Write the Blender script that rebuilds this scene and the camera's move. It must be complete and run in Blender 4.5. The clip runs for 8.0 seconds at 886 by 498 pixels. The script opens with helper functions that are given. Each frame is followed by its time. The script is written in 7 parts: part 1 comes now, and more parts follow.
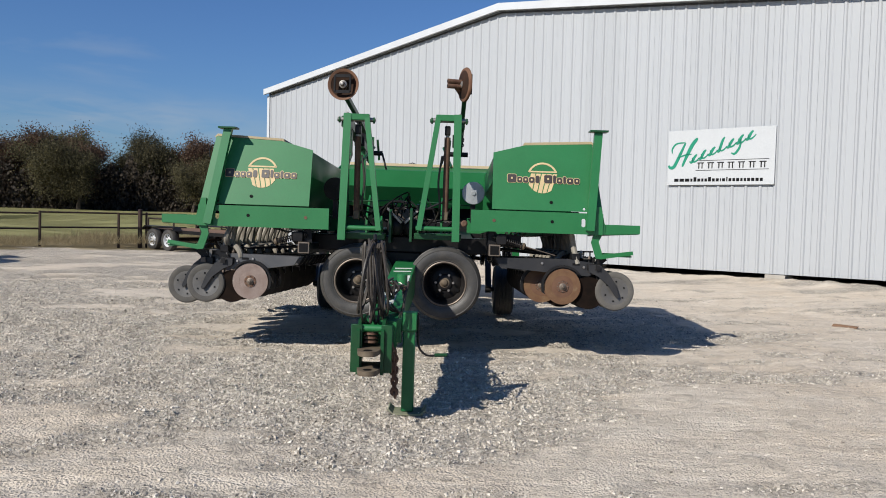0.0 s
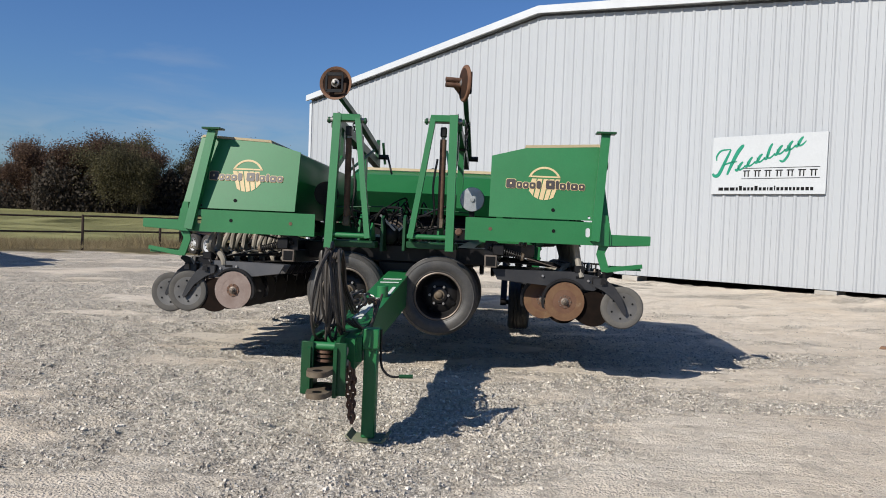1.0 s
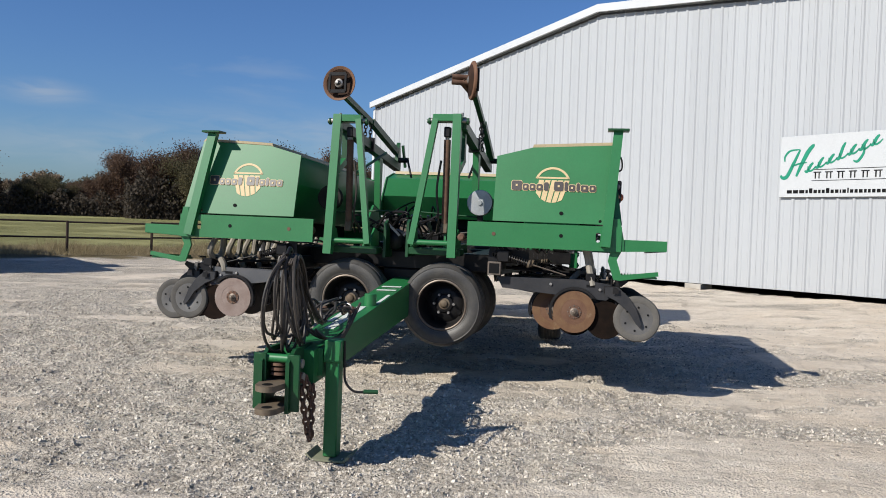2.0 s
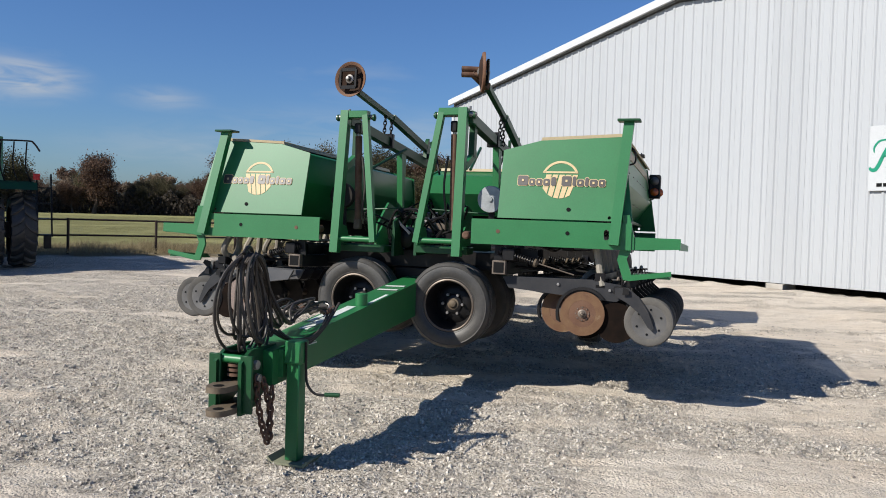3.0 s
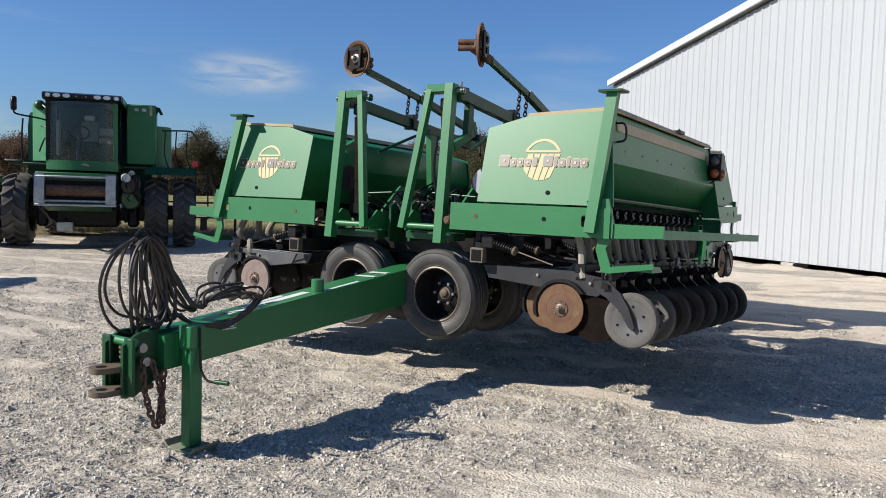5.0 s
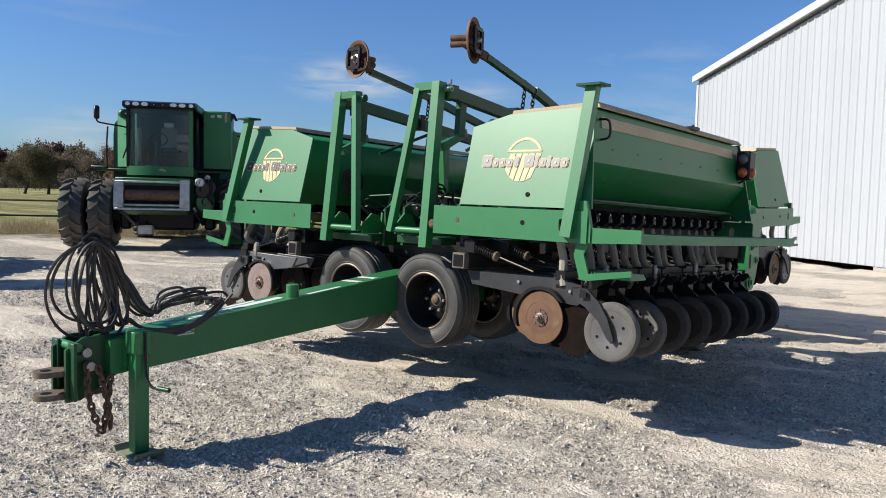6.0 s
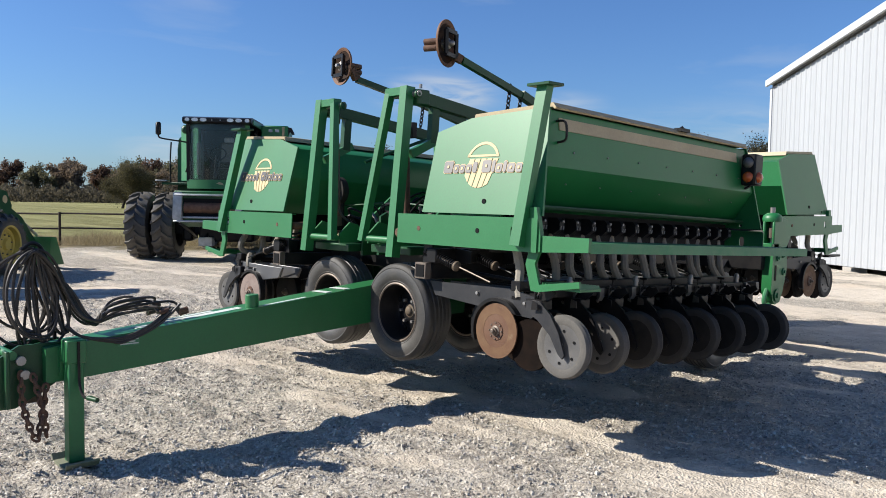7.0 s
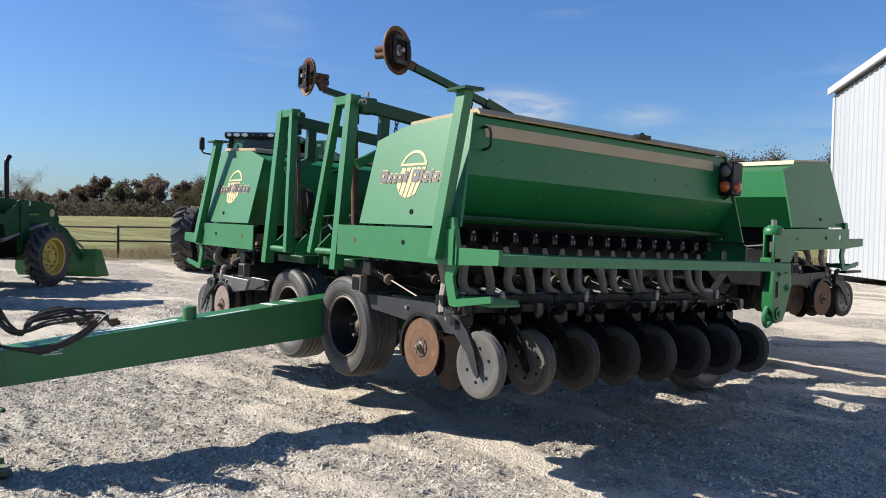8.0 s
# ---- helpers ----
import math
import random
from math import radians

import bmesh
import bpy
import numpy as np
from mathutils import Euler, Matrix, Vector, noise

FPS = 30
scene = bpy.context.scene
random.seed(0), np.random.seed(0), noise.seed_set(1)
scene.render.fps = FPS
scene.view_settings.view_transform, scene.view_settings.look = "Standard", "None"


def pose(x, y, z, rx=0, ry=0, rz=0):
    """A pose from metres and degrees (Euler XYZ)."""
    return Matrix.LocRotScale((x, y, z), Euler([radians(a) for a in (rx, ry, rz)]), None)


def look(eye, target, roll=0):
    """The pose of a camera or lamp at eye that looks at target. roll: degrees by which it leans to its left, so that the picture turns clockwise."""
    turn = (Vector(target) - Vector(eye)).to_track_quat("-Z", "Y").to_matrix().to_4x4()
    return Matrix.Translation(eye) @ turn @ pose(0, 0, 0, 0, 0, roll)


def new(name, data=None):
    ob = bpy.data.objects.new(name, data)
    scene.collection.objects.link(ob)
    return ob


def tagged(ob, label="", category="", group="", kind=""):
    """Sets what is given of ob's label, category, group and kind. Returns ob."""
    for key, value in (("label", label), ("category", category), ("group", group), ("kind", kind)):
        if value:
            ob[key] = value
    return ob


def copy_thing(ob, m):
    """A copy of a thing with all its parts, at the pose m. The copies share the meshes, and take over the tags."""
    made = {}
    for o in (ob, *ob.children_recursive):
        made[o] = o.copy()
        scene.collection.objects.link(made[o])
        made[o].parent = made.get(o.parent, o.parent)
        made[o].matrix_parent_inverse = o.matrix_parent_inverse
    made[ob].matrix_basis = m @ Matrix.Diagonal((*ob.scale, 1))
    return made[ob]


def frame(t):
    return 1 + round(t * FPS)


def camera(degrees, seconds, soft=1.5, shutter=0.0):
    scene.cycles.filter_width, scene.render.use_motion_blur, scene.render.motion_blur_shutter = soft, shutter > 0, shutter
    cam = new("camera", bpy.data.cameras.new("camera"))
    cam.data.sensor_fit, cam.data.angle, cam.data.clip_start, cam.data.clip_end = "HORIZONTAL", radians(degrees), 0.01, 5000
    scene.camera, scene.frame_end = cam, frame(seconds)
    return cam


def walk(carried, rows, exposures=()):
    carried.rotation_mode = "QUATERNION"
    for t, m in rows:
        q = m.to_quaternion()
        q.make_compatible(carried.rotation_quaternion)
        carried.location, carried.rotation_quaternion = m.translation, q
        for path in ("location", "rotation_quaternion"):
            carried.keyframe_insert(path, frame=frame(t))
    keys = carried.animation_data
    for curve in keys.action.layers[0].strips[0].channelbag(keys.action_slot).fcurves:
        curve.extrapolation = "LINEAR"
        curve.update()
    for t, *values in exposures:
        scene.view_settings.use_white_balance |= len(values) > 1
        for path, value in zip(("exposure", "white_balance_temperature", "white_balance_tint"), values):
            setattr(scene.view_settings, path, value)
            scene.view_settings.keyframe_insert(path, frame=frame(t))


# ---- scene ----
cam = camera(58.6, 8.0, soft=0.95)
METRES, EYE, TILT, LEAN, TURN = 6.875, 1.444, -2.44, -0.03, 0.95
ROWS = [
    (0.0, 0.0, 0.0, 0.0, 0.02, -0.54, -1.87),
    (0.5, 0.0408, 0.039, 0.0053, 1.91, -0.4, -2.26),
    (1.0, 0.0832, 0.0794, 0.0049, 4.17, -0.11, -2.61),
    (2.5, 0.2287, 0.1751, 0.0107, 13.73, 0.03, -2.54),
    (3.0, 0.282, 0.2044, 0.014, 17.49, -0.36, -2.55),
    (3.5, 0.3329, 0.2366, 0.0192, 21.14, -0.85, -2.69),
    (4.0, 0.38, 0.2773, 0.02, 24.69, -1.35, -2.86),
    (4.5, 0.435, 0.3151, 0.0221, 28.33, -1.79, -3.03),
    (6.0, 0.567, 0.4596, 0.0337, 39.45, -2.35, -2.99),
    (6.5, 0.6011, 0.5123, 0.0338, 42.76, -2.16, -2.85),
    (7.0, 0.6391, 0.5653, 0.036, 45.75, -1.77, -2.74),
    (7.5, 0.675, 0.6217, 0.0392, 48.43, -1.34, -2.75),
    (8.0, 0.7052, 0.6826, 0.0396, 51.15, -0.98, -2.87),
]
walk(cam, [(t, pose(0, 0, EYE, TILT, LEAN, TURN) @ pose(METRES * x, METRES * y, METRES * z, 90 + pitch, roll, yaw)) for t, x, y, z, yaw, pitch, roll in ROWS],
     exposures=[(0.0, 0.2), (2.5, 0.34), (4.5, 0.47), (8.0, 0.74)])


# ---- light ----
SUN_FROM = Vector((-0.95, -1.02, 1.0)).normalized()
world = bpy.data.worlds.new("sky")
scene.world = world
world.use_nodes = True
wn, wl = world.node_tree.nodes, world.node_tree.links
wn.clear()
sky = wn.new("ShaderNodeTexSky")
sky.sky_type, sky.sun_disc = "NISHITA", False
sky.sun_elevation = math.asin(SUN_FROM.z)
sky.sun_rotation = math.atan2(SUN_FROM.x, SUN_FROM.y)
sky.air_density, sky.dust_density, sky.ozone_density = 1.1, 0.5, 4.5
coord = wn.new("ShaderNodeTexCoord")
squash = wn.new("ShaderNodeMapping")
squash.inputs["Scale"].default_value = (1.6, 1.6, 7.0)
squash.inputs["Location"].default_value = (0.35, 0.1, 0.0)
wisp = wn.new("ShaderNodeTexNoise")
wisp.inputs["Scale"].default_value, wisp.inputs["Detail"].default_value = 2.2, 7.0
wisp.inputs["Distortion"].default_value = 0.4
ramp = wn.new("ShaderNodeValToRGB")
ramp.color_ramp.elements[0].position, ramp.color_ramp.elements[1].position = 0.6, 0.85
ramp.color_ramp.elements[1].color = (0.3, 0.3, 0.3, 1)
cloud = wn.new("ShaderNodeMixRGB")
cloud.inputs["Color2"].default_value = (7.5, 8.0, 8.6, 1)
back = wn.new("ShaderNodeBackground")
back.inputs["Strength"].default_value = 0.052
wout = wn.new("ShaderNodeOutputWorld")
wl.new(coord.outputs["Generated"], squash.inputs["Vector"])
wl.new(squash.outputs["Vector"], wisp.inputs["Vector"])
wl.new(wisp.outputs["Fac"], ramp.inputs["Fac"])
veil = ramp.outputs["Color"]
streak = wn.new("ShaderNodeTexNoise")
streak.inputs["Scale"].default_value, streak.inputs["Detail"].default_value = 9.0, 8.0
streak.inputs["Distortion"].default_value = 0.8
wl.new(squash.outputs["Vector"], streak.inputs["Vector"])
fray = wn.new("ShaderNodeMapRange")
fray.inputs["From Min"].default_value, fray.inputs["From Max"].default_value = 0.3, 0.64
wl.new(streak.outputs["Fac"], fray.inputs["Value"])
# a few separate cirrus wisps: bearing, height, half width, half depth, density
for bearing, rise, wide, deep, dense in ((47.2, 7.5, 5.0, 1.7, 1.15), (38.2, 7.0, 3.5, 1.0, 0.4), (23.0, 5.4, 15.0, 2.2, 0.3), (36.0, 3.8, 10.0, 2.0, 0.25), (64.8, 3.2, 5.0, 1.8, 0.6)):
    wisp_at = wn.new("ShaderNodeMapping")
    wisp_at.vector_type = "TEXTURE"
    wisp_at.inputs["Location"].default_value = (-math.sin(radians(bearing)) * math.cos(radians(rise)), math.cos(radians(bearing)) * math.cos(radians(rise)), math.sin(radians(rise)))
    wisp_at.inputs["Rotation"].default_value = (0, 0, radians(bearing))
    wisp_at.inputs["Scale"].default_value = (math.sin(radians(wide)), 1.0, math.sin(radians(deep)))
    wl.new(coord.outputs["Generated"], wisp_at.inputs["Vector"])
    reach = wn.new("ShaderNodeVectorMath")
    reach.operation = "LENGTH"
    wl.new(wisp_at.outputs["Vector"], reach.inputs[0])
    body = wn.new("ShaderNodeMapRange")
    body.interpolation_type = "SMOOTHSTEP"
    body.inputs["From Min"].default_value, body.inputs["From Max"].default_value = 1.15, 0.0
    body.inputs["To Max"].default_value = dense
    wl.new(reach.outputs["Value"], body.inputs["Value"])
    torn = wn.new("ShaderNodeMath")
    torn.operation = "MULTIPLY"
    wl.new(body.outputs["Result"], torn.inputs[0])
    wl.new(fray.outputs["Result"], torn.inputs[1])
    both = wn.new("ShaderNodeMath")
    both.operation = "ADD"
    both.use_clamp = True
    wl.new(veil, both.inputs[0])
    wl.new(torn.outputs["Value"], both.inputs[1])
    veil = both.outputs["Value"]
wl.new(veil, cloud.inputs["Fac"])
tint = wn.new("ShaderNodeMixRGB")
tint.blend_type = "MULTIPLY"
tint.inputs["Fac"].default_value = 1.0
tint.inputs["Color2"].default_value = (0.81, 1.1, 1.55, 1)
wl.new(sky.outputs["Color"], tint.inputs["Color1"])
wl.new(tint.outputs["Color"], cloud.inputs["Color1"])
wl.new(cloud.outputs["Color"], back.inputs["Color"])
wl.new(back.outputs["Background"], wout.inputs["Surface"])
sun = new("sun", bpy.data.lights.new("sun", "SUN"))
sun.data.energy, sun.data.angle, sun.data.color = 5.0, radians(0.53), (1.0, 0.95, 0.87)
sun.matrix_world = look(SUN_FROM * 50, (0, 0, 0))

# ---- materials ----
def material(name, base, rough=0.5, metal=0.0, alt=None, scale=3.0, mix=0.35, fine=60.0, bump=0.0, stain=None, stain_at=0.62, stain_scale=2.0, coat=0.0, each=0.0, dust=0.0, spec=0.35, coat_rough=0.24):
    """A surface with a broad and a fine variation, optional stains, relief and a small change from piece to piece."""
    m = bpy.data.materials.new(name)
    m.use_nodes = True
    n, l = m.node_tree.nodes, m.node_tree.links
    p = n["Principled BSDF"]
    p.inputs["Metallic"].default_value = metal
    p.inputs["Coat Weight"].default_value = coat
    p.inputs["Specular IOR Level"].default_value = spec
    p.inputs["Coat Roughness"].default_value = coat_rough
    c = n.new("ShaderNodeTexCoord")
    broad, grain = n.new("ShaderNodeTexNoise"), n.new("ShaderNodeTexNoise")
    broad.inputs["Scale"].default_value, broad.inputs["Detail"].default_value = scale, 5.0
    grain.inputs["Scale"].default_value, grain.inputs["Detail"].default_value = fine, 3.0
    for t in (broad, grain):
        l.new(c.outputs["Object"], t.inputs["Vector"])
    mixer = n.new("ShaderNodeMixRGB")
    mixer.inputs["Color1"].default_value = (*base, 1)
    mixer.inputs["Color2"].default_value = (*(alt or [v * 0.7 for v in base]), 1)
    r = n.new("ShaderNodeMapRange")
    r.inputs["From Min"].default_value, r.inputs["From Max"].default_value, r.inputs["To Max"].default_value = 0.3, 0.7, mix * 2
    l.new(broad.outputs["Fac"], r.inputs["Value"])
    l.new(r.outputs["Result"], mixer.inputs["Fac"])
    speck = n.new("ShaderNodeMixRGB")
    speck.blend_type = "OVERLAY"
    speck.inputs["Fac"].default_value = 0.18
    l.new(mixer.outputs["Color"], speck.inputs["Color1"])
    l.new(grain.outputs["Fac"], speck.inputs["Color2"])
    out = speck.outputs["Color"]
    if stain:
        s, sr, sm = n.new("ShaderNodeTexNoise"), n.new("ShaderNodeValToRGB"), n.new("ShaderNodeMixRGB")
        s.inputs["Scale"].default_value, s.inputs["Detail"].default_value, s.inputs["Roughness"].default_value = stain_scale, 8.0, 0.7
        l.new(c.outputs["Object"], s.inputs["Vector"])
        sr.color_ramp.elements[0].position, sr.color_ramp.elements[1].position = stain_at, stain_at + 0.12
        l.new(s.outputs["Fac"], sr.inputs["Fac"])
        l.new(sr.outputs["Color"], sm.inputs["Fac"])
        l.new(out, sm.inputs["Color1"])
        sm.inputs["Color2"].default_value = (*stain, 1)
        out = sm.outputs["Color"]
    if dust:
        d1, d2, dm, dx = n.new("ShaderNodeTexNoise"), n.new("ShaderNodeTexNoise"), n.new("ShaderNodeMath"), n.new("ShaderNodeMixRGB")
        d1.inputs["Scale"].default_value, d1.inputs["Detail"].default_value, d1.inputs["Roughness"].default_value = 6.0, 9.0, 0.75
        d2.inputs["Scale"].default_value, d2.inputs["Detail"].default_value = 160.0, 3.0
        for t in (d1, d2):
            l.new(c.outputs["Object"], t.inputs["Vector"])
        dm.operation = "MULTIPLY"
        dr = n.new("ShaderNodeMapRange")
        dr.inputs["From Min"].default_value, dr.inputs["From Max"].default_value, dr.inputs["To Max"].default_value = 0.35, 0.75, dust * 2.5
        l.new(d1.outputs["Fac"], dr.inputs["Value"])
        l.new(dr.outputs["Result"], dm.inputs[0])
        l.new(d2.outputs["Fac"], dm.inputs[1])
        l.new(dm.outputs["Value"], dx.inputs["Fac"])
        l.new(out, dx.inputs["Color1"])
        dx.inputs["Color2"].default_value = (0.36, 0.31, 0.24, 1)
        out = dx.outputs["Color"]
    if each:
        info, hsv, mr = n.new("ShaderNodeObjectInfo"), n.new("ShaderNodeHueSaturation"), n.new("ShaderNodeMapRange")
        mr.inputs["To Min"].default_value, mr.inputs["To Max"].default_value = 1 - each, 1 + each
        l.new(info.outputs["Random"], mr.inputs["Value"])
        l.new(mr.outputs["Result"], hsv.inputs["Value"])
        l.new(out, hsv.inputs["Color"])
        out = hsv.outputs["Color"]
    l.new(out, p.inputs["Base Color"])
    rr = n.new("ShaderNodeMapRange")
    rr.inputs["To Min"].default_value, rr.inputs["To Max"].default_value = max(rough - 0.06, 0.03), min(rough + 0.06, 1.0)
    l.new(grain.outputs["Fac"], rr.inputs["Value"])
    l.new(rr.outputs["Result"], p.inputs["Roughness"])
    if bump:
        b = n.new("ShaderNodeBump")
        b.inputs["Strength"].default_value, b.inputs["Distance"].default_value = 0.6, bump
        l.new(grain.outputs["Fac"], b.inputs["Height"])
        l.new(b.outputs["Normal"], p.inputs["Normal"])
    return m


GREEN = material("green paint", (0.006, 0.122, 0.03), 0.52, alt=(0.011, 0.15, 0.042), scale=2.5, fine=90, stain=(0.045, 0.14, 0.062), stain_at=0.68, stain_scale=3.0, coat=0.6, dust=0.012, spec=0.3, coat_rough=0.42)
GREEN_FLAT = material("sun-dulled green paint", (0.0065, 0.122, 0.031), 0.55, alt=(0.012, 0.15, 0.044), scale=2.5, fine=90, stain=(0.05, 0.145, 0.07), stain_at=0.68, stain_scale=3.0, coat=0.55, dust=0.015, spec=0.25, coat_rough=0.42)
GREEN_SLEEK = material("smooth green paint", (0.006, 0.125, 0.031), 0.5, alt=(0.011, 0.152, 0.043), scale=2.5, fine=90, stain=(0.045, 0.14, 0.062), stain_at=0.7, stain_scale=3.0, coat=0.35, dust=0.012, spec=0.25, coat_rough=0.28)
GREEN_OLD = material("faded green paint", (0.02, 0.17, 0.065), 0.5, alt=(0.04, 0.2, 0.09), scale=4, fine=70, stain=(0.1, 0.11, 0.07), stain_at=0.66, stain_scale=5.0, dust=0.14)
DEEP = material("dark green paint", (0.005, 0.058, 0.018), 0.42, scale=3, fine=80, dust=0.03)
TAN = material("tan lid paint", (0.42, 0.34, 0.2), 0.5, alt=(0.33, 0.25, 0.14), scale=4, stain=(0.2, 0.14, 0.09), stain_at=0.66, stain_scale=6, dust=0.12)
BLACK = material("black frame paint", (0.007, 0.007, 0.008), 0.38, alt=(0.014, 0.013, 0.013), scale=6, stain=(0.075, 0.062, 0.05), stain_at=0.68, stain_scale=9, dust=0.02, spec=0.2)
RUBBER = material("tyre rubber", (0.018, 0.018, 0.019), 0.6, alt=(0.042, 0.04, 0.037), scale=7, fine=120, bump=0.003, stain=(0.07, 0.064, 0.056), stain_at=0.64, stain_scale=6, dust=0.1, coat=0.4, spec=0.45, coat_rough=0.48)
# darker copy of the dusty rubber, for treads in the hopper's shade
TREAD_SHADED = material("press wheel tread darkened for shade", (0.03, 0.028, 0.026), 0.8, alt=(0.058, 0.052, 0.046), scale=9, fine=90, bump=0.002, each=0.25, dust=0.05)
LUG = material("dust-greyed tyre lug", (0.05, 0.048, 0.045), 0.75, alt=(0.1, 0.09, 0.078), scale=6, fine=90, bump=0.002, dust=0.12)
DUSTY = material("dusty rubber", (0.07, 0.067, 0.062), 0.85, alt=(0.115, 0.105, 0.09), scale=9, fine=90, bump=0.002, each=0.2)
RUST = material("rusty steel disc", (0.105, 0.045, 0.024), 0.7, alt=(0.17, 0.088, 0.046), scale=9, fine=110, bump=0.002, stain=(0.09, 0.045, 0.028), stain_at=0.6, stain_scale=10, each=0.15, dust=0.08)
TAN_RUST = material("tan surface rust", (0.15, 0.085, 0.042), 0.75, alt=(0.105, 0.05, 0.026), scale=14, mix=0.45, fine=120, bump=0.001, stain=(0.2, 0.14, 0.085), stain_at=0.58, stain_scale=9)
WORN = material("worn pale paint", (0.6, 0.62, 0.58), 0.7, alt=(0.5, 0.54, 0.48), scale=14, mix=0.4, stain=(0.03, 0.15, 0.06), stain_at=0.6, stain_scale=9)
MARKER = material("grimy dark disc", (0.022, 0.013, 0.009), 0.8, alt=(0.05, 0.025, 0.015), scale=10, fine=110, bump=0.002, spec=0.15)
RUST_DARK = material("dark rust", (0.075, 0.035, 0.022), 0.8, alt=(0.14, 0.07, 0.04), scale=12, fine=120, bump=0.002, dust=0.12)
# near-black copy of the wheel grey; shade is put into the colour
WHEEL_SHADED = material("dirty wheel grey darkened for shade", (0.013, 0.012, 0.0115), 0.85, alt=(0.028, 0.025, 0.022), scale=9, fine=90, bump=0.002, each=0.2, dust=0.03, spec=0.2)
SEED_STEEL = material("near-black seed disc steel", (0.008, 0.006, 0.005), 0.9, alt=(0.018, 0.011, 0.008), scale=12, fine=100, spec=0.05)
ARM = material("dusty grey-black arm", (0.015, 0.016, 0.019), 0.45, alt=(0.03, 0.03, 0.032), scale=7, fine=90, stain=(0.1, 0.092, 0.085), stain_at=0.67, stain_scale=10, dust=0.04)
ARM_PALE = material("dust-greyed arm", (0.024, 0.025, 0.029), 0.5, alt=(0.045, 0.044, 0.046), scale=7, fine=90, dust=0.05, coat=1.0, spec=0.5, coat_rough=0.42)
# coulter colour for the inner rows, with the shade painted in
DISC_SHADED = material("coulter disc darkened for shade", (0.02, 0.018, 0.017), 0.7, 0.0, alt=(0.045, 0.038, 0.033), scale=10, fine=100, dust=0.02)
HUB = material("grimy steel", (0.17, 0.14, 0.115), 0.5, 0.4, alt=(0.08, 0.056, 0.04), scale=16, fine=120, dust=0.12)
STEEL = material("worn steel", (0.3, 0.29, 0.28), 0.45, 0.7, alt=(0.3, 0.27, 0.24), scale=14, fine=100)
GREY_PLASTIC = material("grey plastic cap", (0.052, 0.051, 0.05), 0.55, alt=(0.09, 0.086, 0.081), scale=5, fine=140, dust=0.1, coat=0.6, spec=0.5, coat_rough=0.45)
HOSE_TAN = material("ribbed seed tube", (0.23, 0.21, 0.175), 0.7, alt=(0.15, 0.135, 0.11), scale=8, fine=50, each=0.2, dust=0.2)
HOSE = material("black hydraulic hose", (0.022, 0.019, 0.017), 0.5, alt=(0.055, 0.046, 0.038), scale=10, stain=(0.1, 0.084, 0.068), stain_at=0.62, stain_scale=12, each=0.3, dust=0.08)
CREAM = material("cream decal", (0.56, 0.43, 0.235), 0.55, alt=(0.46, 0.35, 0.185), scale=6, dust=0.05)
PALE_RUST = material("dusty pale disc steel", (0.24, 0.19, 0.165), 0.8, alt=(0.15, 0.1, 0.08), scale=12, fine=120, bump=0.001, stain=(0.3, 0.26, 0.23), stain_at=0.58, stain_scale=9)
CLEVIS = material("brown hitch steel", (0.1, 0.072, 0.048), 0.7, 0.2, alt=(0.17, 0.14, 0.1), scale=14, fine=120, bump=0.001)
SILVER = material("weathered grey feeder steel", (0.46, 0.48, 0.5), 0.45, 0.35, alt=(0.2, 0.23, 0.23), scale=7, fine=90, dust=0.1)
BROWN = material("brown decal", (0.028, 0.018, 0.012), 0.5, scale=10, coat=0.6, spec=0.5, coat_rough=0.42)
WHITE = material("white metal siding", (0.375, 0.39, 0.402), 0.5, alt=(0.352, 0.367, 0.377), scale=0.8, mix=0.15, fine=220, each=0.025)
TRIM = material("white roof trim", (0.54, 0.557, 0.565), 0.4, scale=2, mix=0.15)
SIGN = material("white sign board", (0.47, 0.485, 0.49), 0.45, scale=2, mix=0.08)
TEAL = material("teal print", (0.01, 0.22, 0.13), 0.5, scale=4, mix=0.15)
PRINT = material("black print", (0.008, 0.008, 0.0085), 0.6, scale=8, spec=0.1)
CONCRETE = material("concrete pier", (0.42, 0.39, 0.34), 0.9, scale=4, fine=60, bump=0.006)
WOOD = material("weathered timber", (0.2, 0.12, 0.075), 0.85, alt=(0.11, 0.065, 0.04), scale=5, fine=50, bump=0.004)
PIPE = material("dark fence pipe", (0.02, 0.014, 0.012), 0.6, alt=(0.06, 0.03, 0.02), scale=6)
FOOT = material("dusty green steel", (0.16, 0.17, 0.11), 0.8, alt=(0.06, 0.13, 0.06), scale=9, fine=80, dust=0.4)
YELLOW = material("yellow rim paint", (0.55, 0.4, 0.08), 0.45, scale=5, mix=0.2, stain=(0.2, 0.13, 0.05), stain_at=0.66, stain_scale=6)
AMBER = material("amber lens", (0.42, 0.085, 0.015), 0.2, scale=20, mix=0.1, coat=0.5)
RED = material("red lens", (0.5, 0.02, 0.02), 0.25, scale=20, mix=0.1, coat=0.5)
GLASS = bpy.data.materials.new("cab glass")
GLASS.use_nodes = True
gp = GLASS.node_tree.nodes["Principled BSDF"]
gp.inputs["Base Color"].default_value, gp.inputs["Roughness"].default_value = (0.82, 0.87, 0.85, 1), 0.03
gp.inputs["Transmission Weight"].default_value, gp.inputs["IOR"].default_value = 1.0, 1.4
LAMP = material("clear lamp lens", (0.75, 0.75, 0.72), 0.15, 0.3, scale=20, coat=0.8)
BARK = material("bark", (0.07, 0.055, 0.042), 0.9, scale=6, fine=30, bump=0.02)


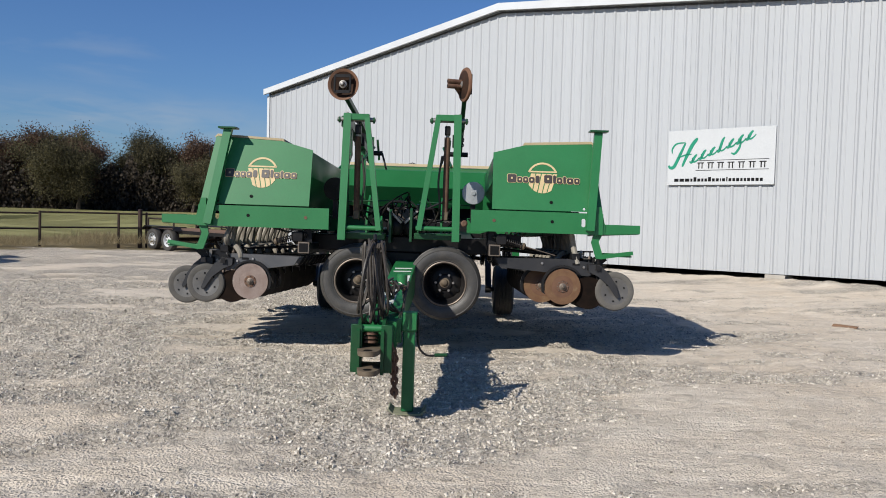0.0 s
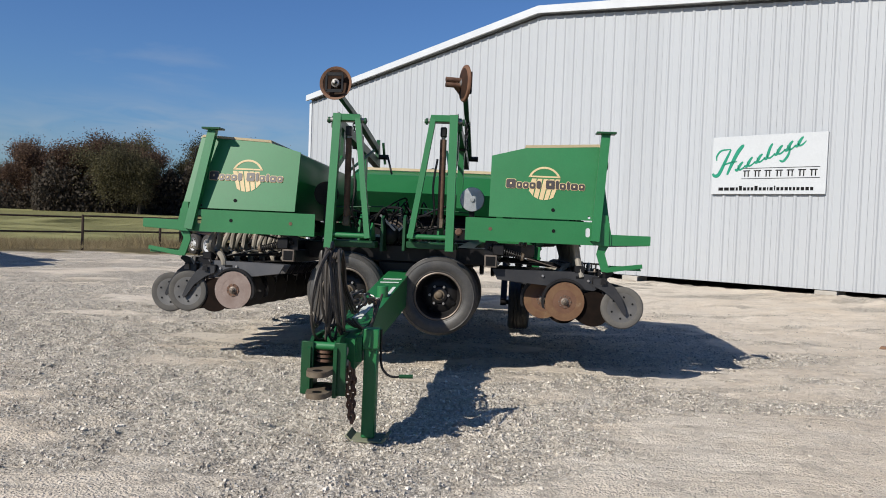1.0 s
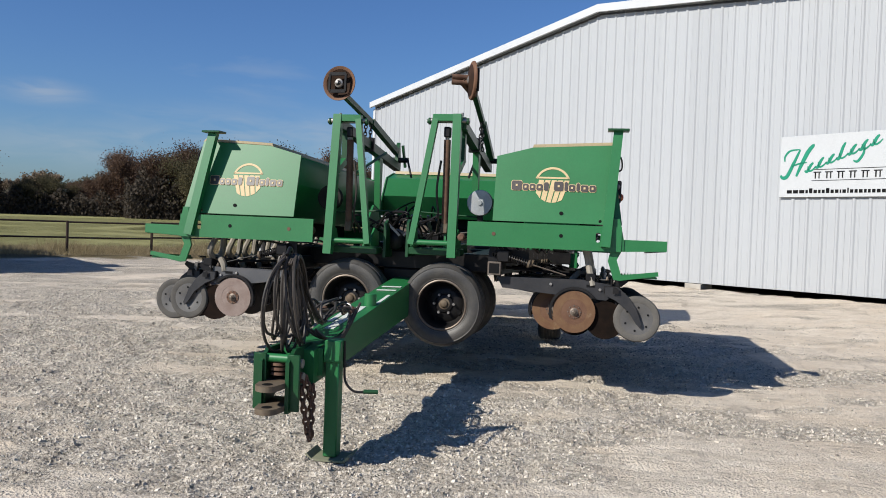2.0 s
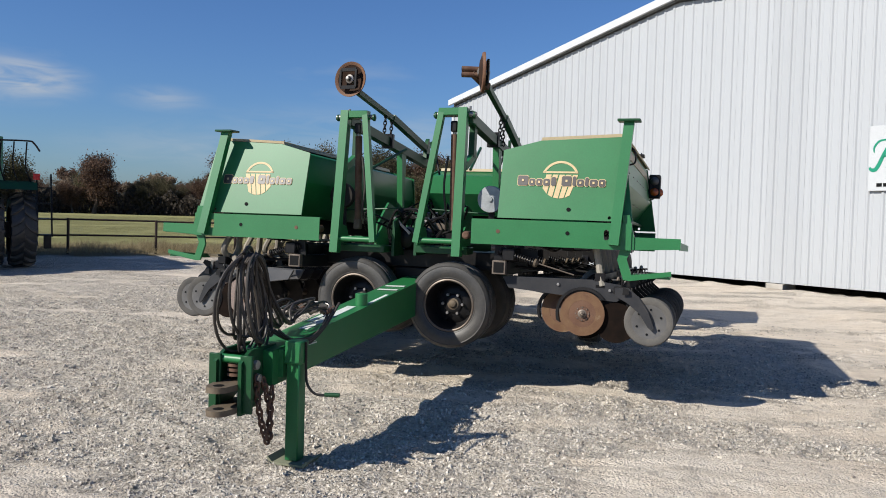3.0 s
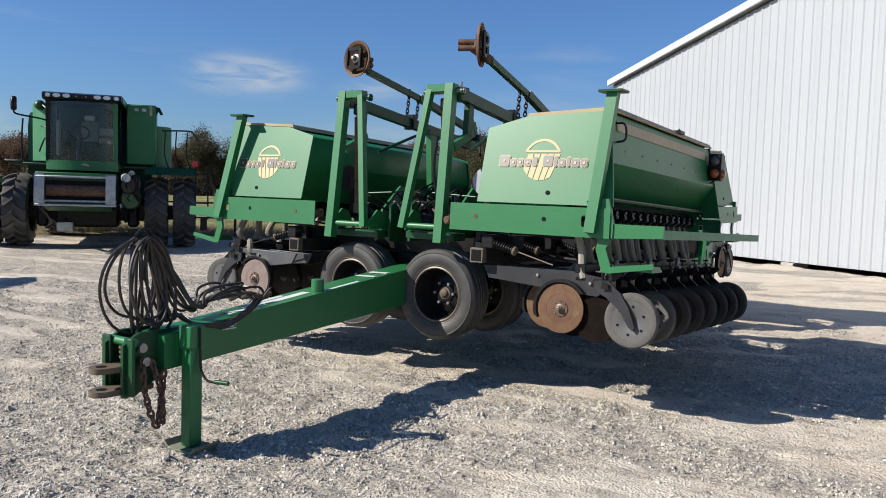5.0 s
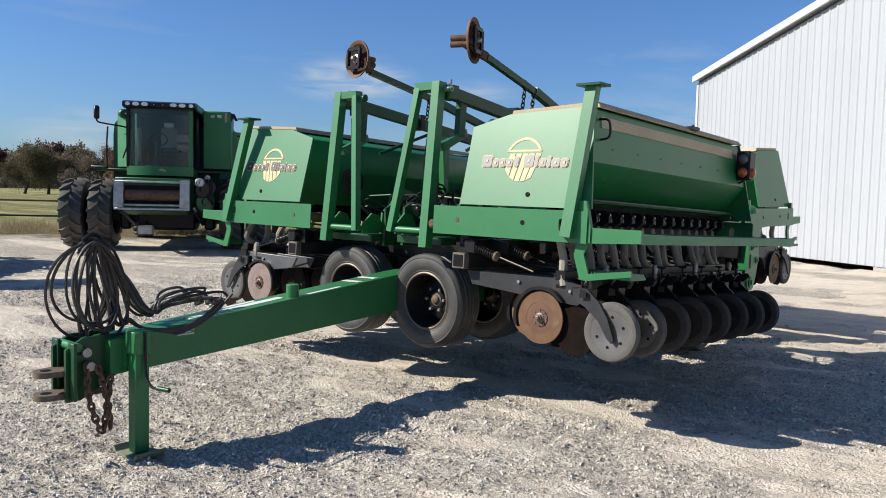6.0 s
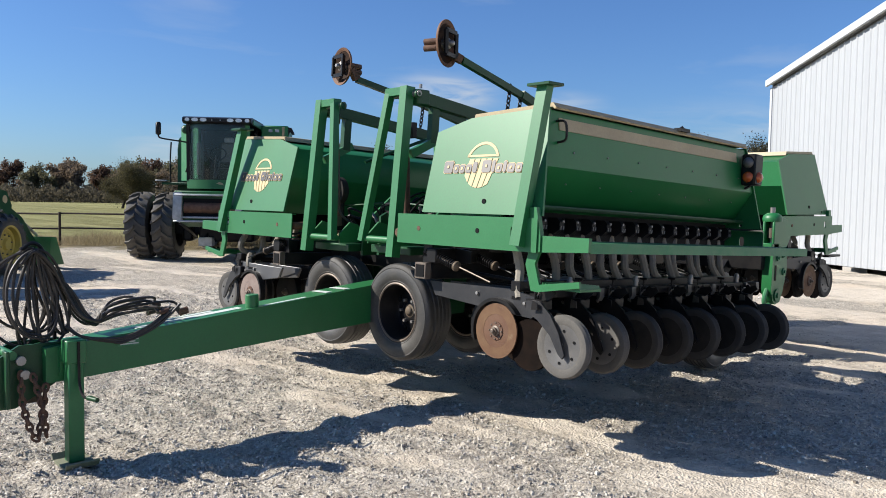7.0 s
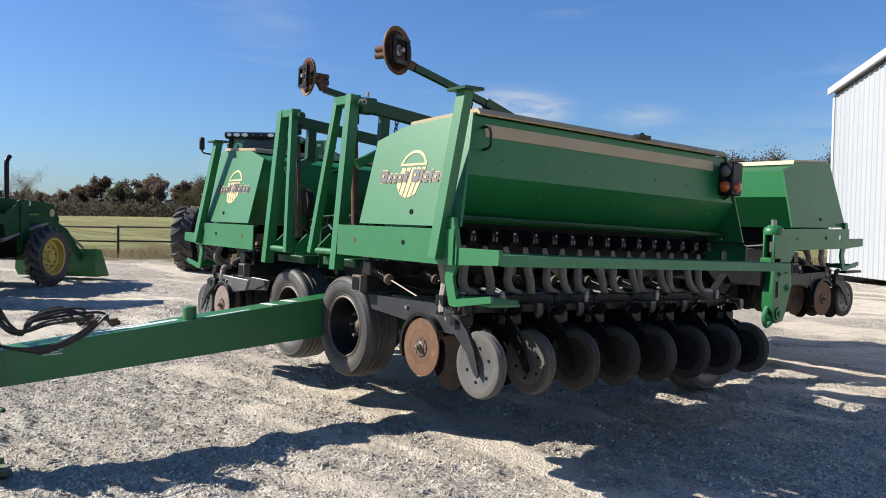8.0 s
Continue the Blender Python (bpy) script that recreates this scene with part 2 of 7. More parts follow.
def leaf_material(name, a, b, through_light=0.45):
    m = bpy.data.materials.new(name)
    m.use_nodes = True
    n, l = m.node_tree.nodes, m.node_tree.links
    p = n["Principled BSDF"]
    g, r = n.new("ShaderNodeNewGeometry"), n.new("ShaderNodeValToRGB")
    r.color_ramp.elements[0].color, r.color_ramp.elements[1].color = (*a, 1), (*b, 1)
    l.new(g.outputs["Random Per Island"], r.inputs["Fac"])
    info, hsv, mr = n.new("ShaderNodeObjectInfo"), n.new("ShaderNodeHueSaturation"), n.new("ShaderNodeMapRange")
    mr.inputs["To Min"].default_value, mr.inputs["To Max"].default_value = 0.7, 1.25
    l.new(info.outputs["Random"], mr.inputs["Value"])
    l.new(mr.outputs["Result"], hsv.inputs["Value"])
    l.new(r.outputs["Color"], hsv.inputs["Color"])
    l.new(hsv.outputs["Color"], p.inputs["Base Color"])
    p.inputs["Roughness"].default_value = 0.8
    if through_light:
        thin, both, out = n.new("ShaderNodeBsdfTranslucent"), n.new("ShaderNodeMixShader"), n["Material Output"]
        both.inputs["Fac"].default_value = through_light
        l.new(hsv.outputs["Color"], thin.inputs["Color"])
        l.new(p.outputs["BSDF"], both.inputs[1])
        l.new(thin.outputs["BSDF"], both.inputs[2])
        l.new(both.outputs["Shader"], out.inputs["Surface"])
    return m


RUSSET = leaf_material("russet leaves", (0.042, 0.028, 0.021), (0.19, 0.112, 0.07))
OLIVE = leaf_material("olive leaves", (0.032, 0.032, 0.017), (0.145, 0.125, 0.06))
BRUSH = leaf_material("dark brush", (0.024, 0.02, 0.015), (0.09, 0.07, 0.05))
# paler copies of the near colours, with distance haze mixed in
HAZE_BRUSH = leaf_material("haze-paled brush", (0.045, 0.04, 0.027), (0.13, 0.11, 0.072))
HAZE = leaf_material("haze-paled russet leaves", (0.13, 0.1, 0.068), (0.27, 0.2, 0.135))
HAZE_OLIVE = leaf_material("haze-paled olive leaves", (0.09, 0.088, 0.05), (0.19, 0.175, 0.09))
DRY = leaf_material("dry grass", (0.22, 0.17, 0.09), (0.42, 0.34, 0.19))

# ground: pale crushed stone in the yard, dry weeds at the fence, mown field beyond
FENCE_P, FENCE_D = Vector((-21.95, 12.19)), Vector((0.643, 0.766))
FENCE_N = Vector((-FENCE_D.y, FENCE_D.x))
SOIL = bpy.data.materials.new("yard and field")
SOIL.use_nodes = True
n, l = SOIL.node_tree.nodes, SOIL.node_tree.links
p = n["Principled BSDF"]
p.inputs["Roughness"].default_value = 0.95
p.inputs["Specular IOR Level"].default_value = 0.2
c = n.new("ShaderNodeTexCoord")


def noise_node(scale, detail=5.0, rough=0.6):
    t = n.new("ShaderNodeTexNoise")
    t.inputs["Scale"].default_value, t.inputs["Detail"].default_value, t.inputs["Roughness"].default_value = scale, detail, rough
    l.new(c.outputs["Object"], t.inputs["Vector"])
    return t


def blend(fac, a, b):
    x = n.new("ShaderNodeMixRGB")
    for key, v in (("Fac", fac), ("Color1", a), ("Color2", b)):
        if isinstance(v, tuple):
            x.inputs[key].default_value = (*v, 1)
        else:
            l.new(v, x.inputs[key])
    return x.outputs["Color"]


def ranged(v, lo, hi, a=0.0, b=1.0):
    x = n.new("ShaderNodeMapRange")
    x.inputs["From Min"].default_value, x.inputs["From Max"].default_value = lo, hi
    x.inputs["To Min"].default_value, x.inputs["To Max"].default_value = a, b
    l.new(v, x.inputs["Value"])
    return x.outputs["Result"]


gravel = n.new("ShaderNodeAttribute")
gravel.attribute_name = "gravel"
patches, pebble = noise_node(1.1, 7.0, 0.7), noise_node(70.0, 4.0, 0.7)
cell = n.new("ShaderNodeTexVoronoi")
cell.inputs["Scale"].default_value = 62.0
l.new(c.outputs["Object"], cell.inputs["Vector"])
grit = blend(ranged(cell.outputs["Color"], 0.1, 0.9), (0.5, 0.444, 0.368), (0.96, 0.87, 0.735))
fines = blend(ranged(patches.outputs["Fac"], 0.3, 0.7), (0.64, 0.56, 0.455), (0.77, 0.68, 0.56))
fines = blend(ranged(pebble.outputs["Fac"], 0.35, 0.75, 0.0, 0.5), fines, (0.400, 0.352, 0.288))
cover = n.new("ShaderNodeMath")
cover.operation = "ADD"
l.new(gravel.outputs["Fac"], cover.inputs[0])
l.new(ranged(noise_node(3.0, 7.0, 0.75).outputs["Fac"], 0.3, 0.7, -0.45, 0.45), cover.inputs[1])
fines = blend(ranged(noise_node(0.45, 6.0, 0.65).outputs["Fac"], 0.42, 0.66, 0.0, 0.8), fines, (0.64, 0.53, 0.4))
clod = n.new("ShaderNodeTexVoronoi")
clod.inputs["Scale"].default_value = 27.0
l.new(c.outputs["Object"], clod.inputs["Vector"])
grit = blend(ranged(clod.outputs["Color"], 0.5, 0.9, 0.0, 0.28), grit, (0.3, 0.265, 0.215))
fines = blend(ranged(clod.outputs["Color"], 0.78, 0.82, 0.0, 0.35), fines, (0.38, 0.33, 0.27))
grit = blend(ranged(noise_node(0.6, 5.0, 0.6).outputs["Fac"], 0.45, 0.75, 0.0, 0.5), grit, (0.5, 0.42, 0.325))
streak_map = n.new("ShaderNodeMapping")
streak_map.inputs["Scale"].default_value = (1.3, 4.6, 1.0)
streak_map.inputs["Rotation"].default_value = (0, 0, 0.25)
streaks = n.new("ShaderNodeTexNoise")
streaks.inputs["Scale"].default_value, streaks.inputs["Detail"].default_value, streaks.inputs["Roughness"].default_value = 1.5, 3.5, 0.6
streaks.inputs["Distortion"].default_value = 0.9
l.new(c.outputs["Object"], streak_map.inputs["Vector"])
l.new(streak_map.outputs["Vector"], streaks.inputs["Vector"])
yard = blend(ranged(cover.outputs["Value"], 0.0, 1.0), fines, grit)
# dark and pale streak tones imitate shading on the yard's ridges
yard = blend(ranged(streaks.outputs["Fac"], 0.52, 0.72, 0.0, 0.5), yard, (0.42, 0.352, 0.278))
yard = blend(ranged(streaks.outputs["Fac"], 0.46, 0.3, 0.0, 0.35), yard, (0.86, 0.78, 0.665))
field = blend(noise_node(0.08, 6.0).outputs["Fac"], (0.21, 0.215, 0.075), (0.36, 0.325, 0.145))
weeds = blend(noise_node(3.0, 6.0).outputs["Fac"], (0.2, 0.15, 0.08), (0.36, 0.3, 0.17))
side = n.new("ShaderNodeVectorMath")
side.operation = "DOT_PRODUCT"
side.inputs[1].default_value = (FENCE_N.x, FENCE_N.y, 0)
l.new(c.outputs["Object"], side.inputs[0])
wob = n.new("ShaderNodeMath")
wob.operation = "ADD"
l.new(side.outputs["Value"], wob.inputs[0])
l.new(ranged(noise_node(0.5, 5.0).outputs["Fac"], 0.3, 0.7, -1.2, 1.2), wob.inputs[1])
f0 = FENCE_N.dot(FENCE_P)
tone = blend(ranged(wob.outputs["Value"], f0 - 1.6, f0 - 0.6), yard, weeds)
tone = blend(ranged(wob.outputs["Value"], f0 + 3.5, f0 + 6.0), tone, field)
l.new(tone, p.inputs["Base Color"])
rough_cells = n.new("ShaderNodeMath")
rough_cells.operation = "MULTIPLY"
l.new(cell.outputs["Distance"], rough_cells.inputs[0])
l.new(ranged(cover.outputs["Value"], 0.2, 0.8, 0.3, 1.1), rough_cells.inputs[1])
relief = n.new("ShaderNodeBump")
relief.inputs["Strength"].default_value, relief.inputs["Distance"].default_value = 1.0, 0.042
l.new(rough_cells.outputs["Value"], relief.inputs["Height"])
relief2 = n.new("ShaderNodeBump")
relief2.inputs["Strength"].default_value, relief2.inputs["Distance"].default_value = 1.0, 0.06
lumps = n.new("ShaderNodeMath")
lumps.operation = "MULTIPLY"
l.new(noise_node(17.0, 7.0, 0.7).outputs["Fac"], lumps.inputs[0])
l.new(ranged(cover.outputs["Value"], 0.0, 0.9, 0.4, 1.0), lumps.inputs[1])
knobs = n.new("ShaderNodeMath")
knobs.operation = "MULTIPLY_ADD"
l.new(clod.outputs["Distance"], knobs.inputs[0])
l.new(ranged(cover.outputs["Value"], 0.3, 0.9, 0.0, -0.5), knobs.inputs[1])
l.new(lumps.outputs["Value"], knobs.inputs[2])
l.new(knobs.outputs["Value"], relief2.inputs["Height"])
l.new(relief.outputs["Normal"], relief2.inputs["Normal"])
relief3 = n.new("ShaderNodeBump")
relief3.inputs["Strength"].default_value, relief3.inputs["Distance"].default_value = 0.4, 0.08
l.new(streaks.outputs["Fac"], relief3.inputs["Height"])
l.new(relief2.outputs["Normal"], relief3.inputs["Normal"])
l.new(relief3.outputs["Normal"], p.inputs["Normal"])
STONE = leaf_material("loose crushed stone", (0.23, 0.196, 0.156), (0.82, 0.75, 0.64), 0.0)


# ---- building blocks ----
def thing(name, label, category, m=None, group="", kind=""):
    ob = tagged(new(name), label, category, group, kind)
    ob.empty_display_size = 0.2
    if m is not None:
        ob.matrix_world = m
    return ob


def mesh_of(name, bm, mat, bevel=0.0, smooth=40):
    if bevel:
        bmesh.ops.bevel(bm, geom=[e for e in bm.edges if len(e.link_faces) == 2 and e.calc_face_angle(0) > 0.6], offset=bevel, segments=1, affect="EDGES", clamp_overlap=True)
    bmesh.ops.recalc_face_normals(bm, faces=bm.faces)
    me = bpy.data.meshes.new(name)
    bm.to_mesh(me)
    bm.free()
    me.materials.append(mat)
    me.shade_smooth()
    me.set_sharp_from_angle(angle=radians(smooth))
    return me


def part(name, bm, mat, parent, label="", m=None, bevel=0.0, smooth=40):
    """One mesh under a thing or part. m lays the drawing into the parent's space."""
    if m is not None:
        bm.transform(m)
        if m.determinant() < 0:
            bmesh.ops.reverse_faces(bm, faces=bm.faces)
    ob = new(name, mesh_of(name, bm, mat, bevel, smooth))
    ob.parent = parent
    return tagged(ob, label)


def box(x0, x1, y0, y1, z0, z1, bm=None):
    bm = bm or bmesh.new()
    made = bmesh.ops.create_cube(bm, size=1.0)["verts"]
    bmesh.ops.transform(bm, verts=made, matrix=Matrix.Translation(((x0 + x1) / 2, (y0 + y1) / 2, (z0 + z1) / 2)) @ Matrix.Diagonal((x1 - x0, y1 - y0, z1 - z0, 1)))
    return bm


def prism(pts, axis, a, b, bm=None):
    """A polygon drawn in the plane across an axis, thickened from a to b along it."""
    bm = bm or bmesh.new()
    place = {"x": lambda u, v, w: (w, u, v), "y": lambda u, v, w: (u, w, v), "z": lambda u, v, w: (u, v, w)}[axis]
    lo, hi = [bm.verts.new(place(u, v, a)) for u, v in pts], [bm.verts.new(place(u, v, b)) for u, v in pts]
    bm.faces.new(lo)
    bm.faces.new(hi[::-1])
    for i in range(len(pts)):
        j = (i + 1) % len(pts)
        bm.faces.new((lo[i], hi[i], hi[j], lo[j]))
    return bm


def plate(outer, holes, axis, a, b, bm=None):
    """A flat plate with holes that go through it, drawn like a prism."""
    bm = bm or bmesh.new()
    place = {"x": lambda u, v, w: (w, u, v), "y": lambda u, v, w: (u, w, v), "z": lambda u, v, w: (u, v, w)}[axis]
    caps = ([], [])
    for loop in (outer, *holes):
        rings = [[bm.verts.new(place(u, v, w)) for u, v in loop] for w in (a, b)]
        k = len(loop)
        for ring, cap in zip(rings, caps):
            cap += [bm.edges.new((ring[i], ring[(i + 1) % k])) for i in range(k)]
        for i in range(k):
            j = (i + 1) % k
            bm.faces.new((rings[0][i], rings[1][i], rings[1][j], rings[0][j]))
    for cap in caps:
        bmesh.ops.triangle_fill(bm, use_beauty=True, use_dissolve=False, edges=cap)
    return bm


def round_hole(u, v, r, k=14, tall=0.0):
    """A round hole, or with tall an upright slot with round ends."""
    return [(u + r * math.cos(i * math.tau / k), v + r * math.sin(i * math.tau / k) + (tall if math.sin(i * math.tau / k) > 0 else -tall)) for i in range(k)]


def frame_of(d):
    d = Vector(d).normalized()
    side = d.cross((0, 0, 1)) if abs(d.z) < 0.95 else d.cross((0, 1, 0))
    side.normalize()
    return side, d.cross(side).normalized(), d


def bar(p, q, w, h, bm=None):
    """A rectangular tube from p to q: w across, h upwards."""
    bm = bm or bmesh.new()
    p, q = Vector(p), Vector(q)
    s, u, _ = frame_of(q - p)
    ends = [[bm.verts.new(c + s * (i * w / 2) + u * (j * h / 2)) for i, j in ((-1, -1), (1, -1), (1, 1), (-1, 1))] for c in (p, q)]
    bm.faces.new(ends[0])
    bm.faces.new(ends[1][::-1])
    for i in range(4):
        bm.faces.new((ends[0][i], ends[1][i], ends[1][(i + 1) % 4], ends[0][(i + 1) % 4]))
    return bm


def tube(pts, r, sides=8, bm=None, closed=False):
    """A round tube swept along a line of points; r may be a list."""
    bm = bm or bmesh.new()
    pts = [Vector(p) for p in pts]
    n = len(pts)
    radii = r if isinstance(r, (list, tuple)) else [r] * n
    up, rings = None, []
    for i, p in enumerate(pts):
        a, b = (pts[i - 1], pts[(i + 1) % n]) if closed else (pts[max(i - 1, 0)], pts[min(i + 1, n - 1)])
        d = (b - a).normalized()
        if up is None:
            up = frame_of(d)[0]
        up = (up - d * up.dot(d))
        up = up.normalized() if up.length > 1e-5 else frame_of(d)[0]
        v = d.cross(up)
        rings.append([bm.verts.new(p + (up * math.cos(k * math.tau / sides) + v * math.sin(k * math.tau / sides)) * radii[i]) for k in range(sides)])
    for i in range(n if closed else n - 1):
        a, b = rings[i], rings[(i + 1) % n]
        for k in range(sides):
            bm.faces.new((a[k], a[(k + 1) % sides], b[(k + 1) % sides], b[k]))
    if not closed:
        bm.faces.new(rings[0][::-1])
        bm.faces.new(rings[-1])
    return bm


def lathe(profile, at, axis, sides=32, bm=None):
    """A turned body: (radius, height) pairs round an axis through a point."""
    bm = bm or bmesh.new()
    s, u, d = frame_of(axis)
    at, rings = Vector(at), []
    for r, h in profile:
        if r < 1e-6:
            rings.append([bm.verts.new(at + d * h)])
        else:
            rings.append([bm.verts.new(at + d * h + (s * math.cos(k * math.tau / sides) + u * math.sin(k * math.tau / sides)) * r) for k in range(sides)])
    for a, b in zip(rings, rings[1:]):
        for k in range(sides):
            j = (k + 1) % sides
            if len(a) == 1 and len(b) > 1:
                bm.faces.new((a[0], b[k], b[j]))
            elif len(b) == 1 and len(a) > 1:
                bm.faces.new((a[k], a[j], b[0]))
            elif len(a) > 1:
                bm.faces.new((a[k], a[j], b[j], b[k]))
    return bm


def coil(p, q, r, turns, wire, bm=None):
    p, q = Vector(p), Vector(q)
    s, u, d = frame_of(q - p)
    long = (q - p).length
    steps = int(turns * 12)
    return tube([p + d * (long * i / steps) + (s * math.cos(i * math.tau / 12) + u * math.sin(i * math.tau / 12)) * r for i in range(steps + 1)], wire, 6, bm)


def chain(pts, link=0.055, wire=0.007, bm=None):
    """Oval links, turned by quarter turns, along a line of points."""
    bm = bm or bmesh.new()
    pts = [Vector(p) for p in pts]
    walked, spots = 0.0, []
    for a, b in zip(pts, pts[1:]):
        long = (b - a).length
        while walked < long:
            spots.append((a.lerp(b, walked / long), (b - a).normalized()))
            walked += link * 0.74
        walked -= long
    for i, (c, d) in enumerate(spots):
        s, u, _ = frame_of(d)
        v = s if i % 2 else u
        ring = []
        for k in range(12):
            a = k * math.tau / 12
            ring.append(c + d * (math.cos(a) * link / 2) + v * (math.sin(a) * link * 0.3))
        tube(ring, wire, 6, bm, True)
    return bm


def curve_points(pts, per=8):
    """A smooth line through the points."""
    pts = [Vector(p) for p in pts]
    out = []
    for i in range(len(pts) - 1):
        a, b, c, d = pts[max(i - 1, 0)], pts[i], pts[i + 1], pts[min(i + 2, len(pts) - 1)]
        for k in range(per):
            t = k / per
            out.append(0.5 * (2 * b + (c - a) * t + (2 * a - 5 * b + 4 * c - d) * t * t + (3 * b - a - 3 * c + d) * t ** 3))
    return out + [pts[-1]]


# ---- ground ----
def soft_noise(x, y, seed):
    """Smooth value noise on a unit grid."""
    table = np.random.default_rng(seed).random((64, 64))
    i, j = np.floor(x).astype(int), np.floor(y).astype(int)
    u, v = x - i, y - j
    u, v = u * u * (3 - 2 * u), v * v * (3 - 2 * v)
    a, b = table[i % 64, j % 64], table[(i + 1) % 64, j % 64]
    c, d = table[i % 64, (j + 1) % 64], table[(i + 1) % 64, (j + 1) % 64]
    return (a * (1 - u) + b * u) * (1 - v) + (c * (1 - u) + d * u) * v


def gravel_cover(x, y):
    """How stony the yard is: loose stone to the left and round the hitch, packed fines to the right."""
    g = 0.3 * soft_noise(0.45 * x + 9, 0.75 * y + 3, 4) + 0.42 * soft_noise(0.8 * x + 0.25 * y, 2.4 * y - 0.5 * x, 5) + 0.28 * soft_noise(2.4 * x + 0.7 * y, 6.1 * y - 1.4 * x, 6)
    bias = 0.13 * np.clip(-x / 3.2, -1.1, 1) + 0.34 * np.exp(-((x - 2.3) ** 2 / 3.0 + (y - 9.6) ** 2 / 3.0)) - 0.17 * np.clip((x + 0.2) / 1.2, 0, 1) * np.clip((7.6 - y) / 1.8, 0, 1) - 0.16 * np.clip((5.4 - y) / 2.2, 0, 1) + 0.22 * np.exp(-((x + 0.1) ** 2 + (y - 6.3) ** 2) / 3.0)
    return np.clip(((g - 0.5) * 1.5 + bias + 0.06) / 0.2, 0, 1)


def heights(x, y):
    """Gentle unevenness of the yard with gravel relief, falling a little towards the shed and away under it."""
    d = 0.676 * x + 0.737 * y
    s = 0.737 * (x + 6.95) - 0.676 * (y - 28.83)
    fall = (0.0206 * np.clip(s, 0, 22) - 0.18) * np.clip((d - 12.2) / 3.8, 0, 1) - 0.07 * np.clip((-x - 7.5) / 4.0, 0, 1) - 0.075 * np.exp(-((x + 15.0) ** 2 + (y - 14.6) ** 2) / 14.0) - 0.2 * np.exp(-((x + 8.6) ** 2 + (y - 25.6) ** 2) / 10.0)
    pit = -0.62 * np.clip((d - 16.5) / 0.3, 0, 1) * np.clip((s - 0.15) / 0.3, 0, 1) * np.clip((21.65 - s) / 0.3, 0, 1) * np.clip((42.3 - d) / 0.3, 0, 1)
    lip = np.exp(-((d - 16.1) / 0.3) ** 2) * (0.085 * soft_noise(1.9 * s + 4, 0.3 * d, 31) + 0.05 * soft_noise(6.3 * s, 2 * d, 32) - 0.04) * (s > 0) * (s < 22)
    away = np.hypot(x, y)
    bumps = 0.010 * np.sin(1.7 * x + 0.9 * y + 1.1 * np.sin(0.8 * y)) + 0.008 * np.sin(2.9 * y - 1.3 * x + 0.7 * np.sin(1.9 * x))
    u, v = 0.96 * x + 0.28 * y, 0.96 * y - 0.28 * x
    stony = gravel_cover(x, y)
    fine = (soft_noise(7.3 * u, 9.1 * v, 21) - 0.5) * 0.034 + (soft_noise(14.7 * v, 16.9 * u, 22) - 0.5) * 0.026
    ridge = np.abs(soft_noise(1.3 * u + 3, 5.2 * v, 23) - 0.5) * -0.1 + np.abs(soft_noise(2.7 * u, 11.0 * v + 7, 24) - 0.5) * -0.07
    grain = (fine * (0.22 + 0.9 * stony) + ridge * (0.4 + 0.35 * stony) + 0.024) * np.clip((20 - away) / 6, 0, 1)
    return (fall + pit + lip) * (away < 60) + bumps * np.clip((40 - away) / 20, 0, 1) + grain - 0.012


def ground_sheet():
    far = np.array([34, 37, 41, 46, 54, 66, 85, 115, 160, 240, 400, 700, 1200, 2200])

    def lines(a, b, step):
        return np.concatenate([-far[::-1], np.arange(-32, a, 0.25), np.arange(a, b, step), np.arange(b, 32.01, 0.25), far])

    across, along = lines(-8.0, 9.0, 0.062), lines(-4.0, 8.5, 0.062) + 6
    xs, ys = np.meshgrid(across, along)
    zs = heights(xs, ys)
    k, rows = len(across), len(along)
    verts = np.stack([xs.ravel(), ys.ravel(), zs.ravel()], 1)
    i = np.arange(k * rows).reshape(rows, k)
    faces = np.stack([i[:-1, :-1].ravel(), i[:-1, 1:].ravel(), i[1:, 1:].ravel(), i[1:, :-1].ravel()], 1)
    me = bpy.data.meshes.new("ground")
    me.from_pydata(verts.tolist(), [], faces.tolist())
    me.materials.append(SOIL)
    me.shade_smooth()
    cover = me.attributes.new("gravel", "FLOAT", "POINT")
    cover.data.foreach_set("value", gravel_cover(xs.ravel(), ys.ravel()).astype(np.float32))
    tagged(new("ground", me), "pale crushed-stone yard with dry weeds and a mown field", "ground", kind="structure")


ground_sheet()

# ---- seed drill ----
ROWS_PER_SECTION, PITCH = 16, 0.1862
LONG, RAKE = 2.82, 0.21
drill = thing("seed_drill", "green folding seed drill with forward-folded wings and tan hopper lids", "seed drill", pose(-0.54, 7.54, 0))
DRILL_INV = drill.matrix_world.inverted()


def piece(name, bm, mat, m=None, parent=None, label="", bevel=0.0, smooth=40):
    """A part of the drill, drawn in the world or, with m, in a section's own space."""
    lay = DRILL_INV @ m if m is not None else DRILL_INV
    return part(name, bm, mat, parent or drill, label, lay, bevel, smooth)


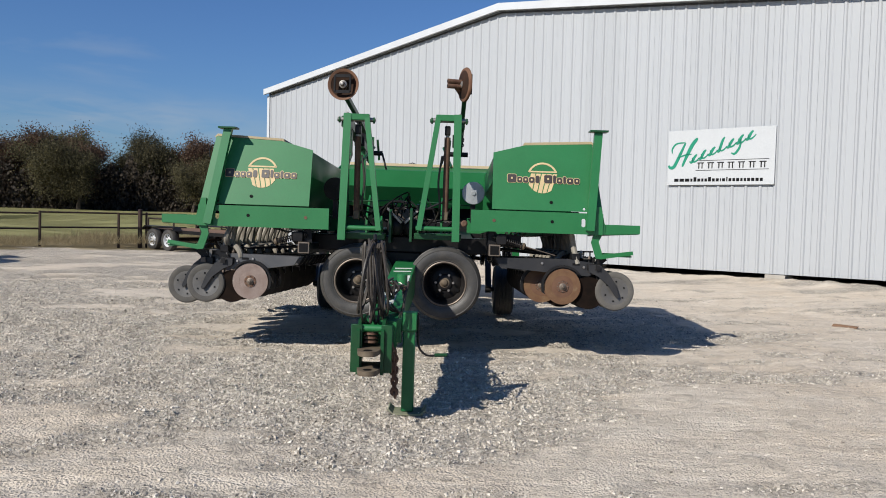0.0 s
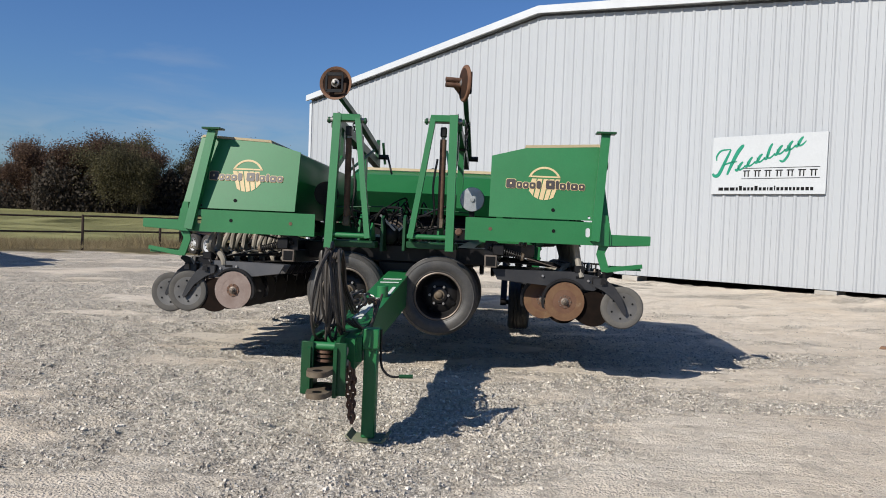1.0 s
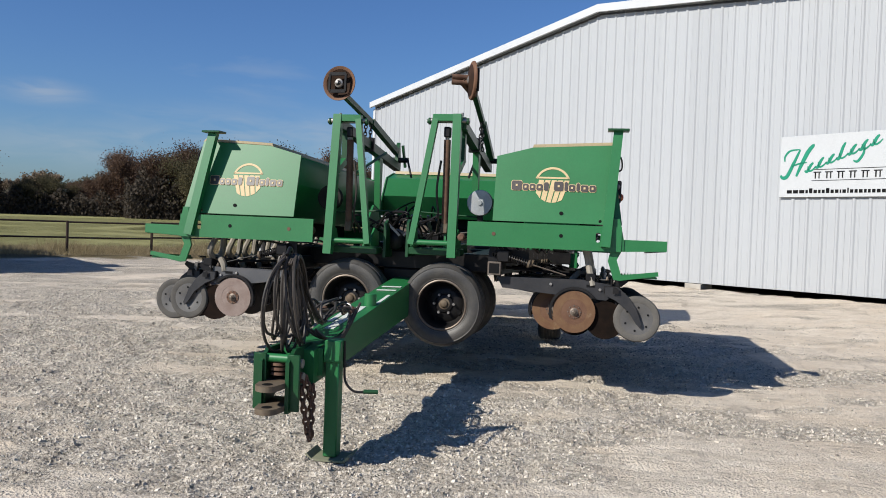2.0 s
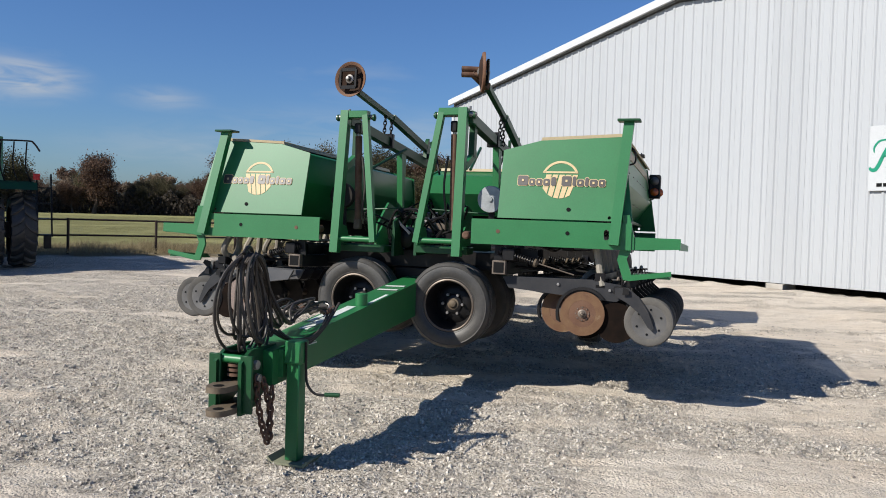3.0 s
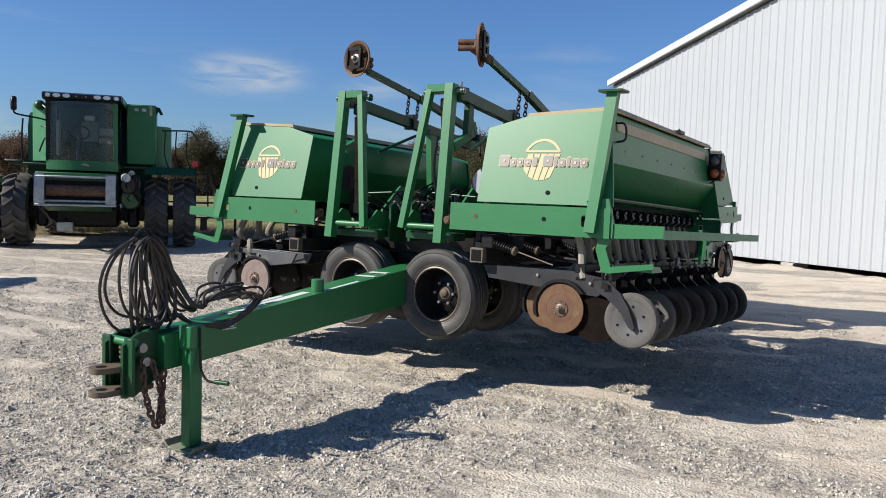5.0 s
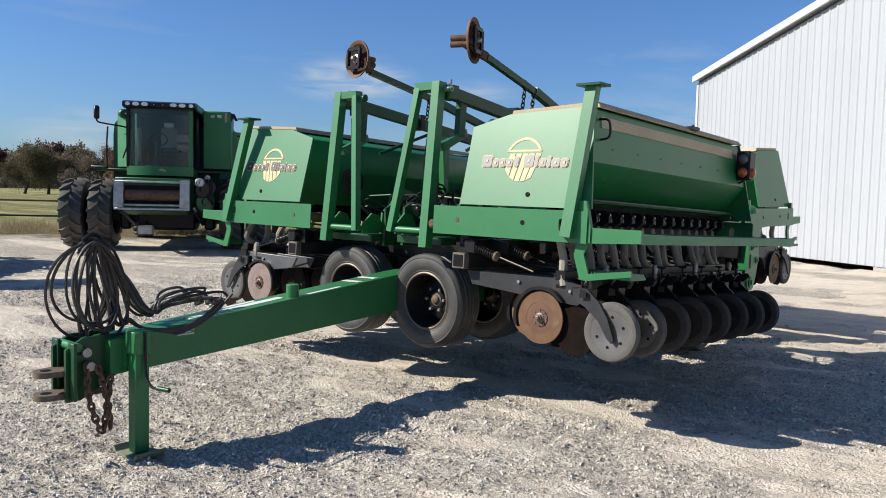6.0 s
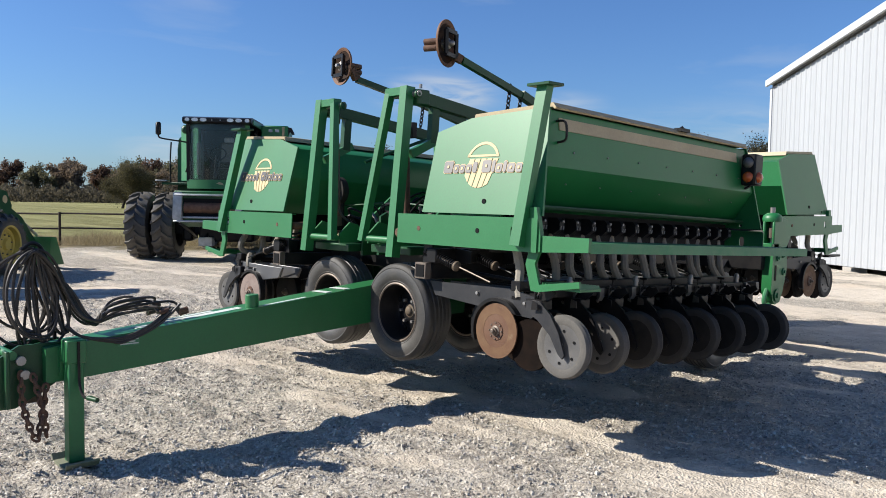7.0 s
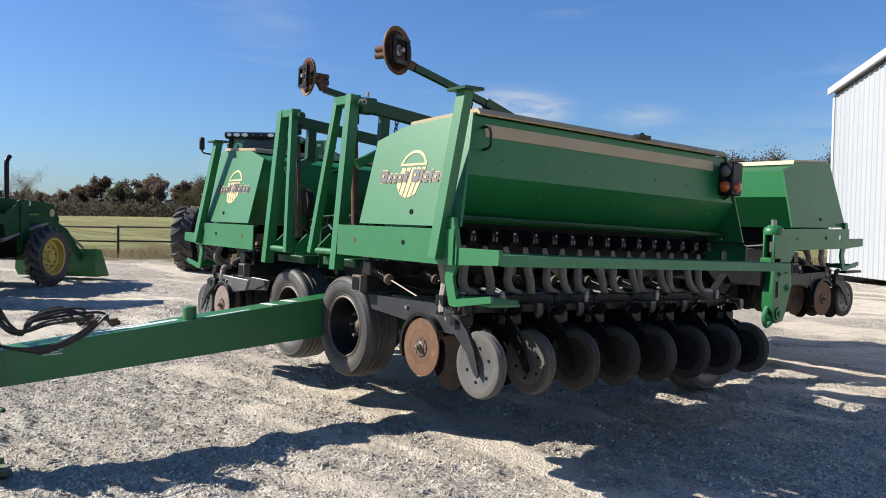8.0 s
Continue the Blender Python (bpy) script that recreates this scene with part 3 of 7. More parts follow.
def wheel(at, axis, radius, width, rim, name="wheel", label="", m=None, rim_mat=BLACK, ribs=5):
    """A ribbed implement tyre on a dished rim with hub and nuts."""
    a = Vector(axis).normalized()
    w = width / 2
    flank = [(0.0, 0.72), (0.1, 0.85), (0.13, 0.88), (0.155, 0.89), (0.17, 0.875), (0.3, 0.96), (0.45, 1.0), (0.62, 1.0), (0.74, 0.97), (0.76, 0.985), (0.785, 0.985), (0.8, 0.955), (0.9, 0.875), (0.965, 0.76)]
    prof = [(rim + (radius - rim) * f, -w * g) for f, g in flank]
    step = 2 * w * 0.7 / ribs
    for i in range(ribs):
        h = -w * 0.7 + i * step
        crown = radius - 0.008 * abs(2 * (i + 0.5) / ribs - 1) ** 2
        prof += [(crown, h + 0.004), (crown, h + step * 0.78), (crown - 0.007, h + step * 0.82), (crown - 0.007, h + step * 0.97)]
    prof += [(rim + (radius - rim) * f, w * g) for f, g in reversed(flank)] + [(rim - 0.01, w * 0.5), (rim - 0.01, -w * 0.5), (rim, -w * 0.72)]
    tyre = piece(name, lathe(prof, at, a, 48), RUBBER, m, None, label or "worn ribbed black tyre on a dark steel rim")
    dish = [(rim + 0.012, -w * 0.8), (rim - 0.004, -w * 0.84), (rim - 0.014, -w * 0.7), (rim - 0.024, w * 0.2), (rim * 0.8, w * 0.38), (rim * 0.66, w * 0.24), (rim * 0.45, w * 0.2), (0.0, w * 0.2)]
    piece("rim", lathe(dish, at, a, 40), rim_mat, m, tyre, "dark painted steel rim")
    piece("rim_lip", lathe([(rim + 0.012, -w * 0.8), (rim + 0.013, -w * 0.86), (rim + 0.004, -w * 0.89), (rim - 0.004, -w * 0.85), (rim - 0.004, -w * 0.8)], at, a, 40), HUB, m, tyre, "bare worn rim lip")
    hub = [(0.0, -w * 0.06), (0.024, -w * 0.04), (0.034, w * 0.02), (0.036, w * 0.08), (0.05, w * 0.1), (0.056, w * 0.2)]
    piece("hub", lathe(hub, at, a, 20), CLEVIS, m, tyre, "rusty steel hub")
    piece("hub_flange", lathe([(0.0, w * 0.1), (0.07, w * 0.1), (0.08, w * 0.14), (0.084, w * 0.2)], at, a, 24), BLACK, m, tyre, "black hub flange")
    s, u, d = frame_of(a)
    for k in range(6):
        ang = k * math.tau / 6
        c = Vector(at) + (s * math.cos(ang) + u * math.sin(ang)) * rim * 0.42
        piece("wheel_nut", lathe([(0, -w * 0.05), (0.012, -w * 0.05), (0.013, w * 0.2)], c, a, 6), STEEL, m, tyre)
    # rim openings are black discs that paint the dark of a hole
    for k in range(4):
        ang = k * math.tau / 4 + 0.5
        c = Vector(at) + (s * math.cos(ang) + u * math.sin(ang)) * rim * 0.72
        piece("rim_slot_mark", lathe([(0, w * 0.2), (0.02, w * 0.2), (0.022, w * 0.36)], c, a, 10), PRINT, m, tyre)
    return tyre


def emblem(m, parent, y):
    """A round cream field emblem and a dark name band, drawn as plain shapes on the end panel."""
    cx, cz, r = 0.475, 1.765, 0.15

    def flat(pts, mat, name, lift):
        bm = bmesh.new()
        lo = [bm.verts.new((u, y + RAKE * (z - 1.45) - lift, z)) for u, z in pts]
        bm.faces.new(lo)
        ext = bmesh.ops.extrude_face_region(bm, geom=bm.faces[:])
        bmesh.ops.translate(bm, verts=[v for v in ext["geom"] if isinstance(v, bmesh.types.BMVert)], vec=(0, 0.003, 0))
        piece(name, bm, mat, m, parent)

    def arc(a0, a1, rad, k=18):
        return [(cx + rad * math.cos(radians(a0 + (a1 - a0) * i / k)), cz + rad * math.sin(radians(a0 + (a1 - a0) * i / k))) for i in range(k + 1)]

    # cap of the emblem: a cream arc over a green sky, then five field strips that fan out downwards
    flat(arc(22, 158, r) + arc(158, 22, r * 0.88), CREAM, "emblem_arc", 0.003)
    flat([(cx - 0.14, cz + 0.052), (cx + 0.14, cz + 0.052), (cx + 0.137, cz + 0.066), (cx - 0.137, cz + 0.066)], CREAM, "emblem_band", 0.003)
    for k in range(5):
        a, b = -0.9 + k * 0.36, -0.9 + k * 0.36 + 0.29
        top, pts = cz + 0.04, []
        for f, zz in ((a, top), (b, top)):
            pts.append((cx + 0.02 + f * 0.145, zz))
        low = []
        for f in (b, a):
            px = cx - 0.02 + f * 0.125
            low.append((px, cz - math.sqrt(max(r * r - (px - cx) ** 2, 0.0004))))
        flat(pts + low, CREAM, "emblem_strip", 0.003)
    # name band: a row of dark rounded blocks of letter size, each with a cream edge
    u0, low = cx - 0.335, cz - 0.05
    sizes = ((0.083, 0.078), (0.047, 0.054), (0.047, 0.054), (0.052, 0.054), (0.038, 0.07), (0.026, 0.0), (0.076, 0.078), (0.026, 0.078), (0.052, 0.054), (0.026, 0.07), (0.06, 0.054), (0.05, 0.054))
    for wide, tall in sizes if m.determinant() > 0 else sizes[::-1]:
        if tall:
            for grow, mat, name, lift in ((0.0045, CREAM, "name_edge", 0.0045), (0.0, BROWN, "name_block", 0.008)):
                a, b, c, d, k = u0 - grow, u0 + wide + grow, low - grow, low + tall + grow, 0.009 + grow * 0.5
                flat([(a + k, c), (b - k, c), (b, c + k), (b, d - k), (b - k, d), (a + k, d), (a, d - k), (a, c + k)], mat, name, lift)
            if wide > 0.04:
                a, c = u0 + wide * 0.5, low + tall * 0.52
                flat([(a - 0.008, c - 0.009), (a + 0.008, c - 0.009), (a + 0.008, c + 0.009), (a - 0.008, c + 0.009)], CREAM, "name_notch", 0.0115)
        u0 += wide + 0.0095


PANEL = [(0.0, 1.45), (0.0, 2.0), (0.3, 2.08), (0.95, 2.11), (1.05, 1.45)]
BODY = [(0.27, 1.44), (0.015, 1.74), (0.015, 1.99), (0.31, 2.065), (0.94, 2.095), (0.99, 1.75), (0.815, 1.515), (0.79, 1.5), (0.7, 1.44)]


def slanted(bm, both=True):
    """Leans the ends of a hopper: the front leans back as it rises, and the rear forward."""
    for v in bm.verts:
        if v.co.y < LONG / 2:
            v.co.y += RAKE * (v.co.z - 1.45)
        elif both:
            v.co.y -= RAKE * (v.co.z - 1.45)
    return bm


def hopper(m, emblems, rear_light):
    body = piece("hopper", slanted(prism(BODY, "y", 0.012, LONG - 0.012)), GREEN_SLEEK, m, None, "green steel seed hopper with sloped sides", 0.006)
    for y in (0.0, LONG):
        bm = plate(PANEL, [round_hole(0.875, 1.476, 0.013)], "y", y - 0.008 if y else -0.008, y + 0.008)
        piece("end_panel", slanted(bm), GREEN_FLAT, m, body, "flat green end panel")
        if emblems and not y:
            emblem(m, body, -0.008)
        # uncut hole: a black disc gives its darkness
        for u, z in ((0.56, 1.53),):
            piece("bolt_hole_mark", lathe([(0, 0.0), (0.016, 0.0), (0.016, 0.01)], (u, (-0.014 + RAKE * (z - 1.45)) if not y else y + 0.004, z), (0, 1, 0), 14), PRINT, m, body)
    # tan lid with a turned-down lip and a catch
    lid = prism([(0.285, 2.07), (0.3, 2.11), (0.95, 2.14), (0.975, 2.11), (0.965, 2.1), (0.945, 2.115), (0.31, 2.085)], "y", 0.16, LONG - 0.17)
    piece("lid", lid, TAN, m, body, "weathered tan hopper lid", 0.003)
    stripe = prism([(0.946, 2.052), (0.957, 1.978), (0.963, 1.979), (0.952, 2.053)], "y", 0.22, LONG - 0.32)
    piece("stripe", stripe, TAN, m, body, "tan stripe along the hopper side")
    catch = box(0.93, 0.99, LONG * 0.56, LONG * 0.56 + 0.12, 2.125, 2.15)
    tube([(0.96, LONG * 0.56 + 0.02, 2.145), (0.96, LONG * 0.56 + 0.06, 2.165), (0.96, LONG * 0.56 + 0.1, 2.145)], 0.006, 6, catch)
    piece("lid_catch", catch, BLACK, m, body)
    # small bolts along the side
    for k in range(7):
        y = 0.35 + k * 0.36
        for u, z in ((0.975, 1.85), (0.925, 1.66)):
            piece("bolt", lathe([(0, 0.01), (0.005, 0.009), (0.006, 0)], (u, y, z), (1, 0, 0.25 if z > 1.7 else -0.7), 6), STEEL, m, body)
    handle = tube(curve_points([(0.95, 0.2, 2.03), (1.02, 0.2, 2.02), (1.03, 0.2, 1.92), (0.965, 0.2, 1.9)], 4), 0.008, 6)
    piece("grab_handle", handle, BLACK, m, body)
    if rear_light:
        lamp = piece("marker_lamp", box(0.975, 1.095, LONG - 0.27, LONG - 0.13, 1.8, 2.05), BLACK, m, body, "black lamp housing with amber and red lenses", 0.012)
        for z, mat in ((1.865, AMBER), (1.98, GREY_PLASTIC)):
            piece("lens", lathe([(0, 0.03), (0.025, 0.026), (0.042, 0.008), (0.044, 0)], (1.035, LONG - 0.27, z), (0, -1, 0), 20), mat, m, body)
        piece("lens", lathe([(0, 0.03), (0.025, 0.026), (0.042, 0.008), (0.044, 0)], (1.095, LONG - 0.2, 1.865), (1, 0, 0), 20), AMBER, m, body)
        piece("lamp_bracket", bar((0.96, LONG - 0.2, 1.76), (1.03, LONG - 0.2, 1.8), 0.03, 0.012), BLACK, m, body)
    return body


def opener(m, y, back, row, rusty):
    """One row unit: rusty coulter, seed discs, arm and dished press wheel."""
    u0 = -0.25 * back
    arm = [(0.05, 0.99), (0.75, 1.0), (0.98 + u0, 0.97), (1.04 + u0, 0.9), (0.95 + u0, 0.84), (0.62 + u0, 0.86), (0.1, 0.9)]
    # inner arms go black to carry the shade under the hopper
    body = piece("opener", prism(arm, "y", y - 0.012, y + 0.012), (ARM if rusty else ARM_PALE) if row < 2 else BLACK, m, None, "black opener arm with rusty coulter and press wheel", 0.004)
    c = (0.70 + u0 * 0.74, y - 0.035, 0.735)
    disc = [(0.172, -0.003), (0.155, -0.006), (0.0, -0.006)]
    prof = [(0.0, 0.004), (0.172, 0.002)] + disc
    # rust on the two outer discs only; further in, shade is painted on
    piece("coulter_disc", lathe(prof, c, (0, 1, 0), 36), (RUST if rusty else PALE_RUST) if row < 2 else DISC_SHADED, m, body, "flat coulter disc")
    if row < 3:
        arc = [(c[0] + r * math.cos(radians(a)), c[2] + r * math.sin(radians(a))) for r, turn in ((0.205, range(35, 206, 9)), (0.184, range(205, 34, -9))) for a in turn]
        piece("coulter_guard", prism(arc, "y", y - 0.055, y - 0.008), BLACK, m, body, "black arched guard over the coulter", 0.002)
    if row < 2:
        piece("worn_edge", lathe([(0.171, -0.004), (0.171, -0.0068), (0.145, -0.0072), (0.105, -0.0072), (0.105, -0.006)], c, (0, 1, 0), 36), TAN_RUST if rusty else PALE_RUST, m, body, "worn ring on the coulter")
        piece("hub_flange", lathe([(0.058, -0.006), (0.057, -0.011), (0.03, -0.012)], c, (0, 1, 0), 20), RUST_DARK, m, body)
        for k in range(8):
            a = k * math.tau / 8
            piece("flange_bolt", lathe([(0, -0.017), (0.005, -0.016), (0.006, -0.01)], (c[0] + 0.05 * math.cos(a), c[1], c[2] + 0.05 * math.sin(a)), (0, 1, 0), 6), HUB, m, body)
    piece("coulter_hub", lathe([(0.034, 0.0), (0.034, -0.009), (0.023, -0.013), (0.022, -0.026), (0.014, -0.027), (0.014, -0.04), (0.007, -0.043), (0, -0.04)], (c[0], c[1] - 0.006, c[2]), (0, 1, 0), 12), HUB, m, body, "grimy steel hub and nut")
    piece("fork", prism([(0.60 + u0, 0.88), (0.72 + u0, 0.9), (0.74 + u0, 0.72), (0.68 + u0, 0.71), (0.6 + u0, 0.8)], "y", y - 0.004, y + 0.012), BLACK, m, body)
    for k in (-1, 1):
        s = (0.95 + u0, y + k * 0.014, 0.68)
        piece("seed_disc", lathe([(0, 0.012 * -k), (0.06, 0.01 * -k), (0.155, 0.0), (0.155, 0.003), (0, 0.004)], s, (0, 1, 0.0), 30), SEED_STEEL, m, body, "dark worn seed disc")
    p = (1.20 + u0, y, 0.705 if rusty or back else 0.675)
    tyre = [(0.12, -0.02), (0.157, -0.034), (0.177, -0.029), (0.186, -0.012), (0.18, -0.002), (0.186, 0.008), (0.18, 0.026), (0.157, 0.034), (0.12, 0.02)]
    # tyres and faces of inner and back wheels are coloured as if shaded
    piece("press_wheel", lathe(tyre, p, (0, 1, 0), 36), WHEEL_SHADED if rusty and back else DUSTY if row < 3 else TREAD_SHADED, m, body, "dusty rubber press wheel")
    piece("wheel_face", lathe([(0, -0.014), (0.04, -0.016), (0.06, -0.022), (0.153, -0.024), (0.153, 0.024), (0.0, 0.02)], p, (0, 1, 0), 36), WHEEL_SHADED if row > 2 or (rusty and back) else GREY_PLASTIC, m, body, "grey plastic wheel disc")
    if row < 3:
        # holes in the face are laid-on black discs, dark as if deep
        for k in range(6):
            a = k * math.tau / 6 + 0.4
            piece("face_hole_mark", lathe([(0, -0.0265), (0.009, -0.0265), (0.009, -0.02)], (p[0] + 0.095 * math.cos(a), p[1], p[2] + 0.095 * math.sin(a)), (0, 1, 0), 10), PRINT, m, body)
        piece("face_bolt", lathe([(0, -0.034), (0.01, -0.033), (0.012, -0.022)], (p[0], p[1], p[2] + 0.012), (0, 1, 0), 6), STEEL, m, body)
    link = [(0.94 + u0, 0.95), (1.04 + u0, 0.955), (1.125 + u0, 0.885), (1.19 + u0, 0.79), (1.24 + u0, 0.665), (1.225 + u0, 0.64), (1.195 + u0, 0.665), (1.13 + u0, 0.765), (1.03 + u0, 0.845), (0.94 + u0, 0.885)]
    # grey stays on the outermost, sunlit arms; black paints shade on the rest
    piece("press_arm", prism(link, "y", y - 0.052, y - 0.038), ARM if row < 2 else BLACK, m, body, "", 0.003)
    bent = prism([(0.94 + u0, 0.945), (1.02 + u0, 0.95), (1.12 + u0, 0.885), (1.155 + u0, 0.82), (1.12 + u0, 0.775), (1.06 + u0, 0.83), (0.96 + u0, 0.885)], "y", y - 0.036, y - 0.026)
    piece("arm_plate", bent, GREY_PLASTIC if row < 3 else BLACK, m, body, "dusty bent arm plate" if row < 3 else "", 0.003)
    for a, b in ((0.5, 0.95), (0.9 + u0, 0.925)):
        piece("arm_bolt", lathe([(0, -0.014), (0.011, -0.013), (0.013, -0.004), (0.013, 0.0)], (a, y - 0.012, b), (0, 1, 0), 8), STEEL, m, body)
    # slot darkness is a thin black plate on the arm
    piece("arm_slot_mark", box(0.79 + u0, 0.86 + u0, y - 0.0135, y - 0.011, 0.94, 0.962), PRINT, m, body)
    piece("latch", prism([(0.97 + u0, 1.0), (1.01 + u0, 1.03), (1.05 + u0, 0.99), (1.03 + u0, 0.94), (0.985 + u0, 0.95)], "y", y + 0.052, y + 0.07), HUB if row % 3 == 1 else BLACK, m, body)
    piece("grease_cap", lathe([(0, 0.03), (0.008, 0.028), (0.01, 0.012), (0.016, 0.01), (0.016, 0.0)], (0.955 + u0, y + 0.03, 1.004), (0, 0.1, 1), 8), STEEL if row % 2 else HUB, m, body)
    piece("clip", tube([(0.985 + u0, y - 0.02, 0.965), (1.01 + u0, y - 0.02, 1.0), (1.01 + u0, y + 0.03, 1.005)], 0.005, 5), STEEL, m, body)
    piece("stop_plate", prism([(1.0 + u0, 0.9), (1.05 + u0, 0.905), (1.045 + u0, 0.945), (1.005 + u0, 0.955)], "y", y - 0.075, y - 0.07), HUB if row % 4 in (1, 2) else BLACK, m, body)
    piece("yoke", box(0.93 + u0, 1.06 + u0, y - 0.05, y + 0.05, 0.9, 0.96), BLACK, m, body, "", 0.006)
    for dy in (-0.03, 0.03):
        piece("stud", tube([(0.99 + u0, y + dy, 0.955), (0.99 + u0, y + dy, 1.02)], 0.008, 6), BLACK, m, body)
    piece("depth_rack", prism([(1.0 + u0, 0.955), (1.06 + u0, 0.95), (1.12 + u0, 1.0), (1.1 + u0, 1.03), (1.02 + u0, 1.01)], "y", y - 0.006, y + 0.006), BLACK, m, body)
    piece("depth_handle", tube([(0.965 + u0, y + 0.05, 0.96), (0.965 + u0, y + 0.05, 1.07)], 0.007, 6), BLACK, m, body)
    piece("handle_bar", box(0.935 + u0, 0.995 + u0, y + 0.04, y + 0.06, 1.068, 1.084), BLACK, m, body, "", 0.004)
    piece("scraper", bar((1.02 + u0, y + 0.01, 0.9), (1.06 + u0, y + 0.01, 0.62), 0.012, 0.03), BLACK, m, body)
    return body


def section(m, emblems=True, rear_light=True, post=None, full=True, first_back=0, rusty=True):
    """A three-metre drill section: hopper, frame, feed cups, tubes, openers and walkboard. u runs outwards, v along it."""
    hopper(m, emblems, rear_light)
    for y in (-0.05, LONG + 0.0):
        face = (y, y + 0.008) if y < 1 else (y + 0.042, y + 0.05)
        beam = plate([(-0.2, 1.235), (1.05, 1.235), (1.05, 1.435), (-0.2, 1.435)], [round_hole(0.865, 1.343, 0.02, 14, 0.02)], "y", *face)
        box(-0.2, 1.05, y + 0.0082, y + 0.0418, 1.236, 1.244, beam)
        box(-0.2, 1.05, y + 0.0082, y + 0.0418, 1.426, 1.434, beam)
        piece("end_beam", beam, GREEN, m, None, "green folded end beam with a slotted hole")
    # discs on the beam face, dark in place of real depth
    for u, z in ((0.57, 1.345), (0.02, 1.34)):
        piece("bolt_hole_mark", lathe([(0, -0.003), (0.016, -0.003), (0.016, 0.004)], (u, -0.05, z), (0, 1, 0), 14), PRINT if u > 0.1 else RUST_DARK, m)
    # frame tubes along the section
    piece("frame_tube", box(0.05, 0.15, 0.0, LONG, 1.11, 1.21), BLACK, m, None, "", 0.008)
    # added black bar, a dark backing behind the seed tubes
    if rusty:
        piece("gap_darkener_bar", box(0.5, 0.6, 0.12, LONG - 0.04, 1.21, 1.3), BLACK, m, None, "black bar added below the hopper to darken the gap", 0.01)
    piece("depth_bar", box(0.9, 0.97, 0.16, LONG - 0.1, 0.955, 1.005), BLACK, m, None, "", 0.005)
    piece("opener_bar", box(-0.02, 0.09, 0.02, LONG, 1.0, 1.11), BLACK, m, None, "black square opener bar", 0.006)
    ring = box(-0.02, 0.09, -0.035, 0.018, 1.0, 1.11)
    piece("bar_end", ring, HUB, m, None, "square tube end with its opening painted dark", 0.004)
    # the solid end gets a black plate as the tube's dark inside
    piece("bar_hole_shade", box(-0.006, 0.076, -0.0385, -0.03, 1.014, 1.096), PRINT, m)
    piece("rear_bar", box(0.78, 0.86, 0.05, LONG - 0.05, 0.985, 1.05), BLACK, m, None, "", 0.005)
    # feed cups under the hopper, and a drip edge
    piece("drip_edge", prism([(0.79, 1.505), (0.9, 1.52), (0.905, 1.51), (0.9, 1.495), (0.895, 1.508), (0.79, 1.495)], "y", 0.03, LONG - 0.03), DEEP, m)
    piece("feed_trough", box(0.45, 0.76, 0.05, LONG - 0.05, 1.3, 1.495), PRINT, m)
    for k in range(ROWS_PER_SECTION):
        y = 0.06 + 0.172 * k
        cup = prism([(0.76, 1.45), (0.83, 1.45), (0.855, 1.425), (0.85, 1.375), (0.81, 1.345), (0.76, 1.35)], "y", y, y + 0.045)
        cup = piece("feed_cup", cup, BLACK, m, None, "black feed cup", 0.006)
        for dy in (0.004, 0.03):
            piece("cup_tab", prism([(0.854, 1.4), (0.861, 1.4), (0.859, 1.375), (0.852, 1.375)], "y", y + dy, y + dy + 0.012), GREY_PLASTIC, m, cup)
        piece("cup_screw", lathe([(0, 0.012), (0.008, 0.01), (0.009, 0)], (0.852, y + 0.022 + 0.012 * (k % 3 - 1), 1.425), (1, 0, 0.2), 6), STEEL, m, cup)
    # seed tubes: grey ribbed hoses that swing from the cups down to the openers
    rng = random.Random(5)
    for k in range(ROWS_PER_SECTION):
        y, yo = 0.09 + 0.172 * k, 0.07 + PITCH * k
        back = (k + first_back) % 2
        sway = rng.uniform(-0.05, 0.05)
        if back:
            pts = [(0.74, y, 1.34), (0.77, y - 0.02 + sway, 1.23), (0.8, y - 0.05 + sway, 1.13), (0.8, y - 0.01 + sway, 1.07), (0.78, y + 0.07 + sway, 1.045), (0.72, yo + 0.04, 1.04), (0.67, yo, 0.99), (0.66, yo, 0.94)]
        else:
            pts = [(0.74, y, 1.34), (0.78, y + 0.3 * sway, 1.22), (0.8, y + 0.01 + 0.5 * sway, 1.12), (0.82, (y + yo) / 2, 1.03), (0.84, yo, 0.95)]
        pts = curve_points(pts, 6)
        piece("seed_tube", tube(pts, [0.027 + 0.0018 * (i % 2) for i in range(len(pts))], 8), HOSE_TAN, m, None, "grey ribbed seed tube")
    # added tabs imitate bright, sunlit dust along the black bar
    for k in range(ROWS_PER_SECTION):
        y = 0.13 + PITCH * k
        if k % 3 != 1:
            tab = prism([(0.9, 1.006), (0.985, 1.006), (0.99, 0.95), (0.97, 0.92), (0.962, 0.95), (0.96, 0.998), (0.9, 0.998)], "y", y, y + 0.03 + 0.02 * (k % 2))
            piece("lit_dust_tab", tab, GREY_PLASTIC, m, None, "grey tab added for sunlit dust on the depth bar")
        if k % 4 == 2:
            piece("vent_cap", lathe([(0, 0.075), (0.014, 0.072), (0.018, 0.05), (0.022, 0.05), (0.022, 0.03), (0.018, 0.03), (0.018, 0.0)], (0.93, y - 0.06, 1.005), (0, 0, 1), 12), STEEL, m)
    if not full:
        piece("bar_tip", box(1.08, 1.42, -0.02, 0.05, 0.975, 1.0), BLACK, m, None, "", 0.004)
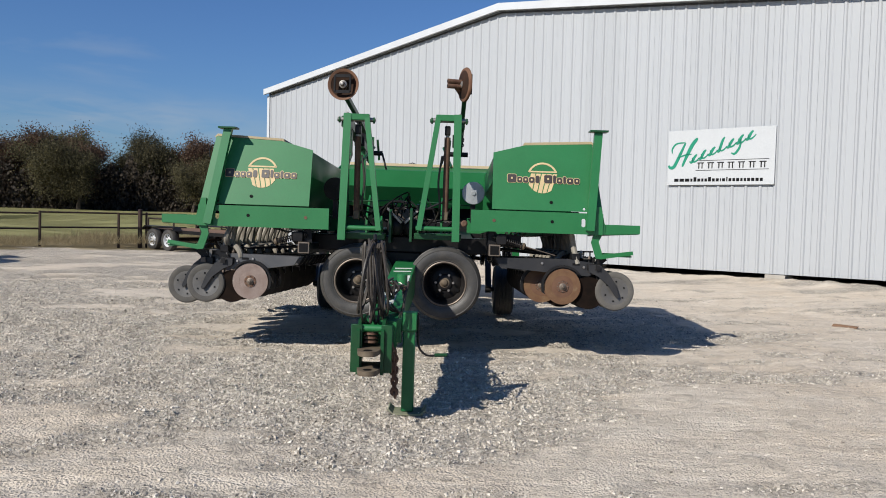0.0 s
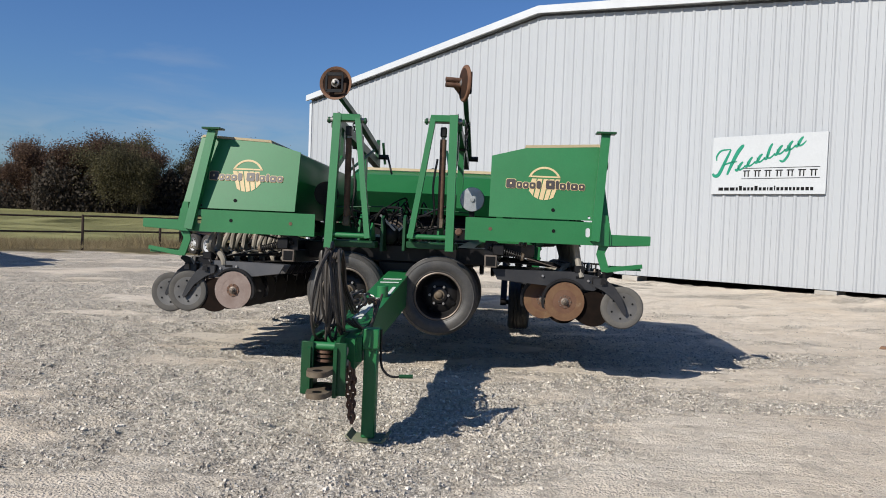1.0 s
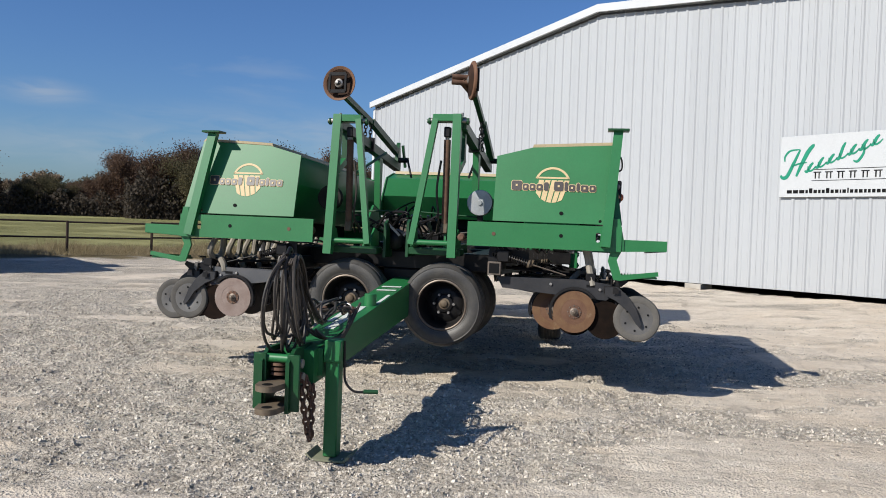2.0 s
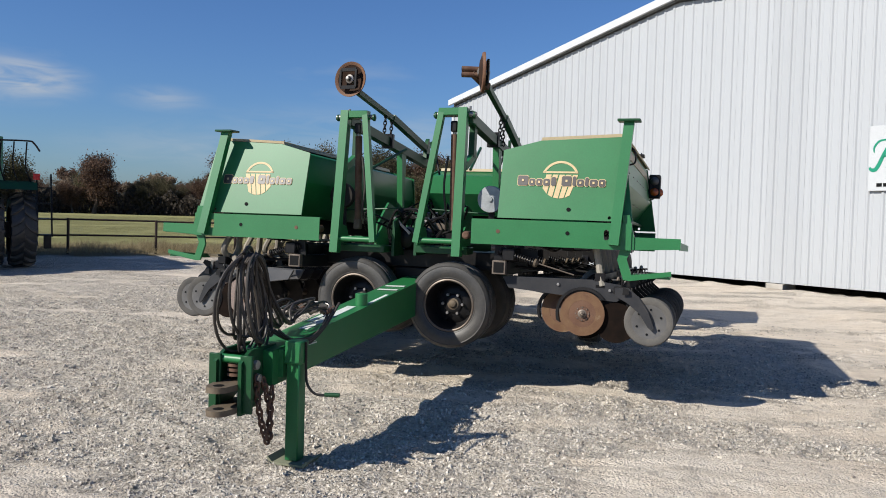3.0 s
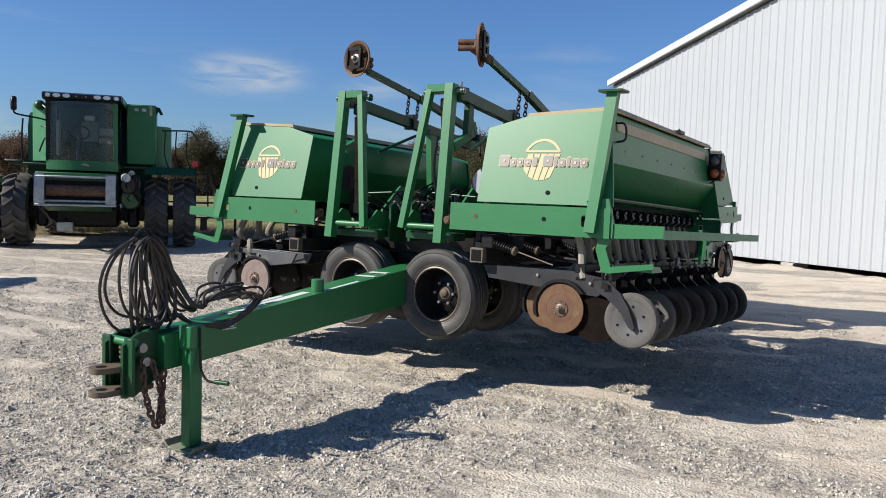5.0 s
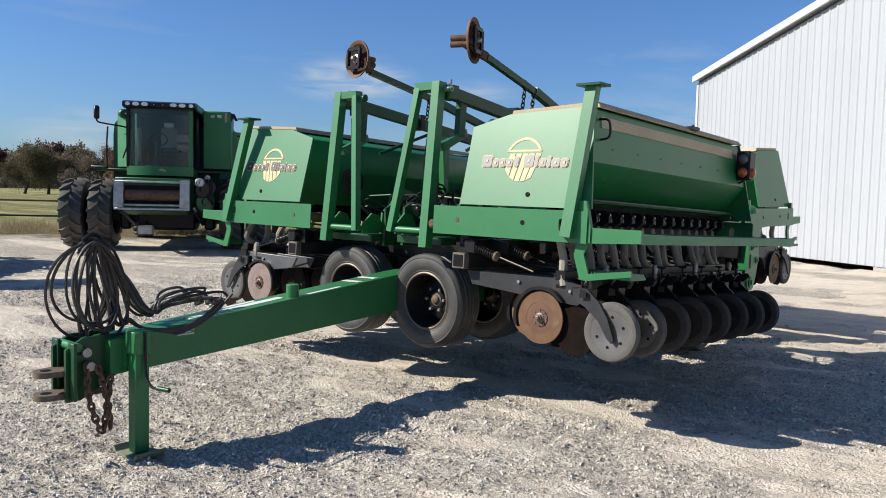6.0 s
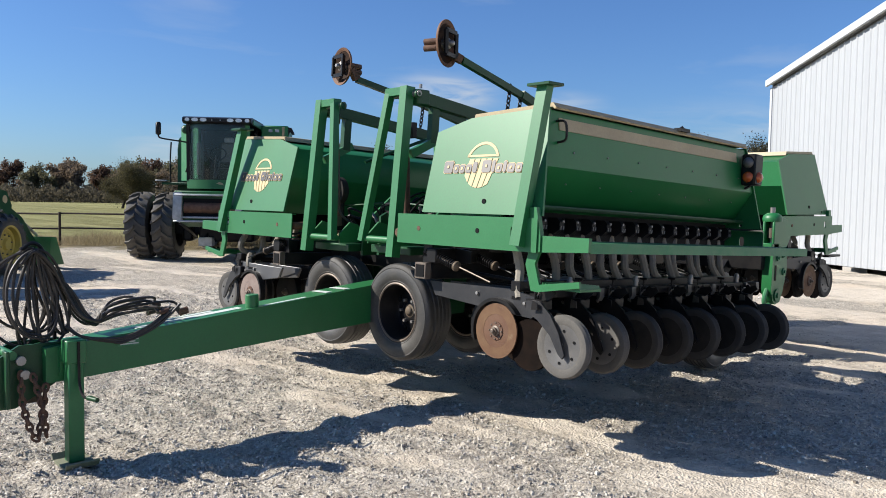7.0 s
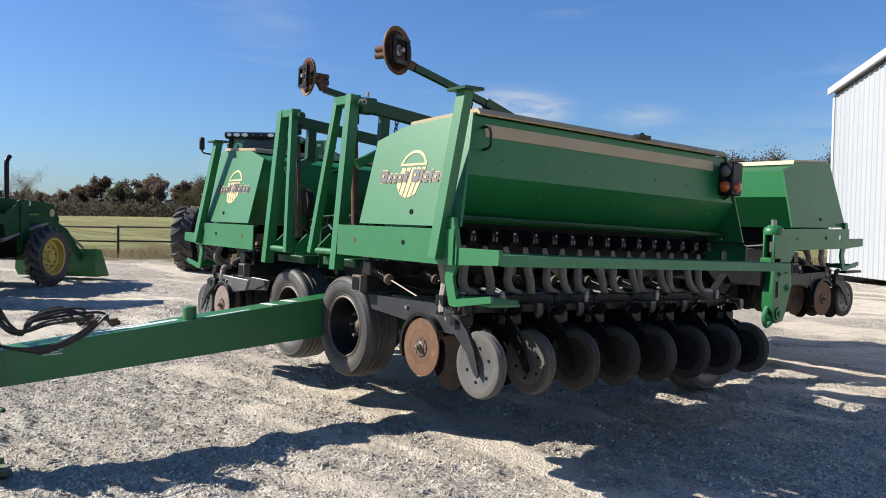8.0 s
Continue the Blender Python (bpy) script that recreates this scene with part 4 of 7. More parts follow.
    # openers, two staggered ranks
    for k in range(ROWS_PER_SECTION):
        opener(m @ Matrix.Translation((0 if rusty else 0.035, 0, (-0.004 if rusty else -0.022) - 0.0022 * k)), 0.066 + k * PITCH, (k + first_back) % 2, k, rusty)
    for k in range(6):
        y, reach = 0.18 + k * 0.48, 0.3 if rusty else 0.2
        piece("frame_bracket", prism([(0.02, 1.1), (0.16, 1.1), (reach, 1.12), (reach, 1.2), (0.1, 1.22), (0.02, 1.2)], "y", y, y + 0.012), BLACK, m)
        piece("cross_link", tube([(0.1, y + 0.1, 1.06), (0.8, y + 0.1, 1.02)], 0.014, 6), BLACK, m)
    for u, z in ((0.3, 1.24), (0.34, 1.22)):
        piece("line_hose", tube(curve_points([(u, 0.02 + 0.35 * i, z + 0.02 * math.sin(i * 2.1 + u * 40)) for i in range(9)], 4), 0.011, 6), HOSE, m)
    # pressure springs on rods
    for k in range(0, ROWS_PER_SECTION, 2 if full and rusty else 5):
        y = 0.035 + k * PITCH
        a, b = Vector((0.014, y, 1.185)), Vector((0.316, y, 1.102))
        spring = piece("pressure_spring", coil(a, b, 0.026, 15, 0.0055), BLACK, m, None, "black coil spring on a rod")
        piece("spring_rod", tube([a, Vector((0.62, y, 1.025))], 0.0055, 6), HUB if k == 0 and rusty else BLACK, m, spring)
        piece("spring_cap", lathe([(0, 0.02), (0.02, 0.018), (0.034, 0.004), (0.034, -0.012), (0, -0.014)], b, b - a, 14), CLEVIS, m, spring)
        piece("spring_lug", prism([(-0.03, 1.1), (0.1, 1.1), (0.07, 1.2), (0.03, 1.25), (-0.02, 1.24)], "y", y + 0.012, y + 0.03), BLACK, m, spring)
    # walkboard with its folded edge, its serrated step and hanger
    board = prism([(1.02, 1.31), (1.40, 1.31), (1.40, 1.25), (1.393, 1.25), (1.393, 1.302), (1.02, 1.302)], "y", 0.0, LONG + 0.08)
    walk_board = piece("walkboard", board, GREEN_OLD, m, None, "long green walkboard with a folded edge")
    piece("board_end", prism([(1.0, 1.335), (1.405, 1.335), (1.405, 1.255), (1.0, 1.235)], "y", -0.03, -0.002), GREEN, m, walk_board, "", 0.003)
    piece("upright", prism([(0.98, 1.24), (0.98, 1.5), (1.03, 1.5), (1.07, 1.33), (1.07, 1.24)], "y", -0.04, -0.006), GREEN, m, walk_board)
    hang = [(0.97, 1.25), (1.06, 1.25), (1.02, 1.17), (1.06, 1.05), (1.345, 1.09), (1.35, 1.055), (1.05, 1.005), (1.0, 1.01), (0.95, 1.16)]
    piece("step_hanger", prism(hang, "y", -0.02, 0.0), GREEN, m, walk_board, "green step hanger with a serrated tread", 0.002)
    tread = box(1.05, 1.34, 0.0, 0.2, 1.03, 1.045)
    for k in range(12):
        prism([(1.06 + k * 0.023, 1.045), (1.07 + k * 0.023, 1.065), (1.08 + k * 0.023, 1.045)], "y", 0.0, 0.2, tread)
    piece("tread", tread, GREEN, m, walk_board)
    if post:
        p = piece("corner_post", bar(post[0], post[1], 0.075, 0.06), GREEN, None, None, "leaning green corner post with a flat cap", 0.004)
        t = Vector(post[1])
        piece("post_cap", box(t.x - 0.085, t.x + 0.085, t.y - 0.07, t.y + 0.07, t.z - 0.006, t.z + 0.012), DEEP, None, p, "", 0.003)


def droop(x, flip, z=0.0):
    """A wing's place: its outward side turned to +x, or mirrored, and hanging a little towards the rear."""
    return Matrix.Translation((x, 7.54, 1.4 + z)) @ Euler((radians(-2.3), 0, 0)).to_matrix().to_4x4() @ Matrix.Diagonal((-1 if flip else 1, 1, 1, 1)) @ Matrix.Translation((0, 0, -1.4))


RIGHT, LEFT = droop(0.33, False), droop(-1.42, True, -0.035)
CENTRE = Matrix.Translation((0.88, 12.0, 0)) @ Euler((0, 0, radians(90))).to_matrix().to_4x4()
section(RIGHT, post=((1.255, 7.46, 1.27), (1.32, 7.605, 2.215)))
section(LEFT, post=((-2.37, 7.46, 1.22), (-2.224, 7.60, 2.14)), first_back=1, rusty=False)
section(CENTRE, emblems=False, rear_light=False, full=False)

# folding frames: two A-shaped masts, mirrored about the middle of the drill
MID = -0.54


def mast(sign, z):
    """One folding mast with its cylinder, lift tube, stand and folded marker."""
    def at(x, y, h):
        return (MID + sign * x - (0.035 if sign > 0 else 0.0), y, h + z)
    legs = piece("mast", bar(at(0.565, 7.56, 1.12), at(0.55, 7.69, 2.34), 0.072, 0.075), GREEN, None, None, "green A-shaped folding mast", 0.004)
    piece("mast_brace", bar(at(0.21, 7.56, 1.22), at(0.365, 7.685, 2.325), 0.05, 0.055), GREEN, None, legs, "", 0.003)
    piece("mast_head", box(*sorted((at(0.34, 0, 0)[0], at(0.59, 0, 0)[0])), 7.655, 7.735, 2.28 + z, 2.34 + z), GREEN, None, legs, "", 0.004)
    piece("mast_pin", tube([at(0.29, 7.72, 2.29), at(0.65, 7.72, 2.29)], 0.022, 10), STEEL, None, legs)
    for x in (0.3, 0.635):
        piece("pin_boss", lathe([(0, -0.02), (0.018, -0.02), (0.02, -0.008), (0.03, -0.008), (0.03, 0.008), (0.02, 0.012), (0, 0.02)], at(x, 7.72, 2.285), (1, 0, 0), 12), DEEP, None, legs)
    piece("cross_tube", tube([at(0.18, 7.58, 1.24), at(0.6, 7.58, 1.24)], 0.024, 10), GREEN, None, legs)
    piece("cross_plate", box(*sorted((at(0.16, 0, 0)[0], at(0.62, 0, 0)[0])), 7.68, 7.86, 1.13 + z, 1.19 + z), DEEP, None, legs, "", 0.006)
    gusset = [(7.62, 1.2), (7.62, 1.27), (7.72, 1.36), (7.8, 1.34), (7.88, 1.2)]
    for x in (0.2, 0.58):
        xx = at(x, 0, 0)[0]
        bm = prism([(a, b + z) for a, b in gusset], "x", xx - 0.008, xx + 0.008)
        piece("gusset", bm, GREEN, None, legs)
    ear = [(7.78, 1.1), (8.02, 1.1), (7.98, 1.26), (7.86, 1.43), (7.8, 1.4)]
    xx = at(0.12, 0, 0)[0]
    piece("fold_ear", prism([(a, b + z) for a, b in ear], "x", xx - 0.012, xx + 0.012), DEEP, None, legs, "", 0.004)
    cyl = piece("fold_cylinder", tube([at(0.455, 7.78, 1.4), at(0.455, 7.755, 2.13)], 0.03, 14), RUST_DARK, None, None, "brown hydraulic fold cylinder")
    piece("cylinder_rod", tube([at(0.455, 7.755, 2.12), at(0.455, 7.75, 2.2)], 0.018, 10), STEEL, None, cyl)
    piece("clevis", box(at(0.455, 0, 0)[0] - 0.028, at(0.455, 0, 0)[0] + 0.028, 7.72, 7.79, 2.15 + z, 2.24 + z), BLACK, None, cyl, "", 0.008)
    piece("clevis", box(at(0.455, 0, 0)[0] - 0.03, at(0.455, 0, 0)[0] + 0.03, 7.75, 7.81, 1.32 + z, 1.41 + z), CLEVIS, None, cyl, "", 0.008)
    piece("cylinder_hose", tube(curve_points([at(0.41, 7.74, 1.95), at(0.38, 7.74, 1.7), at(0.4, 7.76, 1.45), at(0.36, 7.9, 1.32)], 5), 0.01, 6), HOSE, None, cyl)
    # long lift tube running back, its stand and the marker arm folded along it
    tube_a, tube_b = Vector(at(0.57, 7.76, 2.275)), Vector(at(0.54, 9.75, 2.02))
    lift = piece("lift_tube", bar(tube_a, tube_b, 0.075, 0.085), DEEP, None, None, "long green lift tube running back from the mast", 0.005)
    piece("tube_head", box(tube_a.x - 0.05, tube_a.x + 0.05, 7.73, 7.85, 2.215 + z, 2.325 + z), DEEP, None, lift, "", 0.008)
    piece("ratchet", tube([at(0.57, 7.8, 2.34), at(0.57, 7.8, 2.37)], 0.012, 8), STEEL, None, lift)
    piece("stand", bar(at(0.56, 7.95, 2.24), at(0.56, 7.93, 1.95), 0.05, 0.07), DEEP, None, lift, "", 0.004)
    back = 9.0 if sign < 0 else 8.8
    piece("stand_post", prism([(back - 0.05, 2.12 + z), (back + 0.07, 2.1 + z), (back + 0.05, 1.52 + z), (back, 1.52 + z)], "x", at(0.55, 0, 0)[0] - 0.03, at(0.55, 0, 0)[0] + 0.03), GREEN, None, lift, "tapered green stand post", 0.004)
    piece("stay", bar(at(0.56, 7.72, 1.86), at(0.56, 8.0, 1.99), 0.045, 0.06), GREEN, None, lift)
    piece("diagonal_rod", tube([at(0.5, 8.1, 1.86), at(0.4, 8.75, 2.1)], 0.014, 8), DEEP, None, lift)
    fin = prism([(9.62, 2.0 + z), (9.78, 2.0 + z), (9.78, 2.12 + z), (9.74, 2.3 + z), (9.7, 2.27 + z)], "x", at(0.53, 0, 0)[0] - 0.02, at(0.53, 0, 0)[0] + 0.02)
    piece("marker_hinge", fin, DEEP, None, lift, "", 0.006)
    piece("hinge_cross_pin", tube([at(0.40, 9.7, 2.1), at(0.68, 9.7, 2.1)], 0.03, 10), BLACK, None, lift)
    piece("hinge_lever", bar(at(0.46, 9.66, 2.26), at(0.44, 9.72, 2.02), 0.025, 0.04), DEEP, None, lift)
    piece("hinge_rod", tube([at(0.4, 9.66, 2.1), at(0.34, 9.62, 1.9)], 0.012, 6), BLACK, None, lift)
    piece("tube_clamp", box(at(0.55, 0, 0)[0] - 0.055, at(0.55, 0, 0)[0] + 0.055, 8.62, 8.68, 2.1 + z, 2.24 + z), BLACK, None, lift, "", 0.006)
    return tube_b


mast(1, 0.0)
mast(-1, -0.015)


def marker(disc_at, tail, normal, r):
    """A folded row marker: arm, rusty concave disc and hub bracket, with chains to the lift tube."""
    disc_at, tail = Vector(disc_at), Vector(tail)
    d = (tail - disc_at).normalized()
    start = disc_at + d * 0.16 + Vector((0, 0, -0.05))
    arm = piece("marker_arm", bar(start, disc_at.lerp(tail, 0.55), 0.045, 0.05), DEEP, None, None, "dark green folded marker arm", 0.003)
    piece("marker_arm_root", bar(disc_at.lerp(tail, 0.5), tail, 0.06, 0.065), DEEP, None, arm, "", 0.004)
    n = Vector(normal).normalized()
    prof = [(r, 0.0), (r * 0.97, 0.012), (r * 0.6, 0.035), (0.0, 0.05), ]
    back = [(0.0, 0.042), (r * 0.6, 0.027), (r * 0.95, 0.004), (r, 0.0)]
    piece("marker_disc", lathe(back + prof[1:], disc_at, n, 40), MARKER, None, arm, "dark rusty concave marker disc")
    piece("marker_rim", lathe([(r * 1.005, -0.004), (r * 1.01, 0.004), (r * 0.97, 0.016), (r * 0.83, 0.022), (r * 0.83, 0.01), (r * 0.965, -0.002), (r * 1.005, -0.004)], disc_at, n, 40), RUST, None, arm, "rusty worn rim")
    s, u, _ = frame_of(n)
    frame_bm = bmesh.new()
    q = r * 0.5
    ring = [disc_at - n * 0.03 + s * a * q + u * b * q for a, b in ((-1, -1), (1, -1), (1, 1), (-1, 1))]
    for i in range(4):
        bar(ring[i], ring[(i + 1) % 4], 0.018, 0.03, frame_bm)
    piece("hub_frame", frame_bm, BLACK, None, arm)
    piece("marker_hub", lathe([(0, -0.056), (0.014, -0.054), (0.022, -0.04), (0.024, -0.02), (0.04, -0.012), (0.04, 0.05), (0.02, 0.06), (0, 0.06)], disc_at, n, 16), STEEL, None, arm)
    for dz in (-0.024, 0.024):
        rod = piece("spindle", tube([disc_at + n * 0.03 + Vector((0, 0, dz)), disc_at + n * 0.19 + Vector((0, 0, dz))], 0.024, 12), RUST_DARK, None, arm)
        # a black disc paints the dark bore on the solid rod
        piece("spindle_bore_mark", lathe([(0, 0.0), (0.014, 0.0), (0.014, -0.004)], disc_at + n * 0.1915 + Vector((0, 0, dz)), n, 10), PRINT, None, rod)
    piece("knuckle", bar(disc_at + n * 0.1, start, 0.05, 0.06), RUST_DARK, None, arm)
    for f in (0.42, 0.5):
        c = disc_at.lerp(tail, f)
        piece("marker_chain", chain([c, c + Vector((0.0, -0.03, -0.2)), c + Vector((0.01, -0.05, -0.36 + f * 0.2))], 0.05, 0.006), BLACK, None, arm, "hanging dark chain")
    return arm


marker((-1.184, 7.946, 2.644), (-1.08, 9.72, 2.17), (0.1, 1.0, -0.05), 0.157)
marker((0.038, 8.02, 2.686), (0.0, 9.72, 2.12), (-0.93, -0.36, 0.0), 0.172)

# tongue, jack, hitch
TX0, TX1 = -0.6, -0.39
bm = bmesh.new()
prism([(5.36, 0.46), (5.36, 0.66), (5.6, 0.68), (7.75, 0.885), (8.3, 0.92), (8.3, 0.6), (7.75, 0.6), (5.95, 0.49), (5.6, 0.47)], "x", TX0, TX1, bm)
tongue = piece("tongue", bm, GREEN, None, None, "long green box-section tongue", 0.008)
for y in (7.28, 7.44):
    z = 0.684 + (y - 5.6) * 0.0953
    piece("grip_strip", bar((TX0 + 0.03, y, z), (TX1 - 0.02, y + 0.02, z + 0.002), 0.06, 0.004), WORN, None, tongue)
# pale strips: worn paint, whitened further to imitate grazing sun on the top
edge = bmesh.new()
for y0, y1, x0, x1 in ((5.9, 6.62, TX0 + 0.075, TX0 + 0.14), (6.1, 6.45, TX0 + 0.025, TX0 + 0.06), (6.76, 7.1, TX1 - 0.04, TX1 - 0.014)):
    z0, z1 = 0.68 + (y0 - 5.6) * 0.0953, 0.68 + (y1 - 5.6) * 0.0953
    prism([(y0, z0), (y1, z1), (y1, z1 + 0.003), (y0, z0 + 0.003)], "x", x0, x1, edge)
piece("worn_glare_strip", edge, WORN, None, tongue, "pale strips of worn paint and sun glare along the top")
piece("stake_socket", lathe([(0, 0.06), (0.04, 0.06), (0.045, 0.055), (0.045, -0.03), (0, -0.03)], (TX1 - 0.06, 6.69, 0.81), (0, 0, 1), 18), GREEN, None, tongue)
plate_bars = piece("data_plate", box(TX1, TX1 + 0.002, 5.76, 5.89, 0.625, 0.672), GREEN_OLD, None, tongue, "faded data plate with unreadable pale print")
for k in range(3):
    piece("plate_bar", box(TX1 + 0.002, TX1 + 0.004, 5.775 + 0.012 * k, 5.885 - 0.02 * (k % 2), 0.633 + k * 0.013, 0.64 + k * 0.013), WORN, None, plate_bars)
for x in (-0.635, -0.475):
    ear = prism([(5.14, 0.33), (5.22, 0.33), (5.42, 0.44), (5.5, 0.5), (5.5, 0.68), (5.24, 0.68), (5.14, 0.62)], "x", x, x + 0.022)
    piece("hitch_plate", ear, DEEP, None, tongue, "", 0.004)
for x, y0 in ((-0.675, 5.16), (-0.475, 5.16)):
    piece("hitch_wing", box(x, x + 0.075, y0, y0 + 0.02, 0.34, 0.66), DEEP, None, tongue, "", 0.004)
piece("hitch_pin", tube([(-0.66, 5.2, 0.63), (-0.43, 5.2, 0.63)], 0.025, 12), GREEN, None, tongue)
for z in (0.345, 0.472):
    bm = bmesh.new()
    outer = [(-0.63, 5.35), (-0.63, 5.16)] + [(-0.55 + 0.066 * math.cos(radians(a)), 5.075 + 0.066 * math.sin(radians(a))) for a in range(180, 361, 20)] + [(-0.47, 5.16), (-0.47, 5.35)]
    prism(outer, "z", z, z + 0.032, bm)
    piece("clevis_plate", bm, CLEVIS, None, tongue, "rusty hitch clevis plate", 0.006)
    # the pin hole's shade is a black disc on the plate
    piece("pin_hole_mark", lathe([(0, 0.0), (0.03, 0.0), (0.03, -0.004)], (-0.55, 5.075, z + 0.033), (0, 0, 1), 16), PRINT, None, tongue)
for k in range(4):
    piece("hitch_coil", lathe([(0.035, -0.008), (0.05, -0.008), (0.05, 0.008), (0.035, 0.008), (0.035, -0.008)], (-0.55, 5.24, 0.535 + k * 0.027), (0, 0.1, 1), 16), RUST_DARK, None, tongue)
for y, z in ((5.24, 0.6), (5.26, 0.52)):
    piece("hitch_bolt", lathe([(0, 0.02), (0.026, 0.018), (0.028, 0.0)], (-0.428, y, z), (1, 0, 0), 12), STEEL, None, tongue)

jack = piece("jack", box(-0.348, -0.264, 5.44, 5.525, 0.015, 0.68), GREEN, None, None, "green parking jack with a foot plate and crank", 0.006)
piece("jack_tube", box(-0.358, -0.254, 5.429, 5.536, 0.58, 0.712), GREEN, None, jack, "", 0.006)
piece("jack_foot", prism([(-0.44, 0.035), (-0.41, 0.0), (-0.2, 0.0), (-0.17, 0.035), (-0.18, 0.042), (-0.21, 0.012), (-0.4, 0.012), (-0.43, 0.042)], "y", 5.395, 5.575), FOOT, None, jack, "dusty green jack foot plate")
piece("jack_bracket", box(-0.39, -0.36, 5.425, 5.535, 0.5, 0.66), GREEN, None, jack)
crank = tube(curve_points([(-0.25, 5.49, 0.705), (-0.248, 5.49, 0.65), (-0.246, 5.49, 0.55), (-0.235, 5.49, 0.46), (-0.18, 5.491, 0.408), (-0.09, 5.503, 0.41)], 5), 0.008, 8)
piece("crank", crank, BLACK, None, jack, "black jack crank")
piece("crank_grip", tube([(-0.125, 5.495, 0.41), (-0.04, 5.515, 0.41)], 0.013, 10), DEEP, None, jack)
piece("safety_chain", chain(curve_points([(-0.42, 5.24, 0.52), (-0.4, 5.24, 0.36), (-0.385, 5.28, 0.2), (-0.38, 5.31, 0.16), (-0.385, 5.33, 0.25), (-0.39, 5.36, 0.46)], 4), 0.05, 0.008), RUST_DARK, None, tongue, "rusty safety chain")
piece("safety_chain", chain(curve_points([(-0.41, 5.3, 0.5), (-0.39, 5.34, 0.33), (-0.4, 5.36, 0.17)], 4), 0.05, 0.008), RUST_DARK, None, tongue, "rusty safety chain")

# hydraulic hoses coiled over the hitch and lying along the tongue
rng = random.Random(11)
peg = piece("hose_holder", tube(curve_points([(-0.56, 5.46, 0.68), (-0.56, 5.45, 1.0), (-0.56, 5.4, 1.2), (-0.55, 5.34, 1.245), (-0.54, 5.28, 1.21)], 5), 0.012, 8), BLACK, None, None, "black hose holder rod")
for k in range(9):
    ahead, behind, tall = rng.uniform(0.02, 0.13), rng.uniform(0.0, 0.16), rng.uniform(0.23, 0.275)
    x0, splay = -0.56 + rng.uniform(-0.055, 0.055), rng.uniform(-0.07, 0.07)
    pts = []
    for i in range(32):
        a = i * math.tau / 32
        down = (1 - math.cos(a)) / 2
        v = math.sin(a)
        pts.append((x0 + splay * math.sin(a * 0.5) + 0.012 * math.sin(2 * a + k), 5.36 + (behind if v > 0 else ahead) * v * (0.75 + 0.3 * down) + 0.1 * down * (k % 3 - 0.6), 1.2 - 2 * tall * down + 0.012 * math.sin(3 * a + k)))
    piece("hydraulic_hose", tube(pts, 0.0088, 6, None, True), HOSE, None, None, "looped black hydraulic hose")
for k, (r, low) in enumerate(((0.2, 0.74), (0.23, 0.66), (0.13, 0.74), (0.1, 0.72), (0.15, 0.72))):
    x0, pts = -0.6 + 0.03 * k, []
    for i in range(36):
        a = i * math.tau / 36
        v = math.cos(a)
        pts.append((x0 + 0.04 * math.sin(a + k), 5.33 + (r if v < 0 else 0.13) * v, (1.21 + low) / 2 + (1.21 - low) / 2 * math.sin(a) + (0.02 if v < 0 else -0.07) * v + 0.012 * math.sin(2 * a + 1.7 * k)))
    piece("hydraulic_hose", tube(pts, 0.0088, 6, None, True), HOSE, None, None, "wide loop of black hydraulic hose")
# a bundle that falls from the hook to the tongue and lies along it, its ends sprawling
for k in range(9):
    x = -0.63 + 0.024 * k
    end = 5.92 + rng.uniform(0, 0.22)
    lift = rng.uniform(0.02, 0.15)
    pts = curve_points([(x * 0.5 - 0.27, 5.27, 1.12 + rng.uniform(0, 0.04)), (x * 0.5 - 0.27, 5.34, 1.2), (x * 0.5 - 0.27, 5.4 + rng.uniform(0, 0.03), 1.12), (x * 0.5 - 0.27, 5.49 + rng.uniform(0, 0.05), 0.97), (x, 5.575 + rng.uniform(0, 0.05), 0.82), (x + rng.uniform(-0.03, 0.06), 5.69, 0.735 + 0.006 * k), (x + rng.uniform(-0.1, 0.12), 5.78 + rng.uniform(-0.06, 0.08), 0.735 + lift), (x + rng.uniform(-0.06, 0.16), end, 0.765 + lift), (x + rng.uniform(-0.06, 0.1), end + 0.06, 0.75 + lift * 0.5)], 6)
    piece("hydraulic_hose", tube(pts, 0.0088, 6), HOSE, None, None, "black hydraulic hose lying on the tongue")
    piece("coupler", tube([pts[-1], pts[-1] + Vector((0.0, 0.055, 0.012))], 0.015, 8), HUB if k % 2 else RUST_DARK, None, peg)
for k in range(3):
    pts = curve_points([(-0.5 + 0.03 * k, 5.5, 0.76), (-0.44 + 0.02 * k, 5.56, 0.705), (-0.384, 5.66 + 0.03 * k, 0.685 - 0.012 * k), (-0.376, 5.8, 0.682 - 0.014 * k), (-0.38, 5.94 + 0.03 * k, 0.73), (-0.4 + 0.02 * k, 6.06 + 0.04 * k, 0.8 + 0.03 * k)], 6)
    piece("hydraulic_hose", tube(pts, 0.0088, 6), HOSE, None, None, "black hydraulic hose slung over the tongue edge")
wire = curve_points([(-0.66, 5.75, 0.8), (-0.66, 5.98, 0.84), (-0.6, 6.08, 0.86), (-0.42, 6.1, 0.85), (-0.4, 6.0, 0.78)], 6)
piece("wire_loop", tube(wire, 0.005, 6), STEEL, None, peg, "bent grey wire")

